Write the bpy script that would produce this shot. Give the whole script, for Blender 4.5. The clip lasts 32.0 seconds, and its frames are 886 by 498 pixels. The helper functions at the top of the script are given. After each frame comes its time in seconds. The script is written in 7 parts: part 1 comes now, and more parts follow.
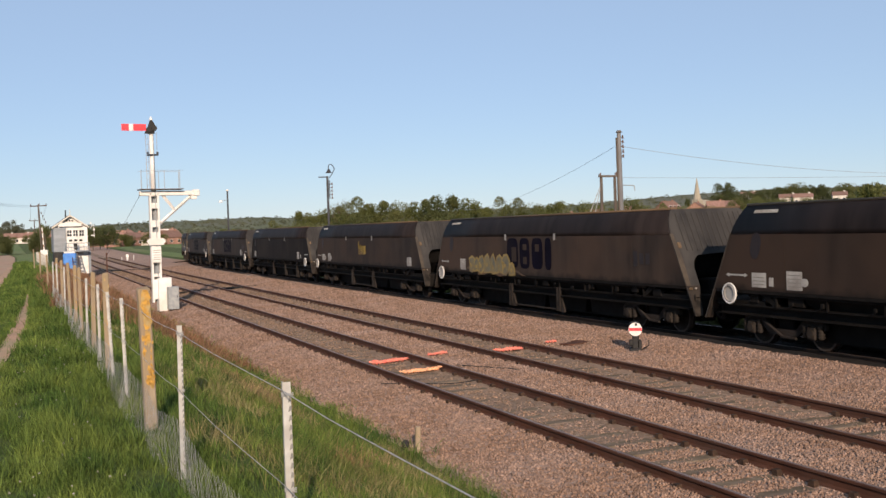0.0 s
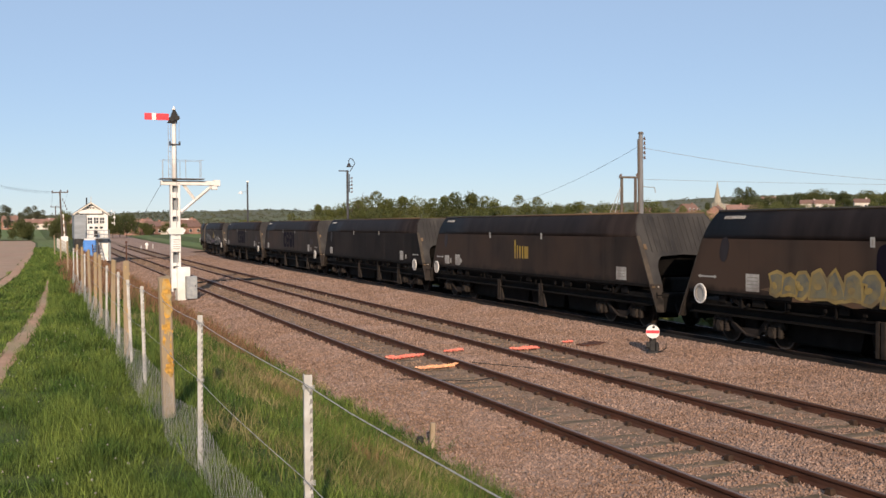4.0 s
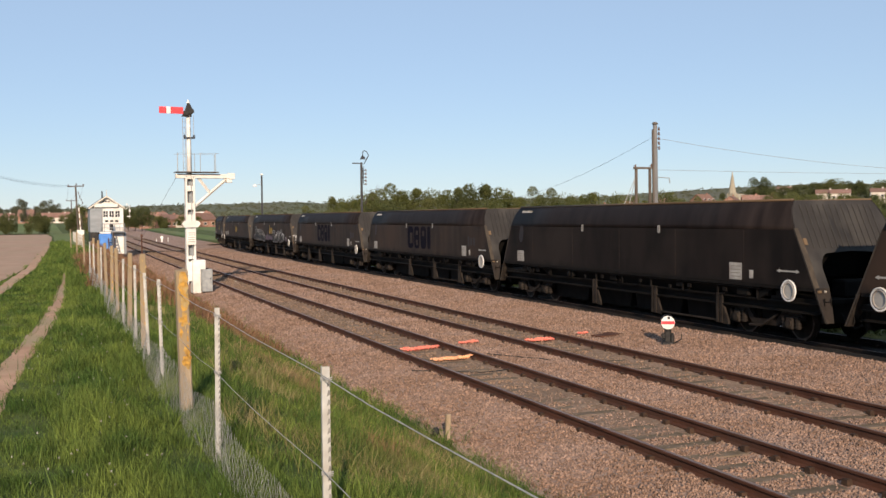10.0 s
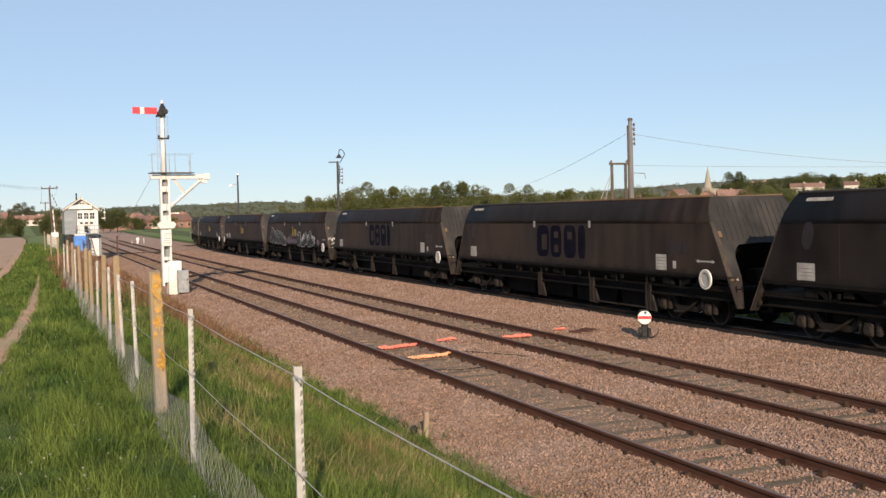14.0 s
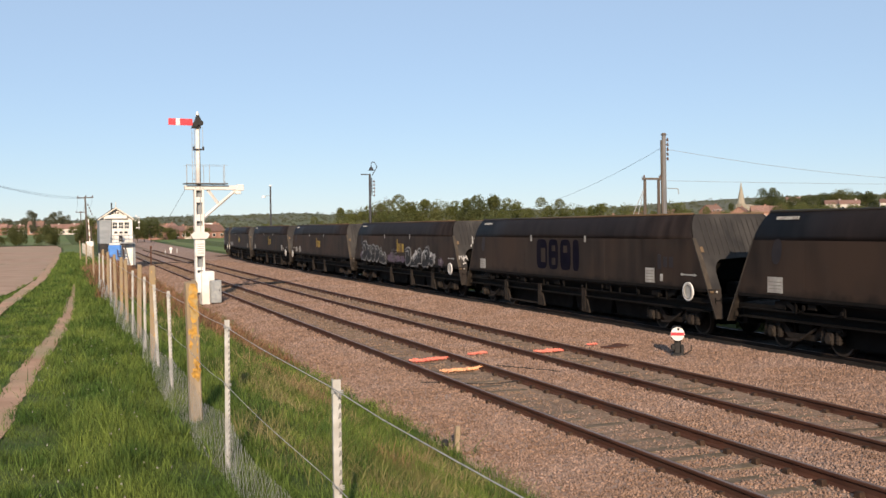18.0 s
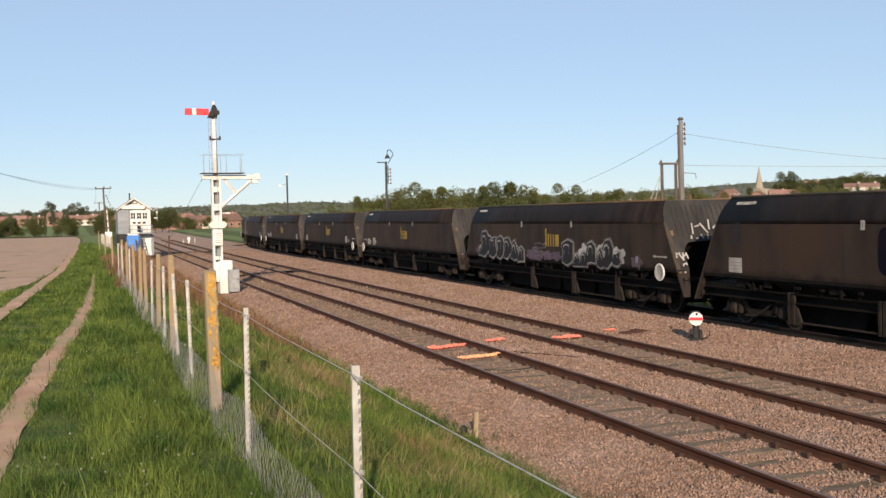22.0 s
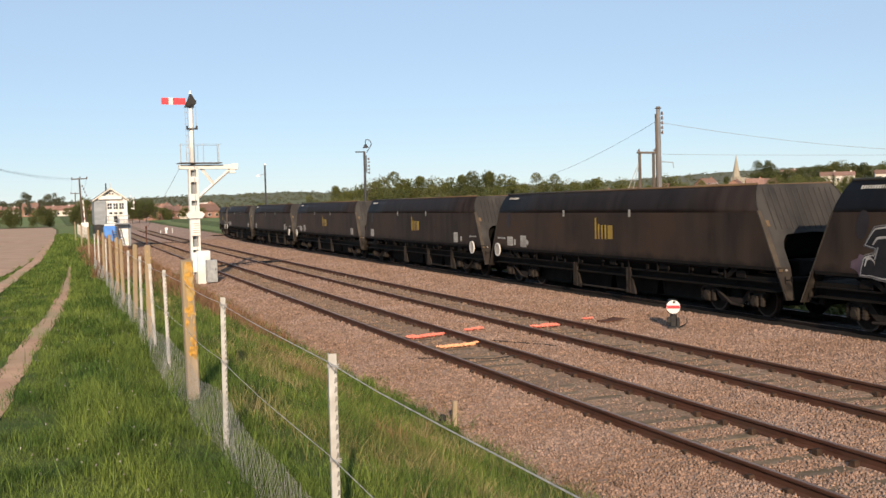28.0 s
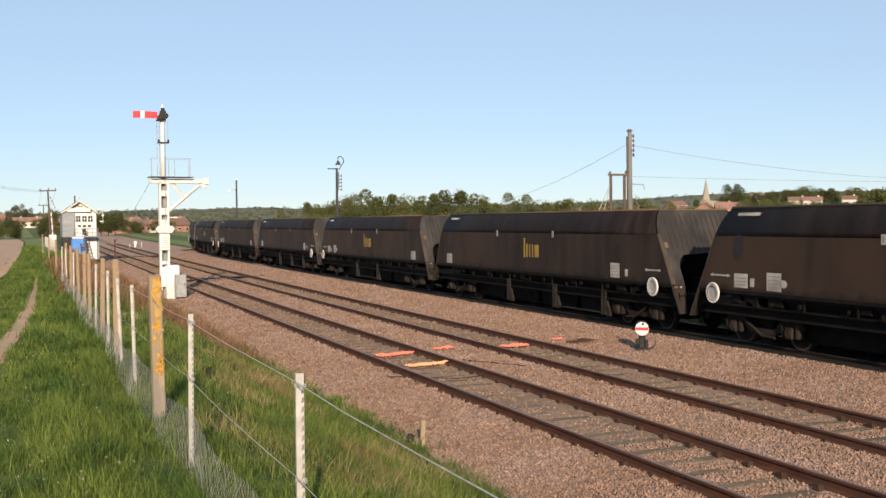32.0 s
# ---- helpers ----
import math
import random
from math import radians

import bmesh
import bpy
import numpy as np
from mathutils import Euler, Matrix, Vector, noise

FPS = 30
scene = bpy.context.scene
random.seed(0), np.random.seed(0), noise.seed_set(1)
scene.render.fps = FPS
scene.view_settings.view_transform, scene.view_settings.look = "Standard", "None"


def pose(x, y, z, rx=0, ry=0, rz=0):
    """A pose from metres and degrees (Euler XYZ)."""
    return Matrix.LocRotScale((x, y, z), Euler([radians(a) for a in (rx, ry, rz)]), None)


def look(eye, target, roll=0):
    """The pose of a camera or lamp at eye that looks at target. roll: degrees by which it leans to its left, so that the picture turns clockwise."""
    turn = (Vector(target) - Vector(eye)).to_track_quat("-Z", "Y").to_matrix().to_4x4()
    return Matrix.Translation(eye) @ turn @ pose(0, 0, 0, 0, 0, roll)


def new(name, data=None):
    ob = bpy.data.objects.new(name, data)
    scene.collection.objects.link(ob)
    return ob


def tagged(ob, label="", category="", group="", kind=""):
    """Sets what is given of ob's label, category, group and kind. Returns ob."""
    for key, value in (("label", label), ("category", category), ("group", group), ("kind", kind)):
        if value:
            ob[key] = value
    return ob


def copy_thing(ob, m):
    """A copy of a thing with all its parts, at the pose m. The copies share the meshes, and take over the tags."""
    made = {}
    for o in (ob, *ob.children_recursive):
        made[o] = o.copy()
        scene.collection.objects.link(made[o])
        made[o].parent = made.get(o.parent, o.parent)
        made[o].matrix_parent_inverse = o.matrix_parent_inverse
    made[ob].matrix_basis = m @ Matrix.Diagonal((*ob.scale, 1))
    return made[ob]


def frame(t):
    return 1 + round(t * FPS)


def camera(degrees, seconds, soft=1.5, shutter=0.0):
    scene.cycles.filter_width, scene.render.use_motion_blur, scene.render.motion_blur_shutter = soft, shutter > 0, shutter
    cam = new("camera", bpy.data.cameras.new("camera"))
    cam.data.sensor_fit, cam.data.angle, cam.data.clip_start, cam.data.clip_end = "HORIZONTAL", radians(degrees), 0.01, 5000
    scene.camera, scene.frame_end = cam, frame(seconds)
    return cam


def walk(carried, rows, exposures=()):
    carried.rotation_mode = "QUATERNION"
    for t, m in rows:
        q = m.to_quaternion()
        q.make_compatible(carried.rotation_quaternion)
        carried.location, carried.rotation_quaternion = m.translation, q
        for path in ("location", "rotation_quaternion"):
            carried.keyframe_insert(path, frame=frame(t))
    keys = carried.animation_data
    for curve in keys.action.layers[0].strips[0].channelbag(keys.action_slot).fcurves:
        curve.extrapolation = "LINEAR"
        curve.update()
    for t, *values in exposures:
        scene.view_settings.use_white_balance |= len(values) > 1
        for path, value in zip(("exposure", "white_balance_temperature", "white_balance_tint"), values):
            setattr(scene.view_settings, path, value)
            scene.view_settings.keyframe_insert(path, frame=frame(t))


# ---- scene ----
# The world: y runs along the straight railway away from the camera, x to the right, z = 0 at rail level.
cam = camera(46.41, 32.0, soft=1.5)
PATH = [
    (0, 0.055, -0.032, 3.087, 88.817, 1.828, -22.569),
    (0.5, 0.055, -0.023, 3.087, 88.738, 1.680, -22.687),
    (1, 0.055, -0.022, 3.090, 88.848, 1.782, -22.652),
    (1.5, 0.051, -0.025, 3.087, 88.823, 1.396, -22.618),
    (2, 0.048, -0.030, 3.085, 88.759, 1.217, -22.632),
    (2.5, 0.039, -0.015, 3.084, 88.584, 0.776, -22.308),
    (3, 0.028, -0.027, 3.089, 88.547, 0.580, -22.005),
    (3.5, 0.030, -0.009, 3.086, 88.572, 0.415, -21.820),
    (5.5, 0.020, 0.000, 3.091, 88.863, 0.354, -20.831),
    (6, 0.013, -0.008, 3.090, 88.480, 0.354, -20.816),
    (6.5, 0.006, -0.004, 3.091, 88.410, 0.456, -20.623),
    (7, 0.005, -0.001, 3.088, 88.469, 0.583, -20.441),
    (7.5, 0.011, 0.004, 3.086, 88.326, 0.840, -20.330),
    (8, 0.010, 0.011, 3.086, 88.285, 0.699, -20.427),
    (8.5, 0.011, -0.001, 3.090, 88.348, 0.622, -20.434),
    (9, 0.012, 0.002, 3.090, 88.506, 0.458, -20.575),
    (9.5, 0.015, -0.005, 3.092, 88.413, 0.328, -20.681),
    (10, 0.015, -0.017, 3.088, 88.205, 0.603, -20.788),
    (10.5, 0.021, 0.002, 3.083, 87.878, 0.820, -20.957),
    (11, 0.014, -0.012, 3.092, 88.141, 0.666, -20.984),
    (11.5, 0.020, -0.005, 3.092, 88.452, 0.601, -21.233),
    (12, 0.022, -0.019, 3.093, 88.603, 0.865, -21.487),
    (12.5, 0.028, -0.018, 3.089, 88.483, 1.011, -21.726),
    (13, 0.036, -0.021, 3.091, 88.416, 1.144, -22.007),
    (13.5, 0.042, -0.013, 3.085, 88.185, 1.210, -22.021),
    (14, 0.045, -0.017, 3.087, 88.064, 1.281, -22.040),
    (14.5, 0.044, -0.022, 3.091, 88.160, 1.078, -21.905),
    (16.5, 0.012, -0.003, 3.092, 88.856, 0.559, -20.528),
    (17, 0.027, 0.008, 3.098, 88.883, 0.976, -20.806),
    (17.5, 0.021, -0.005, 3.094, 89.042, 1.173, -20.556),
    (18, 0.008, 0.004, 3.094, 88.819, 0.663, -20.330),
    (18.5, 0.004, 0.009, 3.092, 88.559, 0.711, -19.879),
    (19, -0.001, 0.009, 3.091, 88.382, 0.889, -19.364),
    (19.5, -0.008, 0.002, 3.092, 88.300, 0.853, -19.363),
    (20, -0.001, 0.005, 3.094, 88.454, 0.876, -19.588),
    (20.5, 0.002, 0.015, 3.088, 88.159, 1.835, -19.106),
    (21, 0.006, 0.001, 3.086, 88.024, 1.757, -19.183),
    (21.5, 0.002, 0.002, 3.091, 88.112, 1.588, -19.264),
    (22, 0.003, -0.003, 3.087, 88.131, 1.232, -19.409),
    (22.5, -0.005, 0.000, 3.084, 87.900, 1.024, -19.583),
    (23, 0.001, 0.010, 3.085, 87.779, 0.865, -19.806),
    (23.5, 0.003, -0.005, 3.089, 87.919, 0.774, -19.925),
    (24, 0.005, 0.003, 3.086, 87.733, 0.768, -20.005),
    (24.5, 0.002, 0.005, 3.088, 88.024, 0.931, -19.898),
    (25, -0.006, 0.009, 3.087, 88.071, 0.615, -19.826),
    (25.5, -0.004, -0.004, 3.082, 87.933, 0.578, -19.896),
    (27.5, 0.006, -0.015, 3.078, 87.411, 1.441, -20.132),
    (28, 0.013, -0.011, 3.079, 87.528, 1.392, -20.581),
    (28.5, 0.018, -0.015, 3.077, 87.452, 1.331, -20.874),
    (29, 0.015, -0.014, 3.082, 87.623, 0.956, -20.952),
    (29.5, 0.017, -0.014, 3.082, 87.472, 0.954, -21.310),
    (30, 0.030, -0.008, 3.080, 87.486, 1.387, -21.663),
    (30.5, 0.028, -0.029, 3.082, 87.155, 1.284, -22.220),
    (31, 0.030, -0.028, 3.090, 87.713, 0.640, -22.280),
    (31.5, 0.024, -0.033, 3.096, 88.354, 0.356, -22.474),
    (32, 0.015, -0.026, 3.093, 88.516, 0.432, -22.148),
]
walk(cam, [(t, pose(*p)) for t, *p in PATH], exposures=[(0, 0.12, 6400, 20), (6, 0.17, 6440, 19), (9, 0.18, 6500, 18.5), (13, 0.25, 6540, 18), (19, 0.27, 6520, 18), (23, 0.27, 6570, 17.5), (28, 0.33, 6640, 17), (32, 0.36, 6640, 17)])

# ---- light ----
SUN_AZ = math.atan2(-0.30, -1.0)
SUN_EL = radians(20)
world = bpy.data.worlds.new("world")
scene.world = world
world.use_nodes = True
wn = world.node_tree.nodes
sky = wn.new("ShaderNodeTexSky")
sky.sky_type = "NISHITA"
sky.sun_disc = False
sky.sun_elevation = SUN_EL
sky.sun_rotation = SUN_AZ
sky.air_density, sky.dust_density, sky.ozone_density = 0.9, 0.0, 4.2
world.node_tree.links.new(sky.outputs[0], wn["Background"].inputs[0])
wn["Background"].inputs[1].default_value = 0.1
# thin even haze through which the sky is seen
haze = wn.new("ShaderNodeBackground")
haze.inputs[0].default_value = (0.435, 0.578, 0.662, 1)
veil = wn.new("ShaderNodeMixShader")
veil.inputs[0].default_value = 0.55
world.node_tree.links.new(wn["Background"].outputs[0], veil.inputs[1])
world.node_tree.links.new(haze.outputs[0], veil.inputs[2])
world.node_tree.links.new(veil.outputs[0], wn["World Output"].inputs[0])
sun = new("sun", bpy.data.lights.new("sun", "SUN"))
sun.data.energy, sun.data.angle, sun.data.color = 5.0, radians(0.55), (1.0, 0.82, 0.59)
sun.matrix_basis = look((math.sin(SUN_AZ) * 100, math.cos(SUN_AZ) * 100, math.tan(SUN_EL) * 100), (0, 0, 0))


# ---- materials ----
def material(name, a, b, scale=4.0, rough=0.8, metal=0.0, bump=0.2, fine=None, contrast=(0.35, 0.65), c=None, big=None,
             stretch=(1, 1, 1), object_random=0.0, island_random=0.0, depth=0.01, spec=0.3):
    """A surface of two colours mixed by noise, a second, larger blotch c, and a fine grain bump."""
    m = bpy.data.materials.new(name)
    m.use_nodes = True
    n, l = m.node_tree.nodes, m.node_tree.links
    bsdf = n["Principled BSDF"]
    bsdf.inputs["Roughness"].default_value = rough
    bsdf.inputs["Metallic"].default_value = metal
    bsdf.inputs["Specular IOR Level"].default_value = spec
    tc = n.new("ShaderNodeTexCoord")
    mp = n.new("ShaderNodeMapping")
    mp.inputs["Scale"].default_value = stretch
    l.new(tc.outputs["Object"], mp.inputs[0])
    t1 = n.new("ShaderNodeTexNoise")
    t1.inputs["Scale"].default_value = scale
    t1.inputs["Detail"].default_value = 6
    l.new(mp.outputs[0], t1.inputs["Vector"])
    ramp = n.new("ShaderNodeValToRGB")
    ramp.color_ramp.elements[0].position, ramp.color_ramp.elements[1].position = contrast
    ramp.color_ramp.elements[0].color = (*a, 1)
    ramp.color_ramp.elements[1].color = (*b, 1)
    l.new(t1.outputs["Fac"], ramp.inputs[0])
    col = ramp.outputs[0]
    if c is not None:
        t2 = n.new("ShaderNodeTexNoise")
        t2.inputs["Scale"].default_value = big or scale * 0.15
        t2.inputs["Detail"].default_value = 3
        l.new(tc.outputs["Object"], t2.inputs["Vector"])
        r2 = n.new("ShaderNodeMapRange")
        r2.inputs[1].default_value, r2.inputs[2].default_value = 0.45, 0.65
        l.new(t2.outputs["Fac"], r2.inputs[0])
        mx = n.new("ShaderNodeMix")
        mx.data_type = "RGBA"
        l.new(r2.outputs[0], mx.inputs[0])
        l.new(col, mx.inputs[6])
        mx.inputs[7].default_value = (*c, 1)
        col = mx.outputs[2]
    if object_random or island_random:
        src = n.new("ShaderNodeObjectInfo").outputs["Random"] if object_random else n.new("ShaderNodeNewGeometry").outputs["Random Per Island"]
        amount = object_random or island_random
        mr = n.new("ShaderNodeMapRange")
        mr.inputs[3].default_value, mr.inputs[4].default_value = 1 - amount, 1 + amount
        l.new(src, mr.inputs[0])
        hsv = n.new("ShaderNodeHueSaturation")
        l.new(mr.outputs[0], hsv.inputs["Value"])
        l.new(col, hsv.inputs["Color"])
        col = hsv.outputs[0]
    l.new(col, bsdf.inputs["Base Color"])
    if bump:
        t3 = n.new("ShaderNodeTexNoise")
        t3.inputs["Scale"].default_value = fine or scale * 6
        t3.inputs["Detail"].default_value = 4
        l.new(mp.outputs[0], t3.inputs["Vector"])
        bp = n.new("ShaderNodeBump")
        bp.inputs["Strength"].default_value = bump
        bp.inputs["Distance"].default_value = depth
        l.new(t3.outputs["Fac"], bp.inputs["Height"])
        l.new(bp.outputs[0], bsdf.inputs["Normal"])
    return m


def leafy(name, a, b, trans=0.35, scale=0.6, vary=0.45):
    """Leaf or grass colour that varies from blade to blade and in wide patches, and lets light through."""
    m = material(name, a, b, scale=scale, rough=0.65, bump=0, island_random=vary, contrast=(0.38, 0.62), spec=0.2)
    n, l = m.node_tree.nodes, m.node_tree.links
    bsdf = n["Principled BSDF"]
    col = bsdf.inputs["Base Color"].links[0].from_socket
    tr = n.new("ShaderNodeBsdfTranslucent")
    l.new(col, tr.inputs[0])
    mix = n.new("ShaderNodeMixShader")
    mix.inputs[0].default_value = trans
    l.new(bsdf.outputs[0], mix.inputs[1])
    l.new(tr.outputs[0], mix.inputs[2])
    l.new(mix.outputs[0], n["Material Output"].inputs[0])
    return m


def stone_bed(name, cols, scale):
    """Crushed stone: cells of mixed colours with dark gaps, in relief."""
    m = bpy.data.materials.new(name)
    m.use_nodes = True
    n, l = m.node_tree.nodes, m.node_tree.links
    bsdf = n["Principled BSDF"]
    bsdf.inputs["Roughness"].default_value = 0.9
    bsdf.inputs["Specular IOR Level"].default_value = 0.2
    tc = n.new("ShaderNodeTexCoord")
    vo = n.new("ShaderNodeTexVoronoi")
    vo.inputs["Scale"].default_value = scale
    l.new(tc.outputs["Object"], vo.inputs["Vector"])
    sep = n.new("ShaderNodeSeparateColor")
    l.new(vo.outputs["Color"], sep.inputs[0])
    ramp = n.new("ShaderNodeValToRGB")
    el = ramp.color_ramp.elements
    el[0].color, el[1].color = (*cols[0], 1), (*cols[-1], 1)
    for i, c in enumerate(cols[1:-1]):
        e = el.new((i + 1) / (len(cols) - 1))
        e.color = (*c, 1)
    l.new(sep.outputs[0], ramp.inputs[0])
    t2 = n.new("ShaderNodeTexNoise")
    t2.inputs["Scale"].default_value = 0.5
    t2.inputs["Detail"].default_value = 5
    l.new(tc.outputs["Object"], t2.inputs["Vector"])
    mr = n.new("ShaderNodeMapRange")
    mr.inputs[1].default_value, mr.inputs[2].default_value = 0.3, 0.7
    mr.inputs[3].default_value, mr.inputs[4].default_value = 0.8, 1.15
    l.new(t2.outputs["Fac"], mr.inputs[0])
    hsv = n.new("ShaderNodeHueSaturation")
    l.new(mr.outputs[0], hsv.inputs["Value"])
    l.new(ramp.outputs[0], hsv.inputs["Color"])
    l.new(hsv.outputs[0], bsdf.inputs["Base Color"])
    bp = n.new("ShaderNodeBump")
    bp.invert = True
    bp.inputs["Strength"].default_value = 0.6
    bp.inputs["Distance"].default_value = 0.02
    l.new(vo.outputs["Distance"], bp.inputs["Height"])
    l.new(bp.outputs[0], bsdf.inputs["Normal"])
    return m


def grime(m, low, high):
    """A black tide of oily dirt along the foot of the wagon side, with a ragged upper edge."""
    n, l = m.node_tree.nodes, m.node_tree.links
    bsdf = n["Principled BSDF"]
    col = bsdf.inputs["Base Color"].links[0].from_socket
    tc = n.new("ShaderNodeTexCoord")
    sep = n.new("ShaderNodeSeparateXYZ")
    l.new(tc.outputs["Object"], sep.inputs[0])
    no = n.new("ShaderNodeTexNoise")
    no.inputs["Scale"].default_value = 2.2
    no.inputs["Detail"].default_value = 5
    l.new(tc.outputs["Object"], no.inputs["Vector"])
    ad = n.new("ShaderNodeMath")
    ad.operation = "MULTIPLY_ADD"
    l.new(no.outputs["Fac"], ad.inputs[0])
    ad.inputs[1].default_value = -0.5
    l.new(sep.outputs[2], ad.inputs[2])
    mr = n.new("ShaderNodeMapRange")
    mr.inputs[1].default_value, mr.inputs[2].default_value = low - 0.25, high - 0.25
    mr.inputs[3].default_value, mr.inputs[4].default_value = 0.75, 0.0
    l.new(ad.outputs[0], mr.inputs[0])
    mx = n.new("ShaderNodeMix")
    mx.data_type = "RGBA"
    l.new(mr.outputs[0], mx.inputs[0])
    l.new(col, mx.inputs[6])
    mx.inputs[7].default_value = (0.011, 0.0095, 0.0085, 1)
    l.new(mx.outputs[2], bsdf.inputs["Base Color"])


M = {}
M["grass_ground"] = material("grass_ground", (0.045, 0.075, 0.013), (0.085, 0.115, 0.024), 3.5, 0.95, bump=0.8, fine=40, c=(0.09, 0.1, 0.03), big=0.25, depth=0.05)
M["far_grass"] = material("far_grass", (0.095, 0.14, 0.035), (0.135, 0.185, 0.05), 0.25, 0.95, bump=0.5, fine=3, c=(0.15, 0.165, 0.06), big=0.01, depth=0.05)
M["grass"] = leafy("grass", (0.052, 0.1, 0.02), (0.155, 0.205, 0.042), 0.28, 1.4, 0.7)
M["bracken"] = leafy("bracken", (0.2, 0.105, 0.058), (0.31, 0.18, 0.105))
M["grass_dead"] = leafy("grass_dead", (0.24, 0.155, 0.075), (0.36, 0.26, 0.14))
M["grass_dry"] = leafy("grass_dry", (0.16, 0.165, 0.05), (0.33, 0.275, 0.13))
M["soil"] = material("soil", (0.36, 0.23, 0.155), (0.45, 0.3, 0.21), 0.8, 0.95, bump=0.8, fine=9, c=(0.38, 0.27, 0.18), big=0.06, depth=0.04)
M["path"] = material("path", (0.4, 0.235, 0.15), (0.53, 0.33, 0.22), 2.0, 0.95, bump=0.5, fine=20, c=(0.36, 0.27, 0.16), big=0.6, depth=0.02)
M["ballast"] = stone_bed("ballast", [(0.24, 0.155, 0.113), (0.33, 0.215, 0.159), (0.37, 0.248, 0.187), (0.3, 0.2, 0.151), (0.42, 0.31, 0.242)], 17)
M["stones"] = material("stones", (0.2, 0.126, 0.089), (0.295, 0.195, 0.143), 5, 0.9, bump=0.3, island_random=0.36, c=(0.28, 0.195, 0.155), big=0.6)
M["foul_bed"] = stone_bed("foul_bed", [(0.175, 0.118, 0.078), (0.24, 0.158, 0.108), (0.265, 0.18, 0.125), (0.22, 0.15, 0.104), (0.31, 0.225, 0.16)], 17)
# near-black stone: coal dust, with the train's shade put into the colour
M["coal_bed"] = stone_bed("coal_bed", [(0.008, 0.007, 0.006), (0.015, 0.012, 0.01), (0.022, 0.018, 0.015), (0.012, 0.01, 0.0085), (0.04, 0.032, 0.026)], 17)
M["foul_stones"] = material("foul_stones", (0.17, 0.112, 0.074), (0.26, 0.172, 0.118), 5, 0.9, bump=0.3, island_random=0.4, c=(0.2, 0.145, 0.105), big=0.6)
M["rail"] = material("rail", (0.068, 0.028, 0.0175), (0.118, 0.05, 0.03), 6, 0.75, 0.25, bump=0.2, stretch=(1, 0.3, 1), c=(0.09, 0.045, 0.03), big=0.8)
# darker copy of rail for the near-black ground under the train
M["rail_dark"] = material("rail_dark", (0.012, 0.009, 0.008), (0.028, 0.019, 0.015), 6, 0.8, 0.2, bump=0.2, stretch=(1, 0.3, 1))
M["rail_top"] = material("rail_top", (0.19, 0.12, 0.095), (0.28, 0.2, 0.165), 5, 0.5, 0.5, bump=0.05, stretch=(1, 0.1, 1))
M["sleeper"] = material("sleeper", (0.11, 0.08, 0.048), (0.16, 0.12, 0.077), 5, 0.9, bump=0.4, object_random=0.2, c=(0.2, 0.145, 0.105), big=1.2)
M["clip"] = material("clip", (0.03, 0.018, 0.012), (0.07, 0.04, 0.025), 12, 0.8, 0.2, bump=0.1)
M["orange_paint"] = material("orange_paint", (0.8, 0.17, 0.125), (0.72, 0.23, 0.17), 14, 0.8, bump=0.5, c=(0.55, 0.26, 0.18), big=9)
M["amber_paint"] = material("amber_paint", (0.92, 0.42, 0.2), (0.88, 0.48, 0.26), 14, 0.8, bump=0.4, c=(0.6, 0.33, 0.2), big=6)
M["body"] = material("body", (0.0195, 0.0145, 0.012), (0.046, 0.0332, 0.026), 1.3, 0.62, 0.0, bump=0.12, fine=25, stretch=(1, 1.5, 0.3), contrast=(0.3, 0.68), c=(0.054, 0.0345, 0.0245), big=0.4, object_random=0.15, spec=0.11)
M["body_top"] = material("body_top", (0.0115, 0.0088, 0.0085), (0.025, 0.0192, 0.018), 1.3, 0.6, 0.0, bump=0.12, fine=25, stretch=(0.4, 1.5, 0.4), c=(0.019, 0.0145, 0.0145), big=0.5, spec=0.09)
M["body_end"] = material("body_end", (0.018, 0.017, 0.0168), (0.048, 0.044, 0.04), 2.2, 0.65, 0.1, bump=0.15, stretch=(1, 1, 0.25), c=(0.03, 0.027, 0.025), big=0.9, contrast=(0.4, 0.62))
grime(M["body"], 1.3, 1.46)
M["body_black"] = material("body_black", (0.0085, 0.0068, 0.0062), (0.019, 0.0142, 0.0125), 1.1, 0.7, 0.0, bump=0.12, fine=25, stretch=(1, 1.3, 0.35), c=(0.026, 0.02, 0.017), big=0.45, spec=0.1)
grime(M["body_black"], 1.3, 1.46)
M["rim"] = material("rim", (0.085, 0.056, 0.031), (0.15, 0.1, 0.057), 2, 0.65, 0.15, bump=0.1, stretch=(1, 0.2, 1))
# near-black under and frame: shade beneath the wagon is put into the colour
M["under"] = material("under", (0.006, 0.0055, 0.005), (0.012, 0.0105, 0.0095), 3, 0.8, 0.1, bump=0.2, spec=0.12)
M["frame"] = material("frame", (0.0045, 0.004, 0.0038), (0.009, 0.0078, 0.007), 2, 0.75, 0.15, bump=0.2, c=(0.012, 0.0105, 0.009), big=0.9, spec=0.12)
M["bogie"] = material("bogie", (0.012, 0.01, 0.0085), (0.038, 0.031, 0.025), 4, 0.8, 0.1, bump=0.3, c=(0.03, 0.024, 0.021), big=1.5, spec=0.15)
M["wheel"] = material("wheel", (0.016, 0.013, 0.011), (0.03, 0.024, 0.02), 5, 0.7, 0.3, bump=0.1, spec=0.12)
M["tread"] = material("tread", (0.06, 0.048, 0.04), (0.1, 0.08, 0.068), 5, 0.5, 0.5, bump=0.05)
M["white"] = material("white", (0.67, 0.66, 0.635), (0.78, 0.77, 0.745), 3, 0.55, bump=0.08, c=(0.62, 0.6, 0.55), big=1.2)
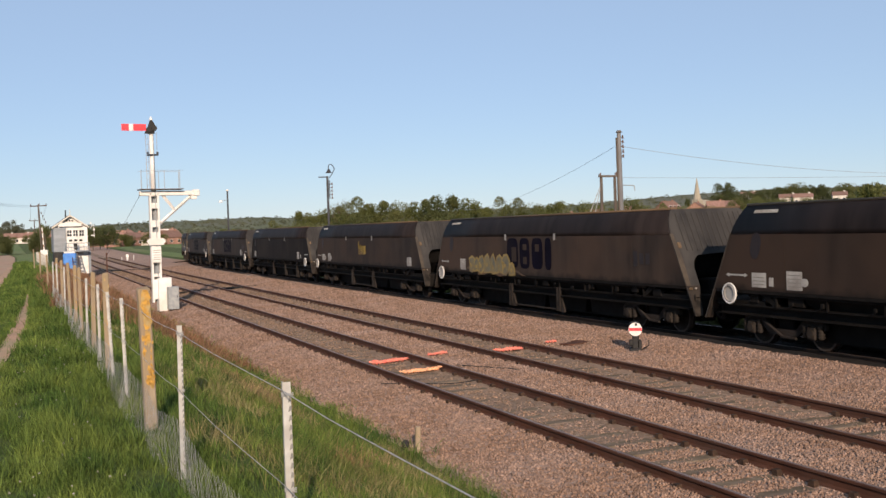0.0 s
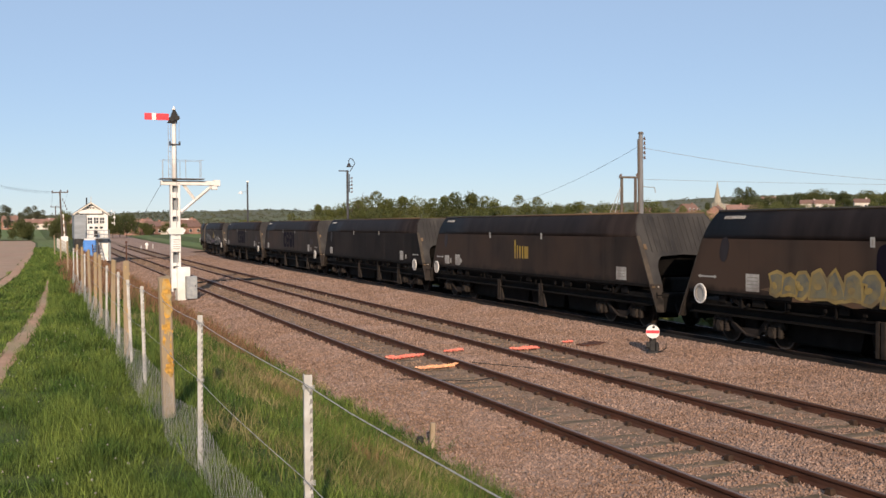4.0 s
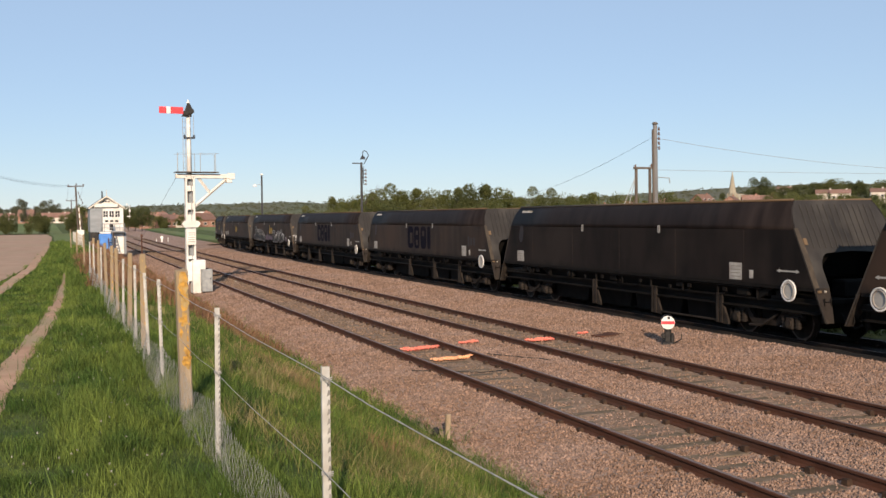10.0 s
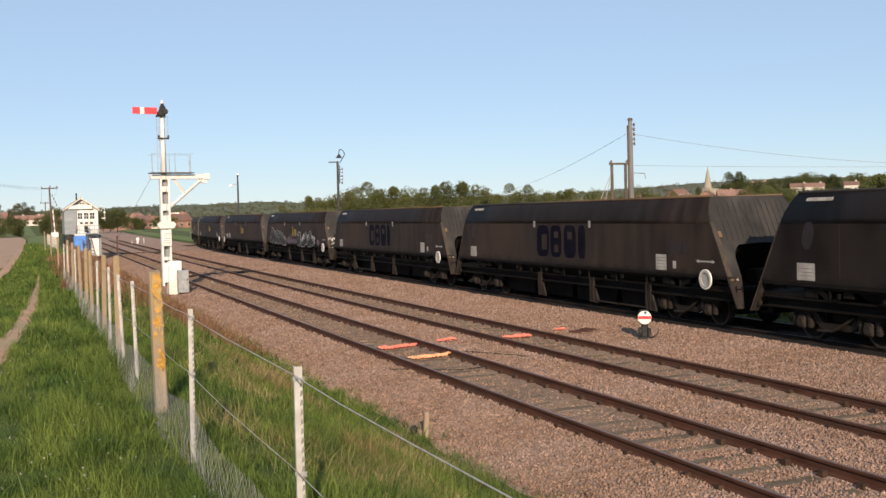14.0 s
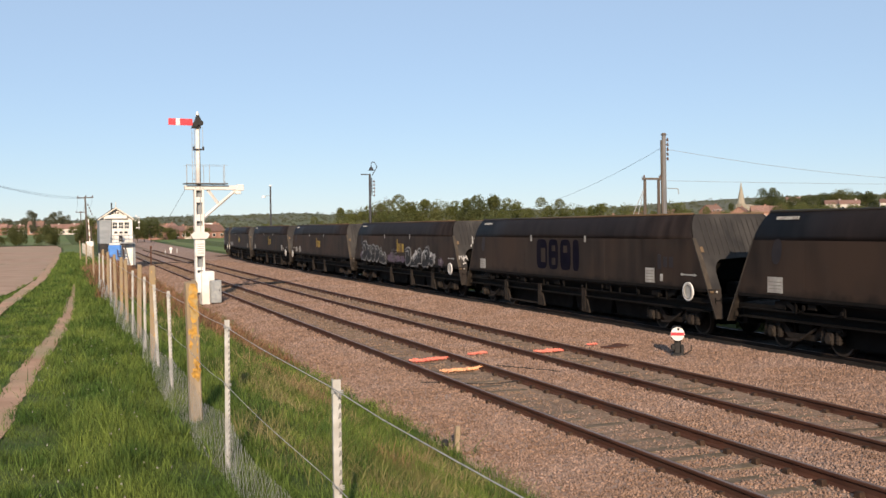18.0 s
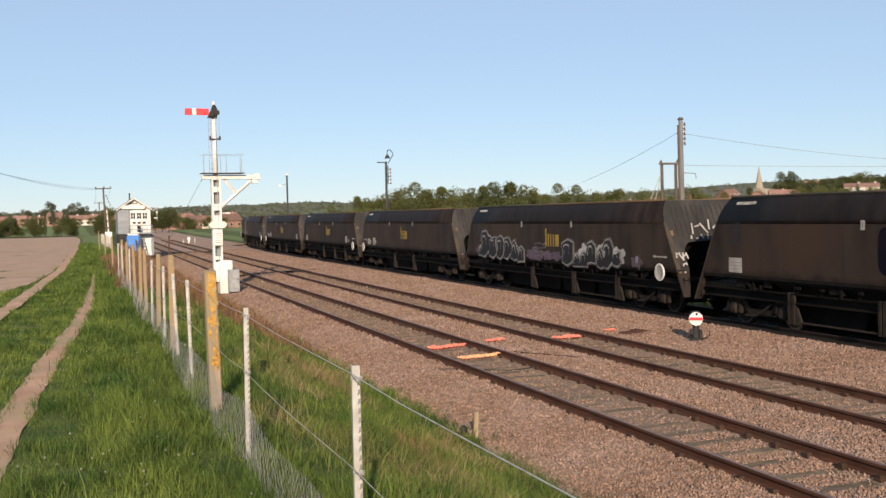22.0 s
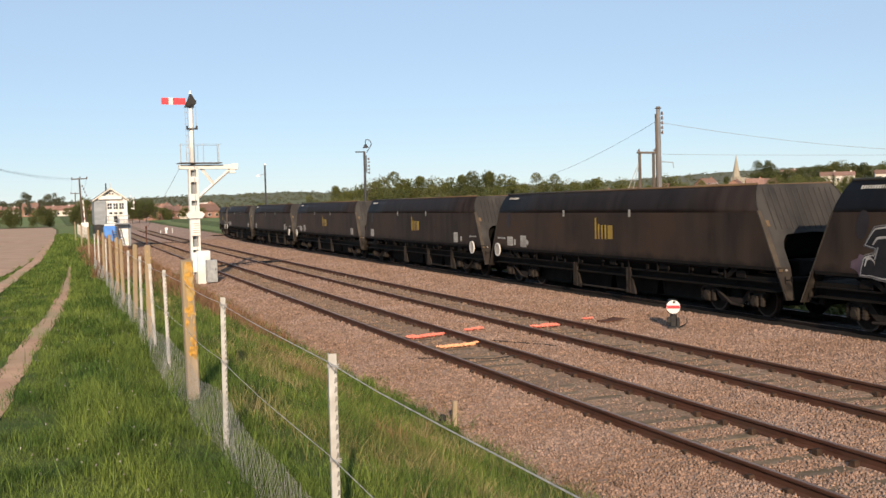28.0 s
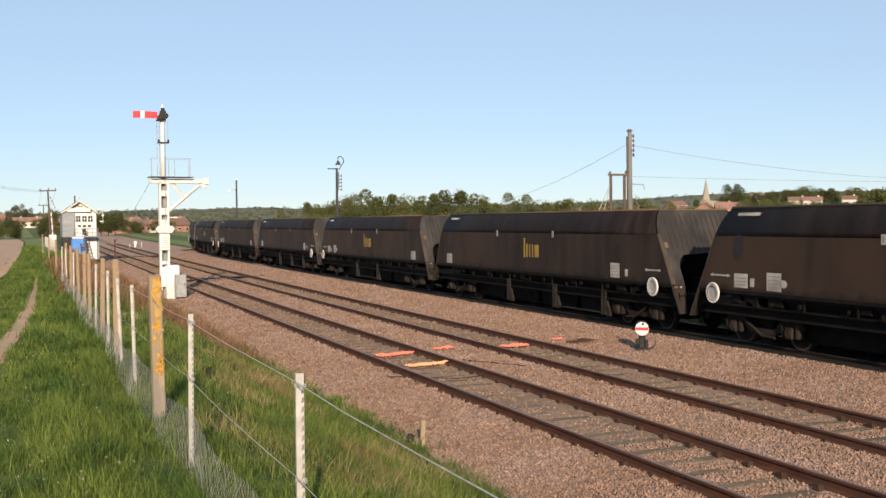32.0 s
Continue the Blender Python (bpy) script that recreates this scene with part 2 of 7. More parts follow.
M["dirty_white"] = material("dirty_white", (0.31, 0.295, 0.265), (0.45, 0.43, 0.39), 5, 0.65, bump=0.1, c=(0.25, 0.225, 0.2), big=2)
M["lettering"] = material("lettering", (0.19, 0.175, 0.155), (0.25, 0.23, 0.2), 6, 0.7, bump=0)
M["grey_plate"] = material("grey_plate", (0.3, 0.29, 0.27), (0.38, 0.37, 0.34), 5, 0.6, bump=0.1)
M["yellow"] = material("yellow", (0.27, 0.18, 0.018), (0.38, 0.26, 0.03), 2.5, 0.6, bump=0.05, c=(0.25, 0.16, 0.05), big=1.5)
M["navy"] = material("navy", (0.0022, 0.0016, 0.007), (0.0042, 0.0032, 0.0105), 3, 0.7, bump=0.05, c=(0.0085, 0.0065, 0.012), big=1, spec=0.06)
M["navy_faint"] = material("navy_faint", (0.016, 0.0125, 0.0145), (0.024, 0.0185, 0.0195), 3, 0.6, bump=0.05, c=(0.022, 0.016, 0.017), big=1)
M["tan_edge"] = material("tan_edge", (0.038, 0.031, 0.024), (0.08, 0.062, 0.045), 4, 0.7, 0.1, bump=0.2, stretch=(1, 1, 0.5), c=(0.045, 0.037, 0.03), big=1.5)
M["spray_black"] = material("spray_black", (0.006, 0.006, 0.007), (0.014, 0.012, 0.013), 5, 0.55, bump=0)
M["spray_white"] = material("spray_white", (0.3, 0.29, 0.28), (0.5, 0.49, 0.47), 4, 0.6, bump=0, c=(0.2, 0.19, 0.18), big=2)
M["spray_grey"] = material("spray_grey", (0.11, 0.105, 0.1), (0.2, 0.19, 0.185), 5, 0.6, bump=0, c=(0.08, 0.07, 0.068), big=3)
M["spray_mauve"] = material("spray_mauve", (0.075, 0.05, 0.075), (0.13, 0.09, 0.12), 3, 0.6, bump=0, c=(0.06, 0.042, 0.045), big=2)
M["spray_gold"] = material("spray_gold", (0.25, 0.175, 0.05), (0.36, 0.26, 0.09), 4, 0.6, bump=0, c=(0.16, 0.12, 0.06), big=2)
M["spray_blue"] = material("spray_blue", (0.1, 0.1, 0.085), (0.16, 0.15, 0.1), 4, 0.6, bump=0, c=(0.22, 0.17, 0.07), big=2.5)
M["spray_rust"] = material("spray_rust", (0.1, 0.055, 0.028), (0.15, 0.085, 0.04), 4, 0.6, bump=0, c=(0.06, 0.042, 0.03), big=2)
M["red"] = material("red", (0.62, 0.045, 0.055), (0.75, 0.07, 0.085), 3, 0.45, bump=0.05)
M["black"] = material("black", (0.012, 0.012, 0.013), (0.03, 0.028, 0.026), 6, 0.6, bump=0.1)
M["galv"] = material("galv", (0.36, 0.36, 0.345), (0.5, 0.5, 0.48), 18, 0.6, 0.1, bump=0.15, c=(0.36, 0.34, 0.3), big=5)
M["notch"] = material("notch", (0.16, 0.155, 0.145), (0.24, 0.235, 0.22), 20, 0.7, bump=0)
M["wire"] = material("wire", (0.26, 0.26, 0.25), (0.4, 0.4, 0.385), 20, 0.7, 0.1, bump=0)
M["dark_wire"] = material("dark_wire", (0.26, 0.29, 0.32), (0.32, 0.35, 0.38), 2, 0.6, bump=0)
M["timber"] = material("timber", (0.24, 0.185, 0.125), (0.36, 0.285, 0.2), 9, 0.85, bump=0.4, stretch=(1, 1, 0.12), c=(0.3, 0.22, 0.12), big=3)
M["lichen"] = material("lichen", (0.36, 0.2, 0.05), (0.56, 0.31, 0.06), 26, 0.95, bump=0.6, contrast=(0.42, 0.6), c=(0.4, 0.3, 0.14), big=14)
M["pole_wood"] = material("pole_wood", (0.075, 0.06, 0.05), (0.135, 0.112, 0.092), 6, 0.85, bump=0.3, stretch=(1, 1, 0.1))
M["pole_grey"] = material("pole_grey", (0.13, 0.13, 0.135), (0.2, 0.2, 0.205), 5, 0.85, bump=0.25, stretch=(1, 1, 0.12))
M["lamp_steel"] = material("lamp_steel", (0.035, 0.036, 0.04), (0.06, 0.06, 0.064), 5, 0.6, 0.2, bump=0.1)
M["steel_grey"] = material("steel_grey", (0.28, 0.3, 0.31), (0.38, 0.4, 0.4), 6, 0.5, 0.3, bump=0.1)
M["porcelain"] = material("porcelain", (0.07, 0.04, 0.03), (0.12, 0.07, 0.05), 6, 0.3, bump=0)
M["grey_boards"] = material("grey_boards", (0.2, 0.225, 0.245), (0.27, 0.295, 0.315), 3, 0.65, bump=0.15, stretch=(0.3, 1, 1), c=(0.23, 0.24, 0.25), big=0.8)
M["slate"] = material("slate", (0.1, 0.1, 0.11), (0.17, 0.165, 0.17), 3, 0.7, bump=0.2, object_random=0.1)
M["trim_cream"] = material("trim_cream", (0.5, 0.47, 0.4), (0.6, 0.57, 0.5), 3, 0.6, bump=0.1)
M["blue"] = material("blue", (0.06, 0.2, 0.55), (0.09, 0.26, 0.66), 2, 0.5, bump=0.1, c=(0.1, 0.28, 0.6), big=1)
M["brick"] = material("brick", (0.22, 0.12, 0.09), (0.32, 0.19, 0.145), 1.5, 0.9, bump=0.2, object_random=0.2, c=(0.36, 0.2, 0.15), big=0.2)
M["render_wall"] = material("render_wall", (0.5, 0.45, 0.4), (0.62, 0.58, 0.52), 1, 0.9, bump=0.1, object_random=0.12)
M["roof_tile"] = material("roof_tile", (0.2, 0.115, 0.09), (0.29, 0.175, 0.14), 1.5, 0.85, bump=0.3, object_random=0.25, c=(0.24, 0.14, 0.1), big=0.3)
M["stonework"] = material("stonework", (0.27, 0.24, 0.185), (0.36, 0.32, 0.25), 0.6, 0.9, bump=0.2)
M["leaf_dark"] = leafy("leaf_dark", (0.082, 0.096, 0.034), (0.125, 0.138, 0.053), 0.45, 0.3, 0.25)
M["leaf_mid"] = leafy("leaf_mid", (0.122, 0.134, 0.043), (0.18, 0.184, 0.068), 0.5, 0.3, 0.16)
M["leaf_light"] = leafy("leaf_light", (0.125, 0.14, 0.041), (0.185, 0.188, 0.066), 0.5, 0.3, 0.18)
# distance haze is mixed into this leaf colour as a paler grey-green
M["leaf_far"] = leafy("leaf_far", (0.085, 0.092, 0.055), (0.12, 0.126, 0.075), 0.2, 0.01, 0.12)
M["bark"] = material("bark", (0.07, 0.055, 0.04), (0.12, 0.1, 0.075), 5, 0.9, bump=0.4, stretch=(1, 1, 0.2))
# ridge colour, likewise paled for haze
M["wood_far"] = material("wood_far", (0.085, 0.1, 0.06), (0.13, 0.145, 0.085), 0.05, 0.95, bump=0.5, fine=0.4, c=(0.11, 0.115, 0.085), big=0.008, depth=1.0)
M["coal"] = material("coal", (0.01, 0.01, 0.01), (0.02, 0.02, 0.02), 10, 0.9, bump=0.6, spec=0.12)
gl = bpy.data.materials.new("glass")
gl.use_nodes = True
gl.node_tree.nodes["Principled BSDF"].inputs["Base Color"].default_value = (0.02, 0.025, 0.03, 1)
gl.node_tree.nodes["Principled BSDF"].inputs["Roughness"].default_value = 0.08
M["glass"] = gl


# ---- building helpers ----
def finish(bm, name):
    me = bpy.data.meshes.new(name)
    bm.normal_update()
    bm.to_mesh(me)
    bm.free()
    return me


def part(name, bm, mat, parent=None, label="", m=None, smooth=False):
    """One bmesh (or mesh) as one object under a thing or a part."""
    me = finish(bm, name) if isinstance(bm, bmesh.types.BMesh) else bm
    if not me.materials:
        for k in (mat if isinstance(mat, (list, tuple)) else [mat]):
            me.materials.append(M[k])
    if smooth:
        for p in me.polygons:
            p.use_smooth = True
    ob = new(name, me)
    if parent is not None:
        ob.parent = parent
    if m is not None:
        ob.matrix_basis = m
    if label:
        tagged(ob, label)
    return ob


def thing(name, label, category, group="", m=None, kind=""):
    ob = new(name)
    ob.empty_display_size = 0.2
    if m is not None:
        ob.matrix_basis = m
    return tagged(ob, label, category, group, kind)


def box(bm, c, s, rz=0.0, rx=0.0, ry=0.0, bevel=0.0, mi=0):
    r = bmesh.ops.create_cube(bm, size=1.0)
    vs = r["verts"]
    bmesh.ops.transform(bm, verts=vs, matrix=pose(*c, rx, ry, rz) @ Matrix.Diagonal((*s, 1)))
    if bevel:
        es = list({e for v in vs for e in v.link_edges})
        r2 = bmesh.ops.bevel(bm, geom=es, offset=bevel, segments=1, affect="EDGES", clamp_overlap=True)
        fs = r2["faces"]
        vs = list({v for f in fs for v in f.verts} | {v for v in vs if v.is_valid})
    for f in {f for v in vs if v.is_valid for f in v.link_faces}:
        f.material_index = mi
    return bm


def rod(bm, a, b, r, r2=None, seg=8, mi=0):
    a, b = Vector(a), Vector(b)
    d = b - a
    res = bmesh.ops.create_cone(bm, cap_ends=True, cap_tris=False, segments=seg, radius1=r, radius2=r if r2 is None else r2, depth=d.length)
    m = Matrix.Translation((a + b) / 2) @ d.to_track_quat("Z", "Y").to_matrix().to_4x4()
    bmesh.ops.transform(bm, verts=res["verts"], matrix=m)
    for f in {f for v in res["verts"] for f in v.link_faces}:
        f.material_index = mi
    return bm


def prism(bm, pts, axis, lo, hi, mi=0):
    """A polygon given in two axes, drawn out along the third (0 x, 1 y, 2 z)."""
    def at(p, h):
        q = list(p)
        q.insert(axis, h)
        return bm.verts.new(q)
    a, b = [at(p, lo) for p in pts], [at(p, hi) for p in pts]
    fs = [bm.faces.new(a), bm.faces.new(b[::-1])]
    n = len(pts)
    for i in range(n):
        fs.append(bm.faces.new((a[i], b[i], b[(i + 1) % n], a[(i + 1) % n])))
    for f in fs:
        f.material_index = mi
    bmesh.ops.recalc_face_normals(bm, faces=fs)
    return bm


def loft(bm, sections, closed=True, caps=True, mi=0):
    rows = [[bm.verts.new(p) for p in s] for s in sections]
    fs = []
    n = len(rows[0])
    for a, b in zip(rows, rows[1:]):
        for i in range(n if closed else n - 1):
            fs.append(bm.faces.new((a[i], a[(i + 1) % n], b[(i + 1) % n], b[i])))
    if caps and closed:
        fs += [bm.faces.new(rows[0][::-1]), bm.faces.new(rows[-1])]
    for f in fs:
        f.material_index = mi
    bmesh.ops.recalc_face_normals(bm, faces=fs)
    return bm


def tube(bm, pts, r, seg=5):
    """One unbroken round bar through the points."""
    pts = [Vector(p) for p in pts]
    secs = []
    for i, p in enumerate(pts):
        d = (pts[min(i + 1, len(pts) - 1)] - pts[max(i - 1, 0)]).normalized()
        u = d.cross(Vector((0.31, 0.17, 0.94))).normalized()
        v = d.cross(u)
        secs.append([p + (u * math.cos(k * math.tau / seg) + v * math.sin(k * math.tau / seg)) * r for k in range(seg)])
    return loft(bm, secs)


def smoothstep(a, b, x):
    t = min(1.0, max(0.0, (x - a) / (b - a)))
    return t * t * (3 - 2 * t)


def bend(y):
    """How far the main line has curved away at y."""
    return y * y / 14516 if y > 0 else 0.0


def ground_z(x, y):
    xr = x - bend(y)
    left = 1.3 + 0.5 * smoothstep(150, 400, y)
    z = left + (-0.42 - left) * smoothstep(1.3, 5.9, xr)
    z += 0.3 * smoothstep(22, 32, xr)
    if y > 100:
        r, a = math.hypot(x, y), math.degrees(math.atan2(x, y))
        z += 0.1 * smoothstep(180, 420, y) * smoothstep(5, 20, xr) + 12 * smoothstep(250, 700, r) * smoothstep(22, 38, a)
    if -60 < x < 60 and -20 < y < 120:
        z += 0.05 * noise.noise((x * 0.5, y * 0.5, 0)) * smoothstep(0, 2.5, abs(xr - 0.2))
    return z


def heap(name, verts, faces, mat, label, category, kind="stuff", parent=None):
    """One object of kind stuff from arrays."""
    me = bpy.data.meshes.new(name)
    me.from_pydata(verts, [], faces)
    me.materials.append(M[mat])
    ob = new(name, me)
    if parent is not None:
        ob.parent = parent
    return tagged(ob, label, category, kind=kind)


# ---- ground ----
def axis(lo, hi, dense_lo, dense_hi, step, grow=1.25):
    xs = list(np.arange(dense_lo, dense_hi + 1e-6, step))
    s = step
    while xs[-1] < hi:
        s *= grow
        xs.append(xs[-1] + s)
    s = step
    while xs[0] > lo:
        s *= grow
        xs.insert(0, xs[0] - s)
    return xs


def sheet(name, xs, ys, zf, mat, label, category, where=None, xf=None):
    bm = bmesh.new()
    g = [[bm.verts.new(((xf(x, y) if xf else x), y, zf((xf(x, y) if xf else x), y))) for x in xs] for y in ys]
    for j in range(len(ys) - 1):
        for i in range(len(xs) - 1):
            if where is None or where((xs[i] + xs[i + 1]) / 2, (ys[j] + ys[j + 1]) / 2):
                bm.faces.new((g[j][i], g[j][i + 1], g[j + 1][i + 1], g[j + 1][i]))
    bmesh.ops.delete(bm, geom=[v for v in bm.verts if not v.link_faces], context="VERTS")
    ob = part(name, bm, mat, smooth=True)
    return tagged(ob, label, category, kind="structure")


sheet("ground", axis(-4500, 4500, -6, 8, 0.4), axis(-400, 4800, -4, 60, 0.6), ground_z, "grass_ground",
      "green grassy ground sloping down from the field to the railway", "ground")


def field_edge(y):
    return float(np.interp(y, [-20, 15, 23, 27.85, 34, 40, 46, 86, 120, 140, 150], [-4.4, -2.85, -2.32, -2.02, -1.3, -1.0, -0.74, 0.05, 0.1, -0.4, -1.2]))


def wheel_mid(y):
    return float(np.interp(y, [-20, 6, 20, 27, 35, 41, 60, 75], [-3.4, -2.3, -1.6, -1.29, -0.95, -0.7, -0.4, -0.2]))


def path_mid(y):
    return float(np.interp(y, [-6, 2, 9.3, 11.3, 14.3, 19.4, 24.1, 27.4, 31.5, 35, 40, 60], [-1.2, -0.92, -0.65, -0.57, -0.41, -0.07, 0.16, 0.22, 0.34, 0.37, 0.5, 0.6]))


us = [0, 0.06, 0.12, 0.2, 0.3, 0.45, 0.6, 0.8, 1.0]
sheet("field", us, axis(-20, 142, -20, 142, 1.5), lambda x, y: ground_z(x, y) + 0.03 + 0.03 * noise.noise((x * 1.1, y * 0.9, 3)), "soil",
      "bare brown ploughed field beside the grass margin", "field", xf=lambda u, y: field_edge(y) - 70 * u)
us = [-1, -0.6, 0, 0.6, 1]
sheet("footpath", us, axis(-6, 46, -6, 46, 0.2), lambda x, y: ground_z(x, y) + 0.012 + 0.012 * noise.noise((x * 3, y * 2, 1)), "path",
      "narrow trodden footpath of bare reddish earth", "footpath",
      xf=lambda u, y: path_mid(y) + u * (0.145 + 0.04 * noise.noise((0, y * 0.9, 5 + u)) + 0.025 * noise.noise((0, y * 3.7, 8 + u))) * (1 - smoothstep(26, 40, y) * 0.95))
sheet("farm_track", us, axis(6, 75, 6, 75, 0.6), lambda x, y: ground_z(x, y) + 0.05, "path",
      "pale wheel track along the edge of the field", "track",
      xf=lambda u, y: wheel_mid(y) + u * (0.17 + 0.06 * noise.noise((0, y * 0.6, 9 + u))))


us = [k / 16 for k in range(17)]
sheet("verge", us, axis(72, 150, 72, 150, 3), lambda x, y: ground_z(x, y) + 0.035, "far_grass", "green grass verge beside the signal box", "verge",
      xf=lambda u, y: (max(field_edge(y) + 0.2, -1.2)) + u * (2.7 - max(field_edge(y) + 0.2, -1.2)))
sheet("meadow", us, axis(112, 420, 112, 300, 8), lambda x, y: ground_z(x, y) + 0.06, "far_grass", "bright green meadow beyond the tracks", "meadow",
      xf=lambda u, y: 22.5 + bend(y) + u * 260)
sheet("meadow", us, axis(147, 520, 147, 300, 8), lambda x, y: ground_z(x, y) + 0.06, "far_grass", "bright green meadow beyond the ploughed field", "meadow",
      xf=lambda u, y: 1.5 - u * 120)


def bed_z(x, y):
    xr = x - bend(y)
    z = float(np.interp(xr, [5.3, 6.1, 6.7, 7.3, 7.52, 7.6, 8.81, 8.89, 9.1, 10.7, 10.92, 11.0, 12.21, 12.29, 12.6, 14.2, 15.1, 15.7, 16.42, 16.7, 18.2, 19.2, 19.8, 21.0],
                        [-0.47, -0.26, -0.18, -0.15, -0.15, -0.19, -0.19, -0.15, -0.145, -0.145, -0.15, -0.19, -0.19, -0.15, -0.14, -0.1, -0.03, 0.02, 0.01, -0.08, -0.08, -0.09, -0.2, -0.47]))
    return z + 0.022 * noise.noise((x * 1.6, y * 1.6, 7)) + 0.012 * noise.noise((x * 5, y * 5, 2))


xs = list(np.arange(5.3, 21.01, 0.23))
sheet("ballast_bed", xs, axis(-40, 420, -2, 45, 0.23), bed_z, "ballast", "pinkish crushed stone ballast under three railway tracks", "ballast",
      xf=lambda x, y: x + bend(y))


for k, d in enumerate((7.454 + 0.7525, 7.454 + 3.4016 + 0.7525)):
    sheet("fouled_ballast", list(np.arange(d - 0.66, d + 0.67, 0.22)), axis(13, 300, 13, 45, 0.3), lambda x, y: bed_z(x, y) + 0.012, "foul_bed",
          "brown fouled ballast between the rails", "ballast", xf=lambda x, y: x + bend(y))


# dark sheet painted for coal dust and for the shade beneath the train
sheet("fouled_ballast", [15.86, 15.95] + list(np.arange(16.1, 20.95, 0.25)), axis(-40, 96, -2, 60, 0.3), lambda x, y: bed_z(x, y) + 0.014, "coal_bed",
      "ballast painted near black for coal dust and train shade under the far track", "ballast",
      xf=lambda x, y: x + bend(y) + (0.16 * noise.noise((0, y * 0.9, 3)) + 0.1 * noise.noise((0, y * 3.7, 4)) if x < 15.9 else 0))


# ---- the tracks ----
# The far line leaves the others in a bend to the right.
TURN_AT, TURN_R, TURN_END, FAR_X, FAR_Z = 97.0, 255.0, 185.0, 17.32, 0.08
_far = []


def far_line():
    if not _far:
        x, y, h, ds = FAR_X, 0.0, 0.0, 0.5
        for i in range(900):
            s = i * ds
            _far.append((x, y, h))
            k = 1 / 7250 if s < TURN_AT else (1 / TURN_R if s < TURN_END else 0.0)
            h += k * ds
            x += math.sin(h) * ds
            y += math.cos(h) * ds
    return _far


def on_far(s):
    """Place and heading on the far line at s metres from the camera's square."""
    if s <= 0:
        return FAR_X, s, 0.0
    L = far_line()
    i = min(int(s / 0.5), len(L) - 2)
    f = s / 0.5 - i
    a, b = L[i], L[i + 1]
    return tuple(a[k] + (b[k] - a[k]) * f for k in range(3))


def on_main(d, s):
    return d + bend(s), s, (s / 7258 if s > 0 else 0.0)


RAIL = [(-0.07, 0), (-0.07, 0.012), (-0.012, 0.032), (-0.009, 0.108), (-0.035, 0.122), (-0.036, 0.15), (-0.026, 0.159), (0.026, 0.159), (0.036, 0.15), (0.035, 0.122), (0.009, 0.108), (0.012, 0.032), (0.07, 0.012), (0.07, 0)]


def rail_mesh(where, side, z0, stations):
    bm = bmesh.new()
    secs = []
    for s in stations:
        x, y, h = where(s)
        c, sn = math.cos(h), math.sin(h)
        secs.append([(x + (side + p) * c, y - (side + p) * sn, z0 - 0.159 + q) for p, q in RAIL])
    loft(bm, secs)
    for f in bm.faces:
        f.material_index = 1 if f.normal.z > 0.9 and f.calc_center_median().z > z0 - 0.01 else 0
    return bm


def sleeper_mesh():
    bm = bmesh.new()
    prism(bm, [(-0.13, -0.2), (-0.13, -0.015), (-0.11, 0), (0.11, 0), (0.13, -0.015), (0.13, -0.2)], 0, -1.25, 1.25)
    for v in bm.verts:
        if abs(v.co.x) < 0.01:
            v.co.z -= 0.02
    me = finish(bm, "sleeper")
    me.materials.append(M["sleeper"])
    return me


SLEEPER = sleeper_mesh()


def track(name, where, z0, start, end, label, steel="rail"):
    t = thing(name, label, "track", kind="structure")
    stations = list(np.arange(start, end + 1, 4.0))
    part("rail", rail_mesh(where, -0.7525, z0, stations), [steel, "rail_top"], t, "rusty brown steel rail with a worn head")
    part("rail", rail_mesh(where, 0.7525, z0, stations), [steel, "rail_top"], t)
    rnd = random.Random(name)
    s, n = start + 0.3, 0
    cv, cf = [], []
    while s < end and n < 300:
        x, y, h = where(s)
        o = part("sleeper", SLEEPER, "sleeper", t, m=pose(x + rnd.uniform(-0.02, 0.02), y, z0 - 0.172 + rnd.uniform(-0.012, 0.004), 0, 0, -math.degrees(h) + rnd.uniform(-0.6, 0.6)))
        for side in (-0.7525, 0.7525):
            for d in (-0.11, 0.11):
                px, py = x + (side + d) * math.cos(h), y - (side + d) * math.sin(h)
                b = len(cv)
                for dx, dy, dz in ((-0.045, -0.06, 0), (0.045, -0.06, 0), (0.045, 0.06, 0), (-0.045, 0.06, 0), (-0.035, -0.04, 0.075), (0.035, -0.04, 0.075), (0.035, 0.04, 0.075), (-0.035, 0.04, 0.075)):
                    cv.append((px + dx, py + dy, z0 - 0.172 + dz))
                cf += [(b + 4, b + 5, b + 6, b + 7), (b, b + 1, b + 5, b + 4), (b + 1, b + 2, b + 6, b + 5), (b + 2, b + 3, b + 7, b + 6), (b + 3, b, b + 4, b + 7)]
        s += 0.65
        n += 1
    heap("rail_clips", cv, cf, "clip", "dark rail clips on the sleepers", "", parent=t)
    return t


track("track_1", lambda s: on_main(7.454 + 0.7525, s), 0.0, -12, 183, "rusty railway track on concrete sleepers in stone ballast")
track("track_2", lambda s: on_main(7.454 + 3.4016 + 0.7525, s), 0.0, -12, 183, "second rusty railway track on concrete sleepers")
track("track_3", on_far, FAR_Z, -12, 183, "railway track that carries the coal train and bends away", "rail_dark")


# ---- the coal train ----
WAGON_L = 18.3
# how far single wagons stand out of the even spacing
SLACK = {-4: -0.7, -3: -0.55, -2: -0.65, -1: -0.1, 3: 0.05, 4: 0.05}


# the rounded shoulder of the side: half width and height from the flat side up to the rim
SHOULDER = [(1.40, 2.62), (1.393, 2.74), (1.372, 2.86), (1.335, 2.98), (1.285, 3.1), (1.22, 3.21), (1.145, 3.30)]


def end_y(z):
    """How far from the wagon's middle the slanting end lies at height z."""
    return 7.80 + (2.74 - z) * 0.51


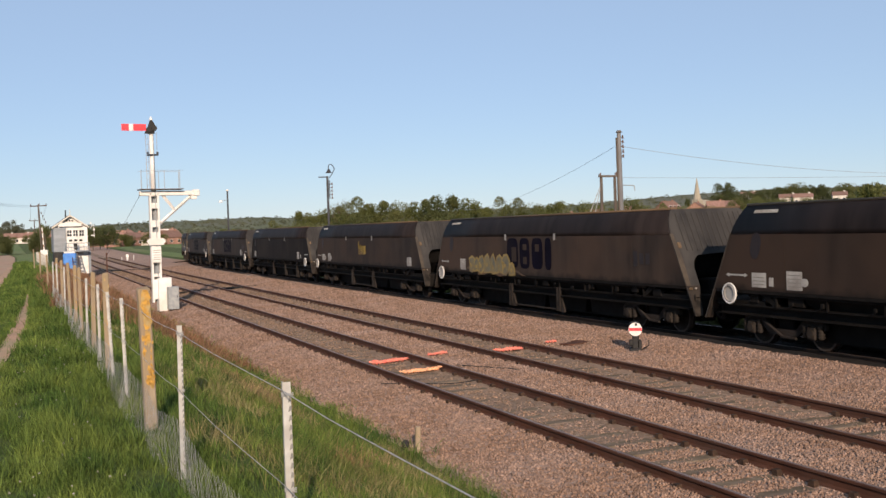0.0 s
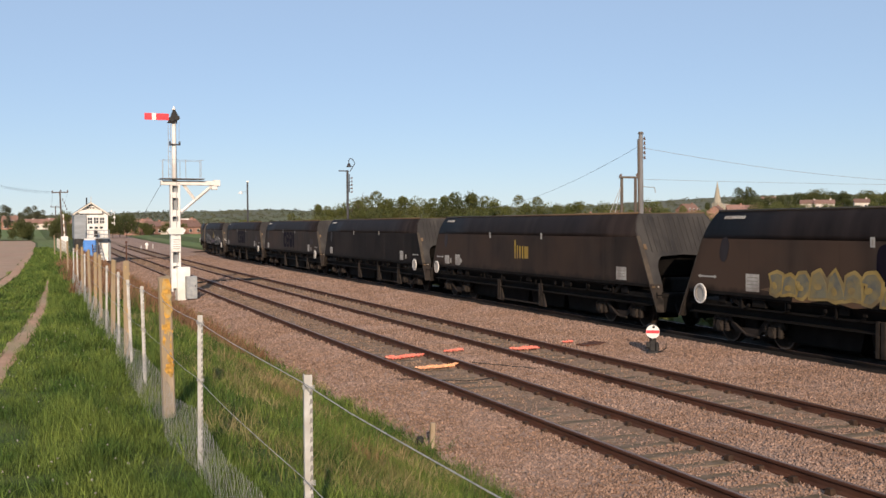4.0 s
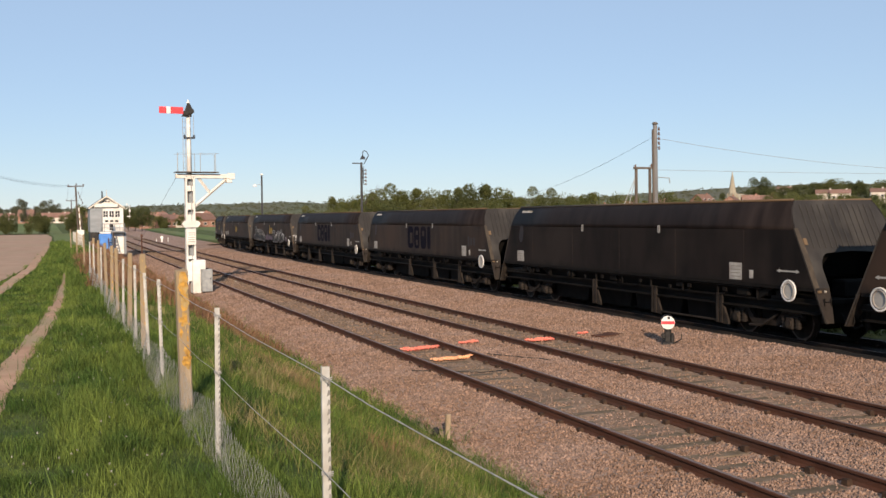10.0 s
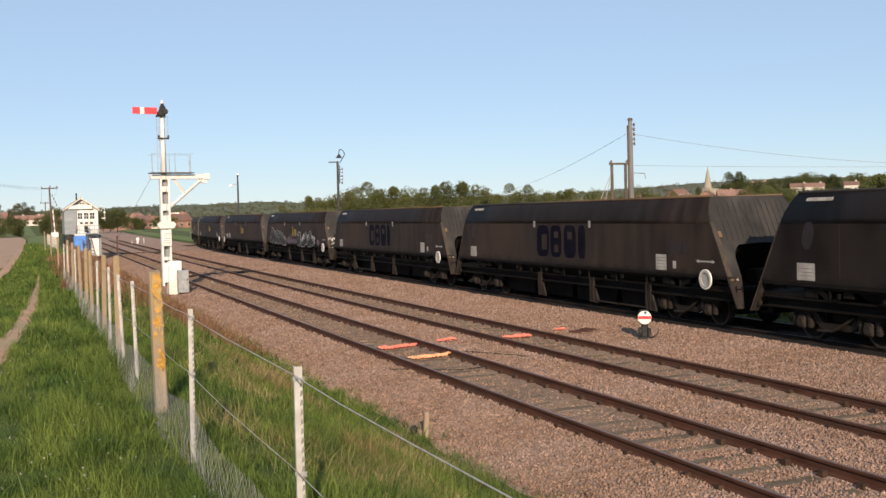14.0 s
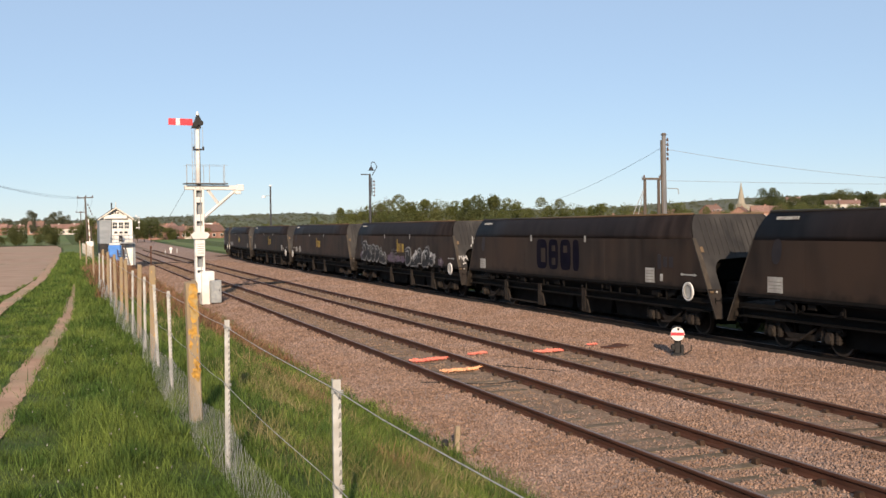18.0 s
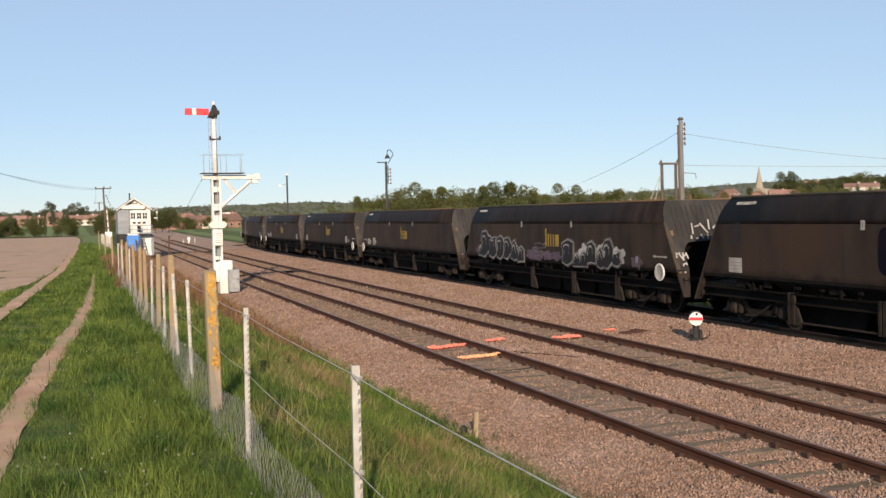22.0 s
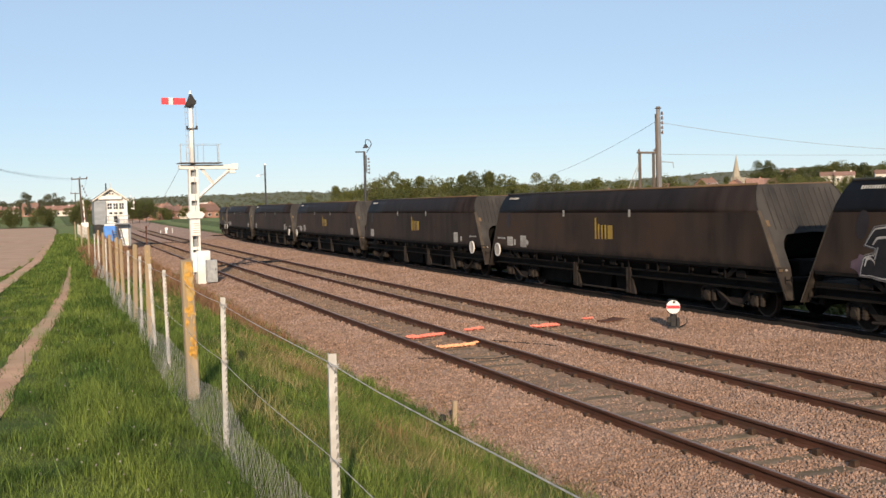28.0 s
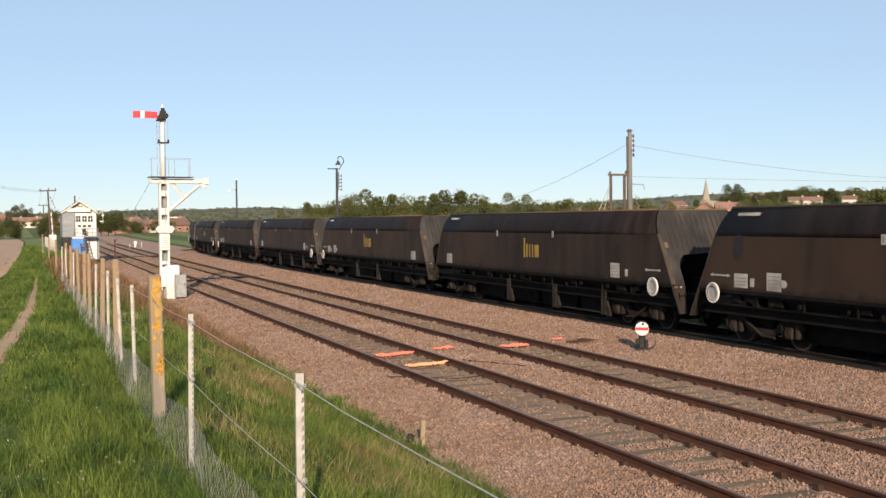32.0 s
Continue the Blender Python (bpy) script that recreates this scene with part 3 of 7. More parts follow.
def corners(sy, inset=0.0):
    """Right-hand outline of the slanting wagon end: (half width, y, z) from the top down."""
    return [(x - inset, sy * end_y(z), z) for x, z in (*reversed(SHOULDER), (1.40, 1.31))]


def end_sheet(sy):
    """A slanting end sheet with ribs, that stands on two corner columns and has an arch between them."""
    bm = bmesh.new()
    zs = [q for _, q in reversed(SHOULDER)] + [2.4, 2.12, 2.08, 2.0, 1.9, 1.75, 1.5, 1.31]
    ztop, r, w = 2.12, 0.42, 0.98
    def edge(z):
        c = corners(sy)
        return [float(np.interp(z, [p[2] for p in reversed(c)], [p[k] for p in reversed(c)])) for k in (0, 1)]
    rows = []
    for z in zs:
        hw, y = edge(z)
        if z >= ztop:
            xi = 0.0
        elif z > ztop - r:
            xi = w - r + math.sqrt(max(0, r * r - (z - (ztop - r)) ** 2))
        else:
            xi = w
        rows.append((hw, xi, y, z))
    for s in (-1, 1):
        prev = None
        for hw, xi, y, z in rows:
            n = 7
            vs = [bm.verts.new((s * (xi + (hw - xi) * i / n), y, z)) for i in range(n + 1)]
            if prev:
                for i in range(n):
                    bm.faces.new((prev[i], prev[i + 1], vs[i + 1], vs[i]))
            prev = vs
    bmesh.ops.remove_doubles(bm, verts=bm.verts, dist=0.001)
    bmesh.ops.recalc_face_normals(bm, faces=bm.faces)
    bmesh.ops.solidify(bm, geom=bm.faces[:], thickness=0.03)
    return bm


def wagon():
    w = thing("coal_wagon", "dark grimy brown bogie coal hopper wagon rolling on the far track", "wagon", "wagons of the coal train")
    for s in (-1, 1):
        bm = bmesh.new()
        prism(bm, [(-end_y(1.31), 1.31), (-end_y(2.62), 2.62), (end_y(2.62), 2.62), (end_y(1.31), 1.31)], 0, s * 1.36, s * 1.40)
        panel = part("side_panel", bm, "body", w, "brown dirt-streaked steel side")
        for k in range(5):
            bm = bmesh.new()
            box(bm, (s * 1.4, -6.0 + k * 3.0, 1.97), (0.004, 0.014, 1.28))
            part("weld_strip", bm, "body", panel)
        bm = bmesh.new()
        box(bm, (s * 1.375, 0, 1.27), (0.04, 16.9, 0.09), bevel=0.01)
        part("side_sill", bm, "under", w, "near-black sill below the side")
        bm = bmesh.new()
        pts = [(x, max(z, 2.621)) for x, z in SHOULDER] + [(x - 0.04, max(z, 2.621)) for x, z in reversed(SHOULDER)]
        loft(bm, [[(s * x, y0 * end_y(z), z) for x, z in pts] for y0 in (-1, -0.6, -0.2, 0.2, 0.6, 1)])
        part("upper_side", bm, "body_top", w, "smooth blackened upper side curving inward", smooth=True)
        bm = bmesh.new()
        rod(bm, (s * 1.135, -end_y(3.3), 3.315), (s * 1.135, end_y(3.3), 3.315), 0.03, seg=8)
        part("rim", bm, "rim", w, "tan top rim, paler than the side", smooth=True)
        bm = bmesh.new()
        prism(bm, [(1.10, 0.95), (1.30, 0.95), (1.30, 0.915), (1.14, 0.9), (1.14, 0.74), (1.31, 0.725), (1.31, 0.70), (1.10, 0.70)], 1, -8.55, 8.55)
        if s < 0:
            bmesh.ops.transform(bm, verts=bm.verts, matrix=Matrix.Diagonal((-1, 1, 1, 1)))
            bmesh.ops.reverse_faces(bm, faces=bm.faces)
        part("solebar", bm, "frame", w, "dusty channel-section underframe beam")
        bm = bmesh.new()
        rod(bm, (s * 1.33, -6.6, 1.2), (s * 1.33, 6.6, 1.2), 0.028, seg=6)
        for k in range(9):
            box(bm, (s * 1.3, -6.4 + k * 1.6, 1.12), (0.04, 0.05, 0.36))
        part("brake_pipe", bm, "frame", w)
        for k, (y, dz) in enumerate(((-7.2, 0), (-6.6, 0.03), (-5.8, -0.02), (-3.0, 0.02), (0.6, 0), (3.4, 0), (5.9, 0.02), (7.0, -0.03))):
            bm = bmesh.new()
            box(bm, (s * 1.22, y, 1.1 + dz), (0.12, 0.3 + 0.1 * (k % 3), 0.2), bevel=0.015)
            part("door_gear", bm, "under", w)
        # hand brake wheel
        bm = bmesh.new()
        rod(bm, (s * 1.36, 0, 0), (s * 1.5, 0, 0), 0.07, seg=10)
        hub = part("brake_wheel", bm, "frame", w, "white-rimmed round hand brake wheel", m=pose(0, -7.8, 1.22))
        bm = bmesh.new()
        rod(bm, (s * 1.49, 0, 0), (s * 1.515, 0, 0), 0.225, seg=28)
        part("brake_disc", bm, "grey_plate", hub)
        for k, (rr, xx) in enumerate(((0.235, 1.52), (0.185, 1.525))):
            bm = bmesh.new()
            secs = []
            for i in range(28):
                a = i * math.tau / 28
                secs.append([(s * (xx + dx), math.cos(a) * (rr + dr), math.sin(a) * (rr + dr)) for dx, dr in ((-0.02, -0.02), (0.012, -0.018), (0.012, 0.018), (-0.02, 0.02))])
            loft(bm, secs + secs[:1], caps=False)
            part("brake_rim", bm, "white" if k == 0 else "dirty_white", hub, smooth=True)
        bm = bmesh.new()
        a = s * 1.405
        prism(bm, [(-8.05, 1.66), (-7.93, 1.71), (-7.93, 1.68), (-7.37, 1.68), (-7.37, 1.71), (-7.25, 1.66), (-7.37, 1.61), (-7.37, 1.64), (-7.93, 1.64), (-7.93, 1.61)], 0, a, a + s * 0.004)
        part("arrow_mark", bm, "grey_plate", w, "pale two-headed arrow above the brake wheel")
        # end lamp brackets and reflectors
        for sy in (-1, 1):
            bm = bmesh.new()
            loft(bm, [[(s * x, sy * (end_y(z) + d), z) for x in (1.40, xi) for d in ((-0.05, 0.03) if x == 1.40 else (0.03, -0.05))] for z, xi in ((1.315, 1.0), (1.0, 1.08), (0.56, 1.2))])
            part("end_column", bm, "bogie", w, "dusty lower end of the corner column")
            bm = bmesh.new()
            loft(bm, [[(s * (1.405 - d), sy * (end_y(z) + 0.012 + e), z) for d, e in ((0, -0.03), (wd, -0.03), (wd, 0.01), (0, 0.01))] for z, wd in ((2.66, 0.1), (2.0, 0.15), (1.3, 0.13), (0.56, 0.07))])
            part("corner_flange", bm, "tan_edge", w, "paler dusty flange down the slanting corner")
            bm = bmesh.new()
            box(bm, (s * 1.33, sy * (end_y(1.24) + 0.05), 1.24), (0.1, 0.05, 0.06), bevel=0.01)
            part("corner_lug", bm, "rim", w, "small rusty lug on the corner")
            bm = bmesh.new()
            box(bm, (s * 1.17, sy * (end_y(1.24) + 0.05), 1.24), (0.05, 0.05, 0.05), bevel=0.01)
            part("corner_lug", bm, "dirty_white", w, "small white lug on the corner")
            bm = bmesh.new()
            box(bm, (s * 1.22, sy * (end_y(2.35) + 0.02), 2.35), (0.1, 0.02, 0.17), bevel=0.008, rx=sy * 27)
            part("reflector_plate", bm, "rim", w, "small rusty plate on the wagon end")
            bm = bmesh.new()
            rod(bm, (s * 1.3, sy * (end_y(1.0) + 0.06), 0.62), (s * 1.3, sy * (end_y(1.0) + 0.06), 1.1), 0.014, seg=6)
            rod(bm, (s * 1.12, sy * (end_y(1.0) + 0.06), 0.62), (s * 1.12, sy * (end_y(1.0) + 0.06), 1.1), 0.014, seg=6)
            for q in range(3):
                rod(bm, (s * 1.12, sy * (end_y(1.0) + 0.06), 0.68 + q * 0.17), (s * 1.3, sy * (end_y(1.0) + 0.06), 0.68 + q * 0.17), 0.012, seg=6)
            part("end_ladder", bm, "frame", w)
    for sy in (-1, 1):
        es = part("end_sheet", end_sheet(sy), "body_end", w, "grey ribbed slanting end sheet with an arched opening")
        bm = bmesh.new()
        rod(bm, (0, sy * (end_y(3.2) + 0.005), 3.2), (0, sy * (end_y(2.2) + 0.005), 2.2), 0.018, seg=6)
        rib = finish(bm, "rib")
        for k in range(13):
            part("rib", rib, "body_end", es, m=pose(-1.02 + k * 0.17, 0, 0))
        # end recess parts in near-black, painting the shade behind the arch
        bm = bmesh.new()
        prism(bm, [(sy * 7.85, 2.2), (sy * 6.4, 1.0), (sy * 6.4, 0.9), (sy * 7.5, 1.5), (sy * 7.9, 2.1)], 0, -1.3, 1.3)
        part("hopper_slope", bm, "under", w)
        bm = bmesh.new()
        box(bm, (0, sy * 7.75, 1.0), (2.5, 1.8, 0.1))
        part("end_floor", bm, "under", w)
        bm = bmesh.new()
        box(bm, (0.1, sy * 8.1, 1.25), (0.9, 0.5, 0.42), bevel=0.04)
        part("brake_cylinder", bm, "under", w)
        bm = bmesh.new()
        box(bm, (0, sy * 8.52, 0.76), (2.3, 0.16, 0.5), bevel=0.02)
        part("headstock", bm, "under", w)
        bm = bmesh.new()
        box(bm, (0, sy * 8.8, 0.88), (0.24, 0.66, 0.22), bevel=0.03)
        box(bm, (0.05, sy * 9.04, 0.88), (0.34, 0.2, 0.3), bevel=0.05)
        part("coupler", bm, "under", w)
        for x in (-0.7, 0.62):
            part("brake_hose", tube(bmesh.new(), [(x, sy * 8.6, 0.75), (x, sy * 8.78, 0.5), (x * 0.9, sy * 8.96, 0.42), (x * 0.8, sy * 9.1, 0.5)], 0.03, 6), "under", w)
    # hopper, chutes and centre sill, near-black for the shade underneath
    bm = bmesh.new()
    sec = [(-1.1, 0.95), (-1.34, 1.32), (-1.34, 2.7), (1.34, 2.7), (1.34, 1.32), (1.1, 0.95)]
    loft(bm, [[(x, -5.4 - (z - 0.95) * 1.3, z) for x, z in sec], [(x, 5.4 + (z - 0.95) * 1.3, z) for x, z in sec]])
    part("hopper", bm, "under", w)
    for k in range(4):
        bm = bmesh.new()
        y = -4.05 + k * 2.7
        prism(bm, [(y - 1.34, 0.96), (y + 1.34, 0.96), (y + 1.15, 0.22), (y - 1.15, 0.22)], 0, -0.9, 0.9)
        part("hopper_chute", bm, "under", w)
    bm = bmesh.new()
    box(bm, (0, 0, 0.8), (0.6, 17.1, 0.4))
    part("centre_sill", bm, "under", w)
    bm = bmesh.new()
    rows = []
    for i in range(25):
        y = -7.3 + i * 14.6 / 24
        rows.append([(-1.12 + j * 2.24 / 6, y, 2.9 + 0.12 * noise.noise((i * 0.6, j * 0.7, 4))) for j in range(7)])
    loft(bm, rows, closed=False)
    part("coal", bm, "coal", w)
    for sy in (-1, 1):
        y0 = sy * 6.43
        bm = bmesh.new()
        box(bm, (0, 0, 0.55), (2.0, 0.5, 0.24), bevel=0.03)
        box(bm, (0, 0, 0.45), (0.5, 2.2, 0.4), bevel=0.03)
        b = part("bogie", bm, "under", w, "two-axle bogie with coil springs caked in brake dust", m=pose(0, y0, 0))
        for s in (-1, 1):
            bm = bmesh.new()
            prism(bm, [(-1.35, 0.62), (-1.27, 0.68), (-0.62, 0.66), (-0.4, 0.44), (0.4, 0.44), (0.62, 0.66), (1.27, 0.68), (1.35, 0.62), (1.35, 0.5), (0.75, 0.52), (0.46, 0.3), (-0.46, 0.3), (-0.75, 0.52), (-1.35, 0.5)], 0, s * 1.0, s * 1.1)
            part("side_frame", bm, "bogie", b)
            for ya in (-1.0, 1.0):
                bm = bmesh.new()
                box(bm, (s * 1.12, ya, 0.42), (0.18, 0.26, 0.3), bevel=0.03)
                rod(bm, (s * 1.12, ya, 0.42), (s * 1.24, ya, 0.42), 0.1, seg=12)
                part("axle_box", bm, "bogie", b)
                for d in (-0.24, 0.24):
                    bm = bmesh.new()
                    rod(bm, (s * 1.12, ya + d, 0.3), (s * 1.12, ya + d, 0.6), 0.06, seg=8)
                    for q in range(4):
                        rod(bm, (s * 1.12, ya + d, 0.33 + q * 0.07), (s * 1.12, ya + d, 0.36 + q * 0.07), 0.085, seg=8)
                    part("spring", bm, "bogie", b)
            bm = bmesh.new()
            rod(bm, (s * 1.17, -0.6, 0.62), (s * 1.17, 0.05, 0.28), 0.035, seg=6)
            rod(bm, (s * 1.17, 0.05, 0.28), (s * 1.17, 0.5, 0.26), 0.035, seg=6)
            part("brake_rod", bm, "bogie", b, "pale dusty brake rod")
        for ya in (-1.0, 1.0):
            bm = bmesh.new()
            rod(bm, (-1.0, 0, 0), (1.0, 0, 0), 0.08, seg=10)
            for s in (-1, 1):
                rod(bm, (s * 0.68, 0, 0), (s * 0.715, 0, 0), 0.46, seg=28)
                rod(bm, (s * 0.7, 0, 0), (s * 0.82, 0, 0), 0.42, seg=28, mi=1)
                rod(bm, (s * 0.815, 0, 0), (s * 0.825, 0, 0), 0.37, seg=28)
                rod(bm, (s * 0.82, 0, 0), (s * 0.9, 0, 0), 0.14, seg=12)
                for q in range(4):
                    a = q * math.pi / 2
                    rod(bm, (s * 0.82, 0.25 * math.cos(a), 0.25 * math.sin(a)), (s * 0.83, 0.25 * math.cos(a), 0.25 * math.sin(a)), 0.04, seg=6)
            part("wheelset", bm, ["wheel", "tread"], b, m=pose(0, ya, 0.42))
    return w


def flat(bm, loops, x, s, mi=0):
    """Thin plates in the plane of a wagon side from outlines in (y, z)."""
    for pts in loops:
        prism(bm, pts, 0, x, x + s * 0.003, mi)
    return bm


def rect(y, z, w, h, slant=0.0):
    return [(y - w / 2, z - h / 2), (y + w / 2, z - h / 2), (y + w / 2 + slant, z + h / 2), (y - w / 2 + slant, z + h / 2)]


def blob(y, z, w, h, rnd, n=16, lobes=3, grow=0.0):
    ph, am = rnd.uniform(0, 6.28), rnd.uniform(0.12, 0.24)
    out = []
    for i in range(n):
        a = i * math.tau / n
        r = 1 + am * math.sin(lobes * a + ph)
        r += 0.13 * math.sin(a * 7 + ph * 3) * (lobes != 2)
        out.append((y + math.cos(a) * (w / 2 * r + grow), z + math.sin(a) * (h / 2 * r + grow)))
    return out


class Near:
    """Marks on the side of a wagon that faces the lines, in u from its end nearer the camera's square."""
    def __init__(self, w, rev):
        self.w, self.rev, self.s = w, rev, (1 if rev else -1)

    def y(self, v):
        return -v if self.rev else v

    def add(self, name, loops, mat, lift=0.0, label="", parent=None):
        bm = bmesh.new()
        flat(bm, [[(self.y(p), q) for p, q in pts] for pts in loops], self.s * (1.4035 + lift), self.s)
        ob = part(name, bm, mat, self.w, label)
        if name == "panel_lines" or (name == "sprayed_stroke" and len(loops) > 1):
            tagged(ob, kind="stuff")
        return ob


def swell(pts, d):
    """An outline grown by d along its corner normals, with its corners cut round."""
    n = len(pts)
    area = sum(pts[i][0] * pts[(i + 1) % n][1] - pts[(i + 1) % n][0] * pts[i][1] for i in range(n))
    sg = 1 if area > 0 else -1
    grown = []
    for i in range(n):
        (ax, az), (bx, bz), (cx, cz) = pts[i - 1], pts[i], pts[(i + 1) % n]
        e1, e2 = math.hypot(bx - ax, bz - az), math.hypot(cx - bx, cz - bz)
        nx = sg * ((bz - az) / e1 + (cz - bz) / e2)
        nz = sg * (-(bx - ax) / e1 - (cx - bx) / e2)
        ln = max(0.7, math.hypot(nx, nz))
        grown.append((bx + nx / ln * d, bz + nz / ln * d))
    out = []
    for i in range(n):
        p, q, r = grown[i - 1], grown[i], grown[(i + 1) % n]
        out += [(q[0] * 0.72 + p[0] * 0.28, q[1] * 0.72 + p[1] * 0.28), (q[0] * 0.95 + (p[0] + r[0]) * 0.025, q[1] * 0.95 + (p[1] + r[1]) * 0.025), (q[0] * 0.72 + r[0] * 0.28, q[1] * 0.72 + r[1] * 0.28)]
    return out


# swollen block shapes, in the unit square
SWIRL = [(0.1, 0.05), (0.5, 0), (0.95, 0.3), (1, 0.7), (0.7, 1), (0.25, 0.95), (0, 0.65), (0.3, 0.6), (0.2, 0.35)]
SLAB = [(0.05, 0.1), (0.5, 0), (0.95, 0.2), (1, 0.9), (0.55, 1), (0, 0.85), (0.15, 0.5)]
LUMP = [(0, 0), (1, 0.05), (0.95, 0.6), (0.6, 1), (0.2, 0.85)]
ARCH = [(0, 0), (0.5, 0.1), (1, 0.05), (0.95, 0.8), (0.6, 1), (0.15, 0.85)]
WEDGE = [(0.1, 0.1), (0.6, 0), (1, 0.25), (0.8, 0.6), (0.9, 0.95), (0.45, 0.85), (0.1, 1), (0, 0.5)]
HORN = [(0, 0.1), (0.5, 0), (1, 0.1), (0.9, 0.5), (0.5, 1), (0.1, 0.7)]


def piece(nr, blocks):
    """A sprayed piece of black swollen blocks with pale double outlines: shape, near end, far end, foot, top."""
    layers = (("sprayed_halo", "spray_grey", 0.1, "grey sprayed haze round the graffiti"), ("sprayed_rim", "spray_black", 0.07, ""),
              ("sprayed_outline", "spray_white", 0.05, "pale sprayed graffiti outline"), ("sprayed_shape", "spray_black", 0.012, "black swollen graffiti shape"))
    for i, (shape, ya, yb, z0, z1) in enumerate(blocks):
        pts = [(ya + (yb - ya) * p, z0 + (z1 - z0) * q) for p, q in shape]
        for k, (name, mat, d, label) in enumerate(layers):
            nr.add(name, [swell(pts, d)], mat, 0.006 * k + 0.0006 * i, label)
        cy, cz = sum(p for p, _ in pts) / len(pts), sum(q for _, q in pts) / len(pts)
        # a pale curl inside the shape
        curl = [(cy + (p - cy) * 0.5 + 0.05, cz + (q - cz) * 0.5 + 0.08) for p, q in pts]
        nr.add("sprayed_curl", [swell(curl, 0.01)], "spray_white", 0.024 + 0.0006 * i)
        nr.add("sprayed_core", [[(p - 0.02, q - 0.03) for p, q in swell(curl, -0.012)]], "spray_black", 0.03 + 0.0006 * i)


def faded_piece(nr):
    """A faded sprayed piece of soft round lobes: dull gold rims round grey-blue hearts, tailing off in thin trails."""
    nr.add("sprayed_haze", [blob(3.3, 1.5, 3.6, 0.5, random.Random(12), 30, 7)], "spray_rust", 0, "rusty overspray under the graffiti")
    lobes = ((SLAB, 5.26, 4.75, 1.3, 1.9), (ARCH, 4.85, 4.3, 1.32, 1.86), (SWIRL, 4.4, 3.85, 1.28, 1.92), (LUMP, 3.95, 3.3, 1.3, 2.0),
             (HORN, 3.4, 2.8, 1.28, 2.02), (ARCH, 2.9, 2.3, 1.3, 1.98), (SWIRL, 2.4, 1.75, 1.27, 2.0), (LUMP, 1.85, 1.35, 1.27, 1.72))
    for i, (shape, ya, yb, z0, z1) in enumerate(lobes):
        pts = [(ya + (yb - ya) * p, z0 + (z1 - z0) * q) for p, q in shape]
        nr.add("sprayed_outline", [swell(pts, 0.035)], "spray_gold", 0.005 + 0.0006 * i, "faded gold sprayed outline")
        nr.add("sprayed_shape", [swell(pts, -0.055)], "spray_blue", 0.011 + 0.0006 * i, "dull grey-blue sprayed lobe")
        cy, cz = sum(p for p, _ in pts) / len(pts), sum(q for _, q in pts) / len(pts)
        nr.add("sprayed_core", [blob(cy + 0.04, cz - 0.05, 0.2, 0.16, random.Random(70 + i), 14, 2)], "spray_gold", 0.017 + 0.0006 * i)
    for k in range(4):
        nr.add("sprayed_stroke", [rect(1.25 - 0.2 * k, 1.46 - 0.05 * k, 0.24, 0.05, 0.3)], "spray_rust", 0.004 + 0.0006 * k)


def mark_gold(nr):
    """Yellow operator's mark as plain bars."""
    o = 0.16
    for bar in (rect(0.06, 2.12, 0.1, 0.66), rect(-0.13, 2.03, 0.1, 0.46), rect(-0.34, 2.02, 0.1, 0.44), rect(-0.56, 2.02, 0.1, 0.44), rect(-0.85, 2.02, 0.3, 0.42)):
        nr.add("yellow_mark", [[(p + o, q) for p, q in bar]], "yellow", 0, "faded yellow operator's mark in plain bars")


def mark_navy(nr, shifted):
    o = 0.3 if shifted else 0.02
    for y, w in ((1.22, 0.86), (0.3, 0.74), (-0.62, 0.78), (-1.38, 0.44)):
        nr.add("blue_mark", [[(o + y + math.copysign(abs(math.cos(a)) ** 0.5, math.cos(a)) * w / 2, 2.05 + math.copysign(abs(math.sin(a)) ** 0.5, math.sin(a)) * 0.52) for a in [i * math.tau / 24 for i in range(24)]]], "navy", 0, "faded dark blue operator's mark in plain blocks")
    for hole in (rect(1.1, 1.95, 0.36, 0.5), rect(0.28, 2.2, 0.28, 0.2), rect(0.28, 1.75, 0.28, 0.24), rect(-0.62, 2.18, 0.28, 0.24)):
        nr.add("mark_counter", [[(o + p, q + 0.06) for p, q in hole]], "body", 0.004)
    # faint remains of an older mark
    for k in range(3):
        nr.add("faint_mark", [rect(-6.2 - 0.3 * k, 1.98, 0.2, 0.3 if k else 0.42)], "navy_faint", 0, "almost faded dark mark in plain bars")


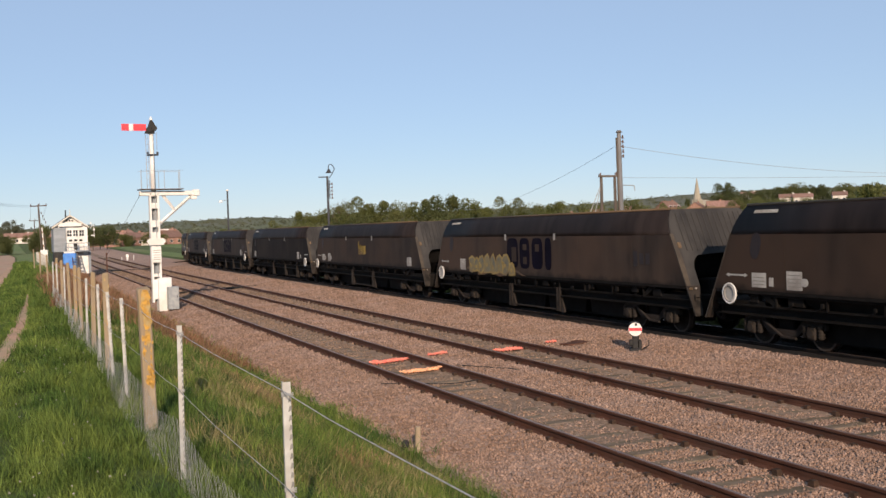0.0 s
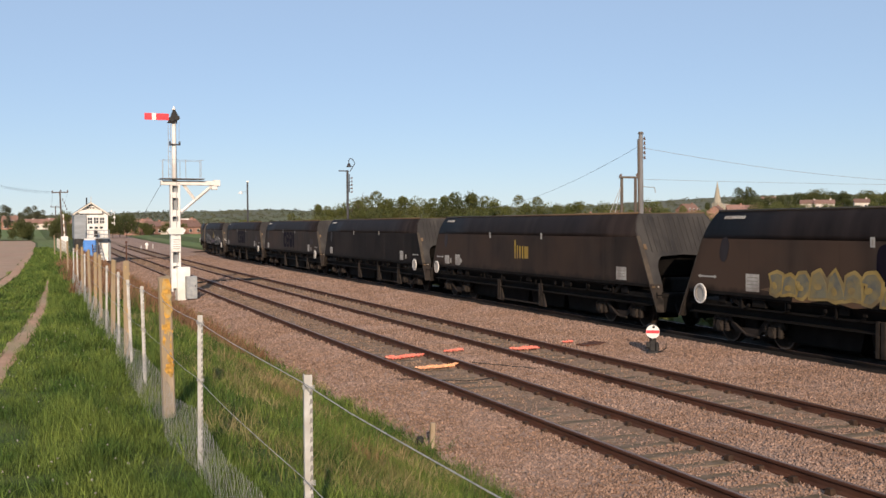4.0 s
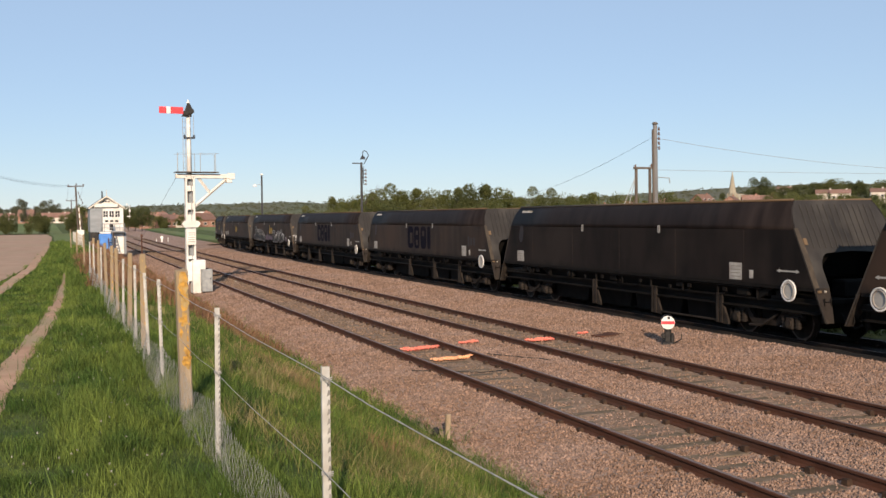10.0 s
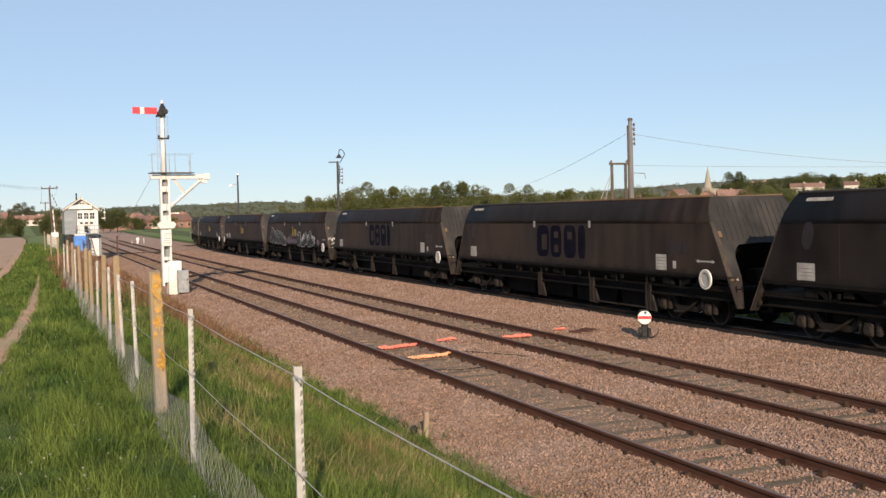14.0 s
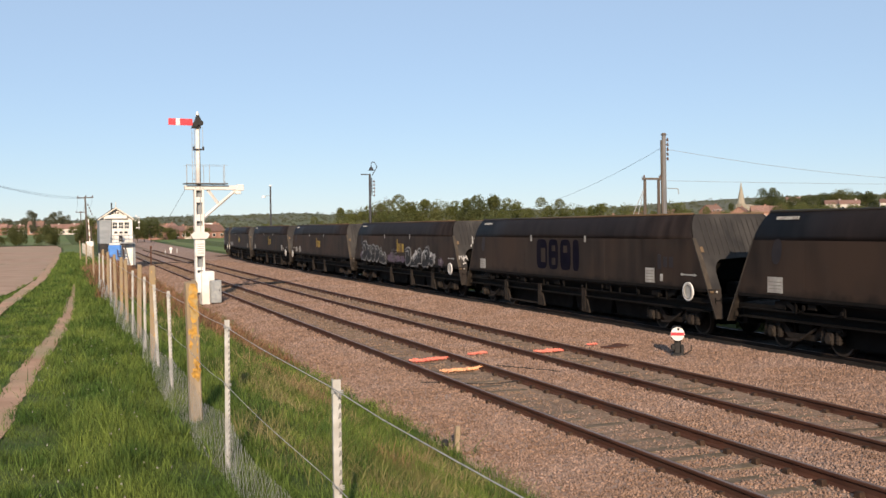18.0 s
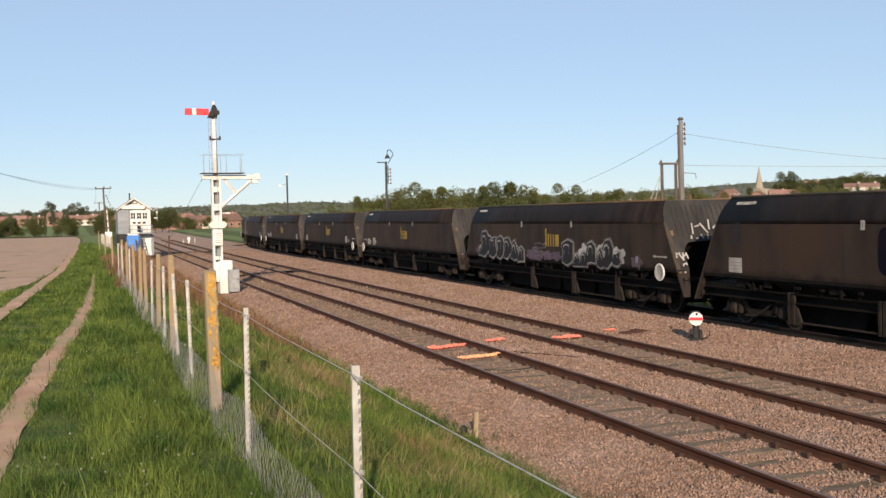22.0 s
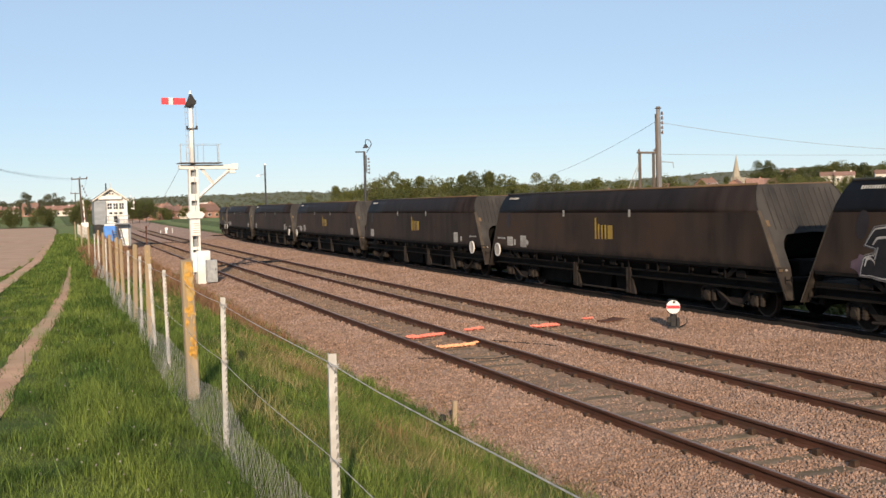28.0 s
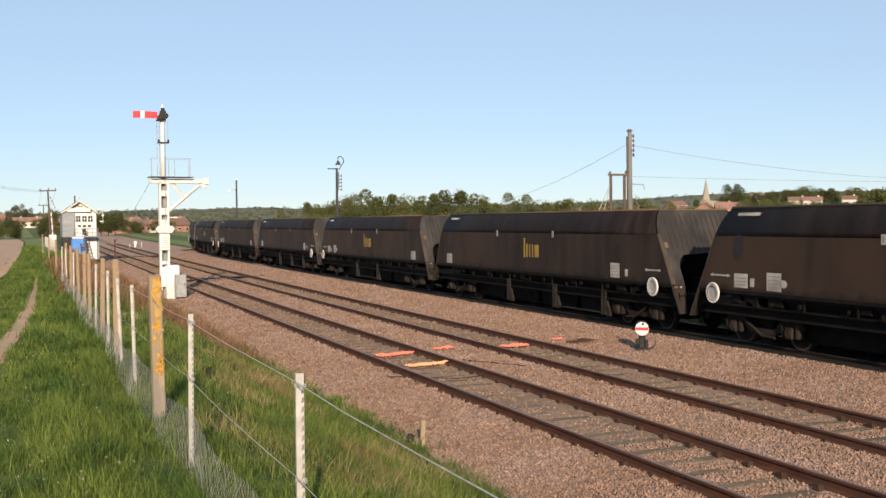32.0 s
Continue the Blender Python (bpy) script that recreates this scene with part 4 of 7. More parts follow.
def common_marks(nr, disc_right, plates, far_panel=True, near_panel=True, lone=False):
    e = -1 if disc_right else 1
    if near_panel:
        v = 5.87 if lone else 5.68
        nr.add("data_panel", [rect(e * v, 1.58, 0.5, 0.42)], "dirty_white", 0, "pale data panel with dark lines")
        nr.add("panel_lines", [rect(e * v, 1.45 + 0.085 * k, 0.4, 0.018) for k in range(4)], "lettering", 0.004)
    if not lone:
        nr.add("data_panel", [rect(e * (6.3 if disc_right else 6.44), 1.53, 0.15, 0.2)], "dirty_white", 0)
    if not disc_right and not lone:
        nr.add("data_panel", [rect(6.86, 1.56, 0.5, 0.34)], "dirty_white", 0, "pale data panel with dark lines")
        nr.add("panel_lines", [rect(6.86, 1.46 + 0.08 * k, 0.4, 0.02) for k in range(3)], "lettering", 0.004)
        nr.add("round_label", [blob(5.36, 1.55, 0.2, 0.22, random.Random(3), 14, 2)], "grey_plate", 0, "small round pale label")
    if far_panel:
        nr.add("data_panel", [rect(-e * 7.02, 1.56, 0.56, 0.38)], "dirty_white", 0, "pale data panel with dark lines")
        nr.add("panel_lines", [rect(-e * 7.02, 1.47 + 0.08 * k, 0.44, 0.018) for k in range(3)], "lettering", 0.004)
    for v in plates:
        nr.add("marker_plate", [rect(v, 2.6, 0.13, 0.21)], "grey_plate", 0, "small pale marker plate")
        nr.add("plate_slot", [rect(v, 2.6, 0.04, 0.13)], "lettering", 0.004)
    # a strip of pale characters on the upper side
    bm = bmesh.new()
    for k in range(11):
        y = nr.y(7.1 - k * 0.075)
        box(bm, (nr.s * 1.262, y, 3.15), (0.006, 0.05, 0.085), ry=nr.s * -30)
    tagged(part("number_strip", bm, "dirty_white", nr.w, "strip of pale plain bars"), kind="stuff")
    nr.add("blue_spot", [blob(6.95, 2.36, 0.42, 0.54, random.Random(5), 16, 2)], "navy_faint", 0, "dark blue round emblem")


def step_hangers(nr, places):
    """Pairs of plates with a triangular foot below the solebar, and the step rail that hangs between the last two."""
    for v in places:
        y = nr.y(v)
        k = nr.y(-1)
        for a, b in ((-0.2, -0.11), (-0.06, 0.05)):
            bm = bmesh.new()
            prism(bm, [(y + k * a, 0.98), (y + k * b, 0.98), (y + k * b, 0.22), (y + k * a, 0.22)], 0, nr.s * 1.27, nr.s * 1.325)
            part("hanger", bm, "bogie", nr.w, "dusty step hanger")
        bm = bmesh.new()
        prism(bm, [(y + k * 0.05, 0.66), (y + k * 0.1, 0.62), (y + k * 0.26, 0.3), (y + k * 0.28, 0.2), (y + k * 0.05, 0.2)], 0, nr.s * 1.24, nr.s * 1.3)
        part("hanger_foot", bm, "bogie", nr.w, "dusty triangular foot of the hanger")
    a, b = (places[0], places[1]) if places[0] > 4 else (places[-2], places[-1])
    bm = bmesh.new()
    rod(bm, (nr.s * 1.28, nr.y(a), 0.27), (nr.s * 1.28, nr.y(b), 0.27), 0.028, seg=6)
    part("step_rail", bm, "bogie", nr.w)
    # door levers and pipe joints along the side
    rnd = random.Random(places[0] * 7 + len(places))
    for k in range(11):
        v = -6.2 + k * 1.22 + rnd.uniform(-0.25, 0.25)
        bm = bmesh.new()
        box(bm, (nr.s * 1.34, nr.y(v), 1.06 + rnd.uniform(-0.05, 0.05)), (0.05, rnd.uniform(0.06, 0.16), rnd.uniform(0.06, 0.14)), bevel=0.01)
        rod(bm, (nr.s * 1.34, nr.y(v), 1.0), (nr.s * 1.34, nr.y(v + 0.25), 0.93), 0.015, seg=5)
        part("door_lever", bm, "frame", nr.w)


REVERSED = {-4, -3, -2, -1, 4, 6, 8, 10}
WAGONS = {}


def train():
    first = wagon()
    for j in range(-4, 12):
        w = first if j == -4 else copy_thing(first, Matrix())
        WAGONS[j] = w
    for j, w in WAGONS.items():
        rev = j in REVERSED
        nr = Near(w, rev)
        common_marks(nr, not rev, {-2: (2.06, -1.52), 0: (2.31, -2.18), 1: (1.85, -1.85), 2: (2.4, -1.73)}.get(j, (2.42, -1.85)), j not in (-2, 3, 4), j != 3, j == -2)
        if j == 0:
            for c in w.children:
                if c.name.startswith("side_panel"):
                    c.material_slots[0].link = "OBJECT"
                    c.material_slots[0].material = M["body_black"]
                    tagged(c, "blackened sooty steel side")
        if j in (-2, 1, 2):
            mark_navy(nr, j != 1)
        step_hangers(nr, (1.85, -1.59) if j == -2 else (1.75, -1.66) if rev else (4.85, 1.85, -1.5) if j == 2 else (1.62, -1.85, -4.95))
        if j in (-1, 3, 4, 5, 6, 9):
            mark_gold(nr)
        if j == -2:
            faded_piece(nr)
        if j == 3:
            nr.add("sprayed_haze", [blob(1.2, 1.5, 1.3, 0.5, random.Random(2), 20, 5), ], "spray_mauve", 0, "faint mauve overspray")
            for k in range(5):
                nr.add("sprayed_haze", [blob(1.6 - k * 0.75, 1.47, 0.75, 0.34, random.Random(30 + k), 20, 5)], "spray_mauve", 0.0006 * (k + 1))
            nr.add("sprayed_haze", [blob(6.9, 1.5, 0.8, 0.4, random.Random(4), 20, 5)], "spray_mauve", 0)
            nr.add("sprayed_haze", [blob(-6.3, 1.45, 0.7, 0.35, random.Random(6), 20, 5)], "spray_mauve", 0)
            piece(nr, ((SWIRL, 6.85, 5.75, 1.26, 2.3), (LUMP, 7.0, 6.4, 1.3, 1.7), (WEDGE, 5.9, 4.95, 1.24, 2.12), (SLAB, 5.0, 4.25, 1.22, 2.1), (SWIRL, 4.3, 3.45, 1.25, 2.05), (HORN, 3.5, 2.75, 1.22, 1.98), (ARCH, 2.85, 2.2, 1.16, 1.72)))
            for k, (yy, wd, hh) in enumerate(((-1.7, 0.7, 0.5), (-2.8, 0.8, 0.6), (-4.0, 0.7, 0.7), (-5.2, 0.8, 0.5))):
                nr.add("sprayed_fill", [blob(yy, 1.62, wd, hh, random.Random(50 + k), 20, 4)], "spray_white", 0.0045 + 0.0004 * k, "pale sprayed fill")
            piece(nr, ((SLAB, -1.1, -2.0, 1.2, 2.05), (LUMP, -2.0, -2.5, 1.18, 1.6), (ARCH, -2.5, -3.05, 1.18, 1.66), (ARCH, -2.95, -3.65, 1.3, 2.02), (HORN, -3.75, -4.25, 1.2, 1.85), (SWIRL, -4.1, -4.85, 1.2, 2.1), (WEDGE, -4.75, -5.35, 1.3, 1.75)))
            nr.add("sprayed_stroke", [rect(1.15 - 0.2 * (k % 5), 1.42 + 0.15 * (k // 5) + 0.02 * (k * 7 % 3), 0.12, 0.06, 0.03) for k in range(20)], "spray_grey", 0.005)
            bm = bmesh.new()
            rnd = random.Random(21)
            for x0, x1, z0, h, n in ((-0.62, 0.75, 2.52, 0.42, 7), (-0.72, 0.2, 2.2, 0.16, 5), (-1.33, -0.92, 1.72, 0.26, 6), (-1.18, -1.02, 1.46, 0.12, 3)):
                for k in range(n):
                    z = z0 + rnd.uniform(-0.2, 0.2) * h
                    x = x0 + (x1 - x0) * (k + 0.5) / n
                    tilt = (8, 80, -30, 12, 65, -10, 40)[k % 7]
                    box(bm, (x, -end_y(z) - 0.045, z), (0.045, 0.012, h * rnd.uniform(0.6, 1.0)), rx=-27, ry=tilt)
            tagged(part("sprayed_stroke", bm, "spray_white", w, "white sprayed tag on the wagon end"), kind="stuff")


train()


# ---- the bracket semaphore signal ----
def semaphore():
    X, Y, Z = 5.9, 47.6, ground_z(5.9, 47.6)
    t = thing("semaphore_signal", "white bracket semaphore signal with a red arm held level", "signal", m=pose(X, Y, 0, 0, 0, 4))
    for sx in (-1, 1):
        bm = bmesh.new()
        box(bm, (sx * 0.17, 0, 2.6), (0.085, 0.3, 4.9), bevel=0.01)
        part("post_channel", bm, "white", t)
    for z0, z1 in ((0.3, 1.18), (1.3, 1.45), (2.0, 3.3), (3.52, 3.82), (4.35, 4.6), (4.9, 5.0)):
        bm = bmesh.new()
        box(bm, (0, -0.08, (z0 + z1) / 2), (0.27, 0.12, z1 - z0), bevel=0.008)
        part("batten_plate", bm, "white", t)
    # grey plate added behind the slots to darken them like a hollow post
    bm = bmesh.new()
    box(bm, (0, 0.15, 2.6), (0.28, 0.04, 4.8))
    part("back_plate", bm, "grey_boards", t)
    bm = bmesh.new()
    rod(bm, (0, 0, 5.0), (0, 0, 7.75), 0.115, 0.09, seg=14)
    part("doll_post", bm, "white", t, "white tubular upper post", smooth=True)
    bm = bmesh.new()
    rod(bm, (0, 0, 8.05), (0, 0, 8.3), 0.075, 0.05, seg=12)
    rod(bm, (0, 0, 8.3), (0, 0, 8.46), 0.085, 0.02, seg=12)
    part("finial", bm, "white", t)
    bm = bmesh.new()
    box(bm, (0.0, 0, 7.9), (0.24, 0.2, 0.46), bevel=0.04)
    prism(bm, [(-0.32, 7.68), (0.12, 7.68), (0.14, 8.1), (0.04, 8.28), (-0.06, 8.28), (-0.16, 8.0)], 1, -0.14, -0.06)
    rod(bm, (0.1, -0.2, 7.93), (0.1, -0.05, 7.93), 0.13, seg=14)
    rod(bm, (-0.12, -0.2, 7.86), (-0.12, -0.05, 7.86), 0.12, seg=14)
    box(bm, (0.02, 0.0, 8.2), (0.07, 0.07, 0.35))
    part("arm_bearing", bm, "black", t, "black lamp and spectacle casting")
    bm = bmesh.new()
    box(bm, (-0.78, -0.16, 7.95), (1.06, 0.025, 0.3), bevel=0.008)
    arm = part("signal_arm", bm, "red", t, "red semaphore arm with a white band, level at danger")
    bm = bmesh.new()
    box(bm, (-0.9, -0.176, 7.95), (0.18, 0.012, 0.296))
    part("arm_band", bm, "white", arm)
    bm = bmesh.new()
    box(bm, (0.68, 0, 5.03), (2.6, 0.3, 0.2), bevel=0.015)
    part("cantilever_beam", bm, "white", t)
    bm = bmesh.new()
    box(bm, (0.3, -0.05, 5.2), (1.9, 0.8, 0.04), bevel=0.01)
    part("platform", bm, "pole_wood", t, "dark timber lamp platform")
    for x0, y0 in ((-0.6, -0.5), (-0.45, 0.38), (0.32, 0.38), (0.4, -0.5), (1.08, -0.5), (1.22, 0.38)):
        bm = bmesh.new()
        rod(bm, (x0, y0, 5.2), (x0, y0, 6.05), 0.014, seg=6)
        part("rail_post", bm, "steel_grey", t)
    for y0 in (-0.5, 0.38):
        for z in (6.03,):
            bm = bmesh.new()
            rod(bm, (-0.6, y0, z), (1.22, y0, z), 0.007, seg=6)
            part("hand_rail", bm, "steel_grey", t)
    for a, b in (((0.2, 0, 3.65), (1.72, 0, 4.95)), ((0.4, 0, 4.95), (0.9, 0, 4.28)),):
        bm = bmesh.new()
        rod(bm, a, b, 0.072, seg=4)
        part("bracket_strut", bm, "white", t)
    bm = bmesh.new()
    box(bm, (1.88, 0, 5.04), (0.3, 0.34, 0.28), bevel=0.02)
    box(bm, (1.78, 0, 4.83), (0.26, 0.24, 0.18), bevel=0.02)
    part("bracket_end", bm, "white", t)
    bm = bmesh.new()
    for x0 in (-0.17, 0.2):
        rod(bm, (x0, -0.12, 6.75), (x0, -0.12, 7.75), 0.012, seg=6)
    rod(bm, (0.03, -0.2, 0.8), (0.03, -0.2, 7.7), 0.012, seg=6)
    part("wire_rod", bm, "steel_grey", t)
    bm = bmesh.new()
    box(bm, (0.01, -0.1, 6.74), (0.5, 0.12, 0.07), bevel=0.015)
    box(bm, (-0.2, -0.1, 6.82), (0.08, 0.1, 0.12), bevel=0.015)
    box(bm, (0.22, -0.1, 6.82), (0.08, 0.1, 0.12), bevel=0.015)
    part("rod_guide", bm, "lamp_steel", t, "dark steel guide for the signal rods")
    for x0 in (-0.24, -0.13):
        bm = bmesh.new()
        rod(bm, (x0, 0.1, 5.22), (x0, 0.1, 7.62), 0.011, seg=6)
        part("ladder_rail", bm, "dirty_white", t, "thin pale ladder up the post")
    for k in range(9):
        bm = bmesh.new()
        rod(bm, (-0.24, 0.1, 5.4 + k * 0.26), (-0.13, 0.1, 5.4 + k * 0.26), 0.008, seg=5)
        part("ladder_rung", bm, "dirty_white", t)
    bm = bmesh.new()
    box(bm, (0, -0.235, 2.3), (0.4, 0.02, 0.72), bevel=0.006)
    plate = part("notice_plate", bm, "white", t, "white notice plate with dark lines")
    for k in range(5):
        bm = bmesh.new()
        box(bm, (0, -0.248, 2.08 + k * 0.1), (0.3, 0.006, 0.025))
        part("notice_line", bm, "lettering", plate)
    bm = bmesh.new()
    prism(bm, [(-0.42, 2.9), (-0.3, 3.02), (0.3, 3.02), (0.42, 2.9), (0.3, 2.72), (-0.3, 2.72)], 1, -0.27, -0.245)
    part("diamond_plate", bm, "white", t)
    bm = bmesh.new()
    rod(bm, (0.15, 0, 3.4), (0.55, -0.1, 3.4), 0.02, seg=6)
    box(bm, (0.5, -0.1, 3.4), (0.16, 0.03, 0.05))
    part("side_arm", bm, "white", t)
    bm = bmesh.new()
    box(bm, (0.3, -0.05, 0.5), (0.58, 0.62, 1.5), bevel=0.03)
    part("base_casing", bm, "white", t, "white painted casing round the foot of the post")
    for x0, y0 in ((-0.05, 0.1),):
        bm = bmesh.new()
        rod(bm, (-0.6, 0, 4.95), (-3.2, 0.5, 0.3), 0.008, seg=5)
        part("stay_wire", bm, "lamp_steel", t)
    g = ground_z(6.5, 47.0)
    c = thing("trackside_cabinet", "small grey steel cabinet at the foot of the signal", "cabinet", m=pose(6.5, 47.0, 0, 0, 0, 4))
    bm = bmesh.new()
    box(bm, (0, 0, 0.35), (0.46, 0.4, 1.0), bevel=0.015)
    b = part("body", bm, "steel_grey", c)
    bm = bmesh.new()
    box(bm, (0, -0.21, 0.4), (0.38, 0.02, 0.8), bevel=0.006)
    d = part("door", bm, "steel_grey", c)
    bm = bmesh.new()
    box(bm, (0.14, -0.226, 0.42), (0.03, 0.02, 0.1))
    part("handle", bm, "black", d)


semaphore()


# ---- ground signal, painted lines, debris ----
def ground_signal():
    x, y = 14.14, 21.7
    z = bed_z(x, y) - 0.06
    t = thing("ground_signal", "low ground signal with a white disc crossed by a red bar", "signal", m=pose(x, y, z, 0, 0, -33))
    bm = bmesh.new()
    box(bm, (0, 0.12, 0.2), (0.17, 0.26, 0.42), bevel=0.03)
    box(bm, (0, 0.1, 0.05), (0.3, 0.44, 0.12), bevel=0.03)
    box(bm, (-0.1, 0.05, 0.24), (0.12, 0.1, 0.16), bevel=0.03)
    box(bm, (0.11, 0.0, 0.2), (0.08, 0.12, 0.22), bevel=0.02)
    part("base", bm, "black", t, "black cast base")
    bm = bmesh.new()
    rod(bm, (0, 0.0, 0.36), (0, 0.0, 0.5), 0.05, seg=10)
    box(bm, (-0.02, 0.12, 0.58), (0.26, 0.3, 0.34), bevel=0.05)
    part("lamp", bm, "black", t)
    bm = bmesh.new()
    rod(bm, (0, -0.06, 0.58), (0, -0.085, 0.58), 0.165, seg=30)
    disc = part("disc", bm, "white", t, "white enamel disc")
    bm = bmesh.new()
    box(bm, (0, -0.09, 0.58), (0.315, 0.012, 0.075))
    part("bar", bm, "red", disc)
    bm = bmesh.new()
    rod(bm, (0.02, -0.08, 0.7), (0.02, -0.1, 0.7), 0.032, seg=12)
    part("eye", bm, "black", disc)
    bm = bmesh.new()
    rod(bm, (0.1, 0, 0.05), (0.32, -0.1, 0.18), 0.015, seg=6)
    rod(bm, (0.32, -0.1, 0.18), (0.32, -0.1, 0.32), 0.015, seg=6)
    part("crank", bm, "black", t)
    bm = bmesh.new()
    rod(bm, (0.2, 0.05, 0.04), (-0.6, -2.6, 0.02), 0.008, seg=5)
    part("pull_wire", bm, "rail", t)


ground_signal()


# sprayed lines: place, length, width, turn
PAINTED = [
    (8.42, 23.8, 1.0, 0.3, 14, "orange_paint", "ballast stones sprayed fluorescent orange between the rails"),
    (9.82, 24.1, 0.6, 0.16, 22, "orange_paint", "ballast stones sprayed orange between the tracks"),
    (11.82, 24.1, 0.72, 0.36, 12, "orange_paint", "ballast stones sprayed bright orange across the second track"),
    (13.28, 24.5, 0.3, 0.1, 12, "orange_paint", "small patch of ballast stones sprayed orange"),
    (8.45, 21.75, 0.92, 0.24, 4, "amber_paint", "ballast stones sprayed pale amber between the rails"),
]


def cable(name, pts, r, mat, label, category, seg=5):
    return tagged(part(name, tube(bmesh.new(), pts, r, seg), mat), label, category)


def lying(x0, y0, x1, y1, n, wob, seed):
    rnd = random.Random(seed)
    out = []
    for i in range(n + 1):
        f = i / n
        x, y = x0 + (x1 - x0) * f + rnd.uniform(-wob, wob), y0 + (y1 - y0) * f + rnd.uniform(-wob, wob)
        out.append((x, y, bed_z(x, y) + 0.03))
    return out


cable("signal_wire", lying(9.5, 22.0, 10.3, 20.6, 6, 0.06, 1), 0.012, "black", "thin dark cable lying on the ballast", "cable")
cable("signal_wire", lying(7.0, 20.4, 8.9, 19.6, 7, 0.05, 2), 0.01, "black", "thin dark cable lying on the ballast", "cable")
cable("point_rod", [(11.0, 62, -0.1), (13.6, 62.6, -0.08)], 0.03, "black", "thin dark bar across the track", "rod")
cable("point_rod", [(6.9, 57.5, -0.12), (9.6, 60.5, -0.1), (12.6, 61.4, -0.08)], 0.05, "black", "dark bent bar across the tracks", "rod")
cable("point_rod", [(8.6, 104.5, -0.08), (13.0, 106.0, -0.06)], 0.07, "black", "dark timber crossing the track", "rod")
cable("point_rod", [(17.2, 124.5, 0.0), (21.2, 131.0, 0.0)], 0.06, "black", "dark timber crossing the track", "rod")


def debris():
    rnd = random.Random(4)
    t = thing("cover_slab", "dark broken cable cover lying in a dip of the ballast", "slab", m=pose(13.7, 23.9, bed_z(13.7, 23.9), 0, 0, 20))
    for k in range(3):
        bm = bmesh.new()
        box(bm, (-0.3 + 0.28 * k, rnd.uniform(-0.06, 0.06), 0.02), (0.3, 0.42, 0.06), rz=rnd.uniform(-14, 14), rx=rnd.uniform(-6, 6), bevel=0.012)
        part("fragment", bm, "rail", t)
    t = thing("marker_stump", "short weathered wooden stump beside the ballast", "stump", m=pose(5.72, 14.9, bed_z(5.9, 14.9) - 0.1))
    bm = bmesh.new()
    box(bm, (0, 0, 0.2), (0.08, 0.08, 0.5), bevel=0.015, ry=3)
    part("post", bm, "timber", t)
    bm = bmesh.new()
    box(bm, (-0.22, -0.05, 0.2), (0.12, 0.12, 0.14), bevel=0.04, rz=30)
    part("clod", bm, "black", t)
    for x, y in ((15.75, 75.2), (15.9, 99.0), (11.13, 50.55), (8.87, 53.6)):
        t = thing("ballast_marker", "small white painted marker stone in the ballast", "marker", "white markers in the ballast", m=pose(x, y, bed_z(x, y)))
        bm = bmesh.new()
        box(bm, (0, 0, 0.04), (0.1, 0.08, 0.1), bevel=0.025)
        part("stone", bm, "dirty_white", t)
    t = thing("ground_signal", "small white ground signal beside the far end of the tracks", "signal", m=pose(14.6, 150, bed_z(14.6, 150)))
    for k, (x, h, w) in enumerate(((0, 0.75, 0.5), (-0.75, 0.5, 0.16), (0.85, 0.7, 0.16))):
        bm = bmesh.new()
        box(bm, (x, 0, h / 2 + 0.05), (w * 0.5, 0.2, h), bevel=0.03)
        if k == 0:
            rod(bm, (x, -0.08, 0.7), (x, -0.14, 0.7), 0.22, seg=18)
        part("post", bm, "white", t)


debris()


# ---- fence ----
FX = 1.14


def steel_post(y, lean=0.0, h=1.13):
    z = ground_z(FX, y)
    t = thing("steel_fence_post", "galvanised steel angle fence post with notched edge", "fence post", "posts of the lineside fence", m=pose(FX, y, z - 0.05, lean * 0.4, lean, -6))
    bm = bmesh.new()
    prism(bm, [(-0.018, -0.014), (0.018, -0.014), (0.018, -0.009), (-0.013, -0.009), (-0.013, 0.02), (-0.018, 0.02)], 2, 0, h + 0.05)
    part("post", bm, "galv", t)
    bm = bmesh.new()
    n = 24
    for k in range(n):
        zz = 0.12 + k * (h - 0.12) / n
        prism(bm, [(0.004, zz), (0.0195, zz + 0.01), (0.0195, zz + 0.026), (0.01, zz + 0.03)], 1, -0.0155, -0.008)
    ob = part("notching", bm, "notch", t)
    tagged(ob, kind="stuff")
    for zz in (h - 0.01, h - 0.43):
        bm = bmesh.new()
        for k in range(3):
            rod(bm, (-0.026, -0.024, zz + k * 0.008), (0.028, -0.02, zz + 0.012 - k * 0.01), 0.0028, seg=5)
        part("wire_tie", bm, "wire", t)
    return t


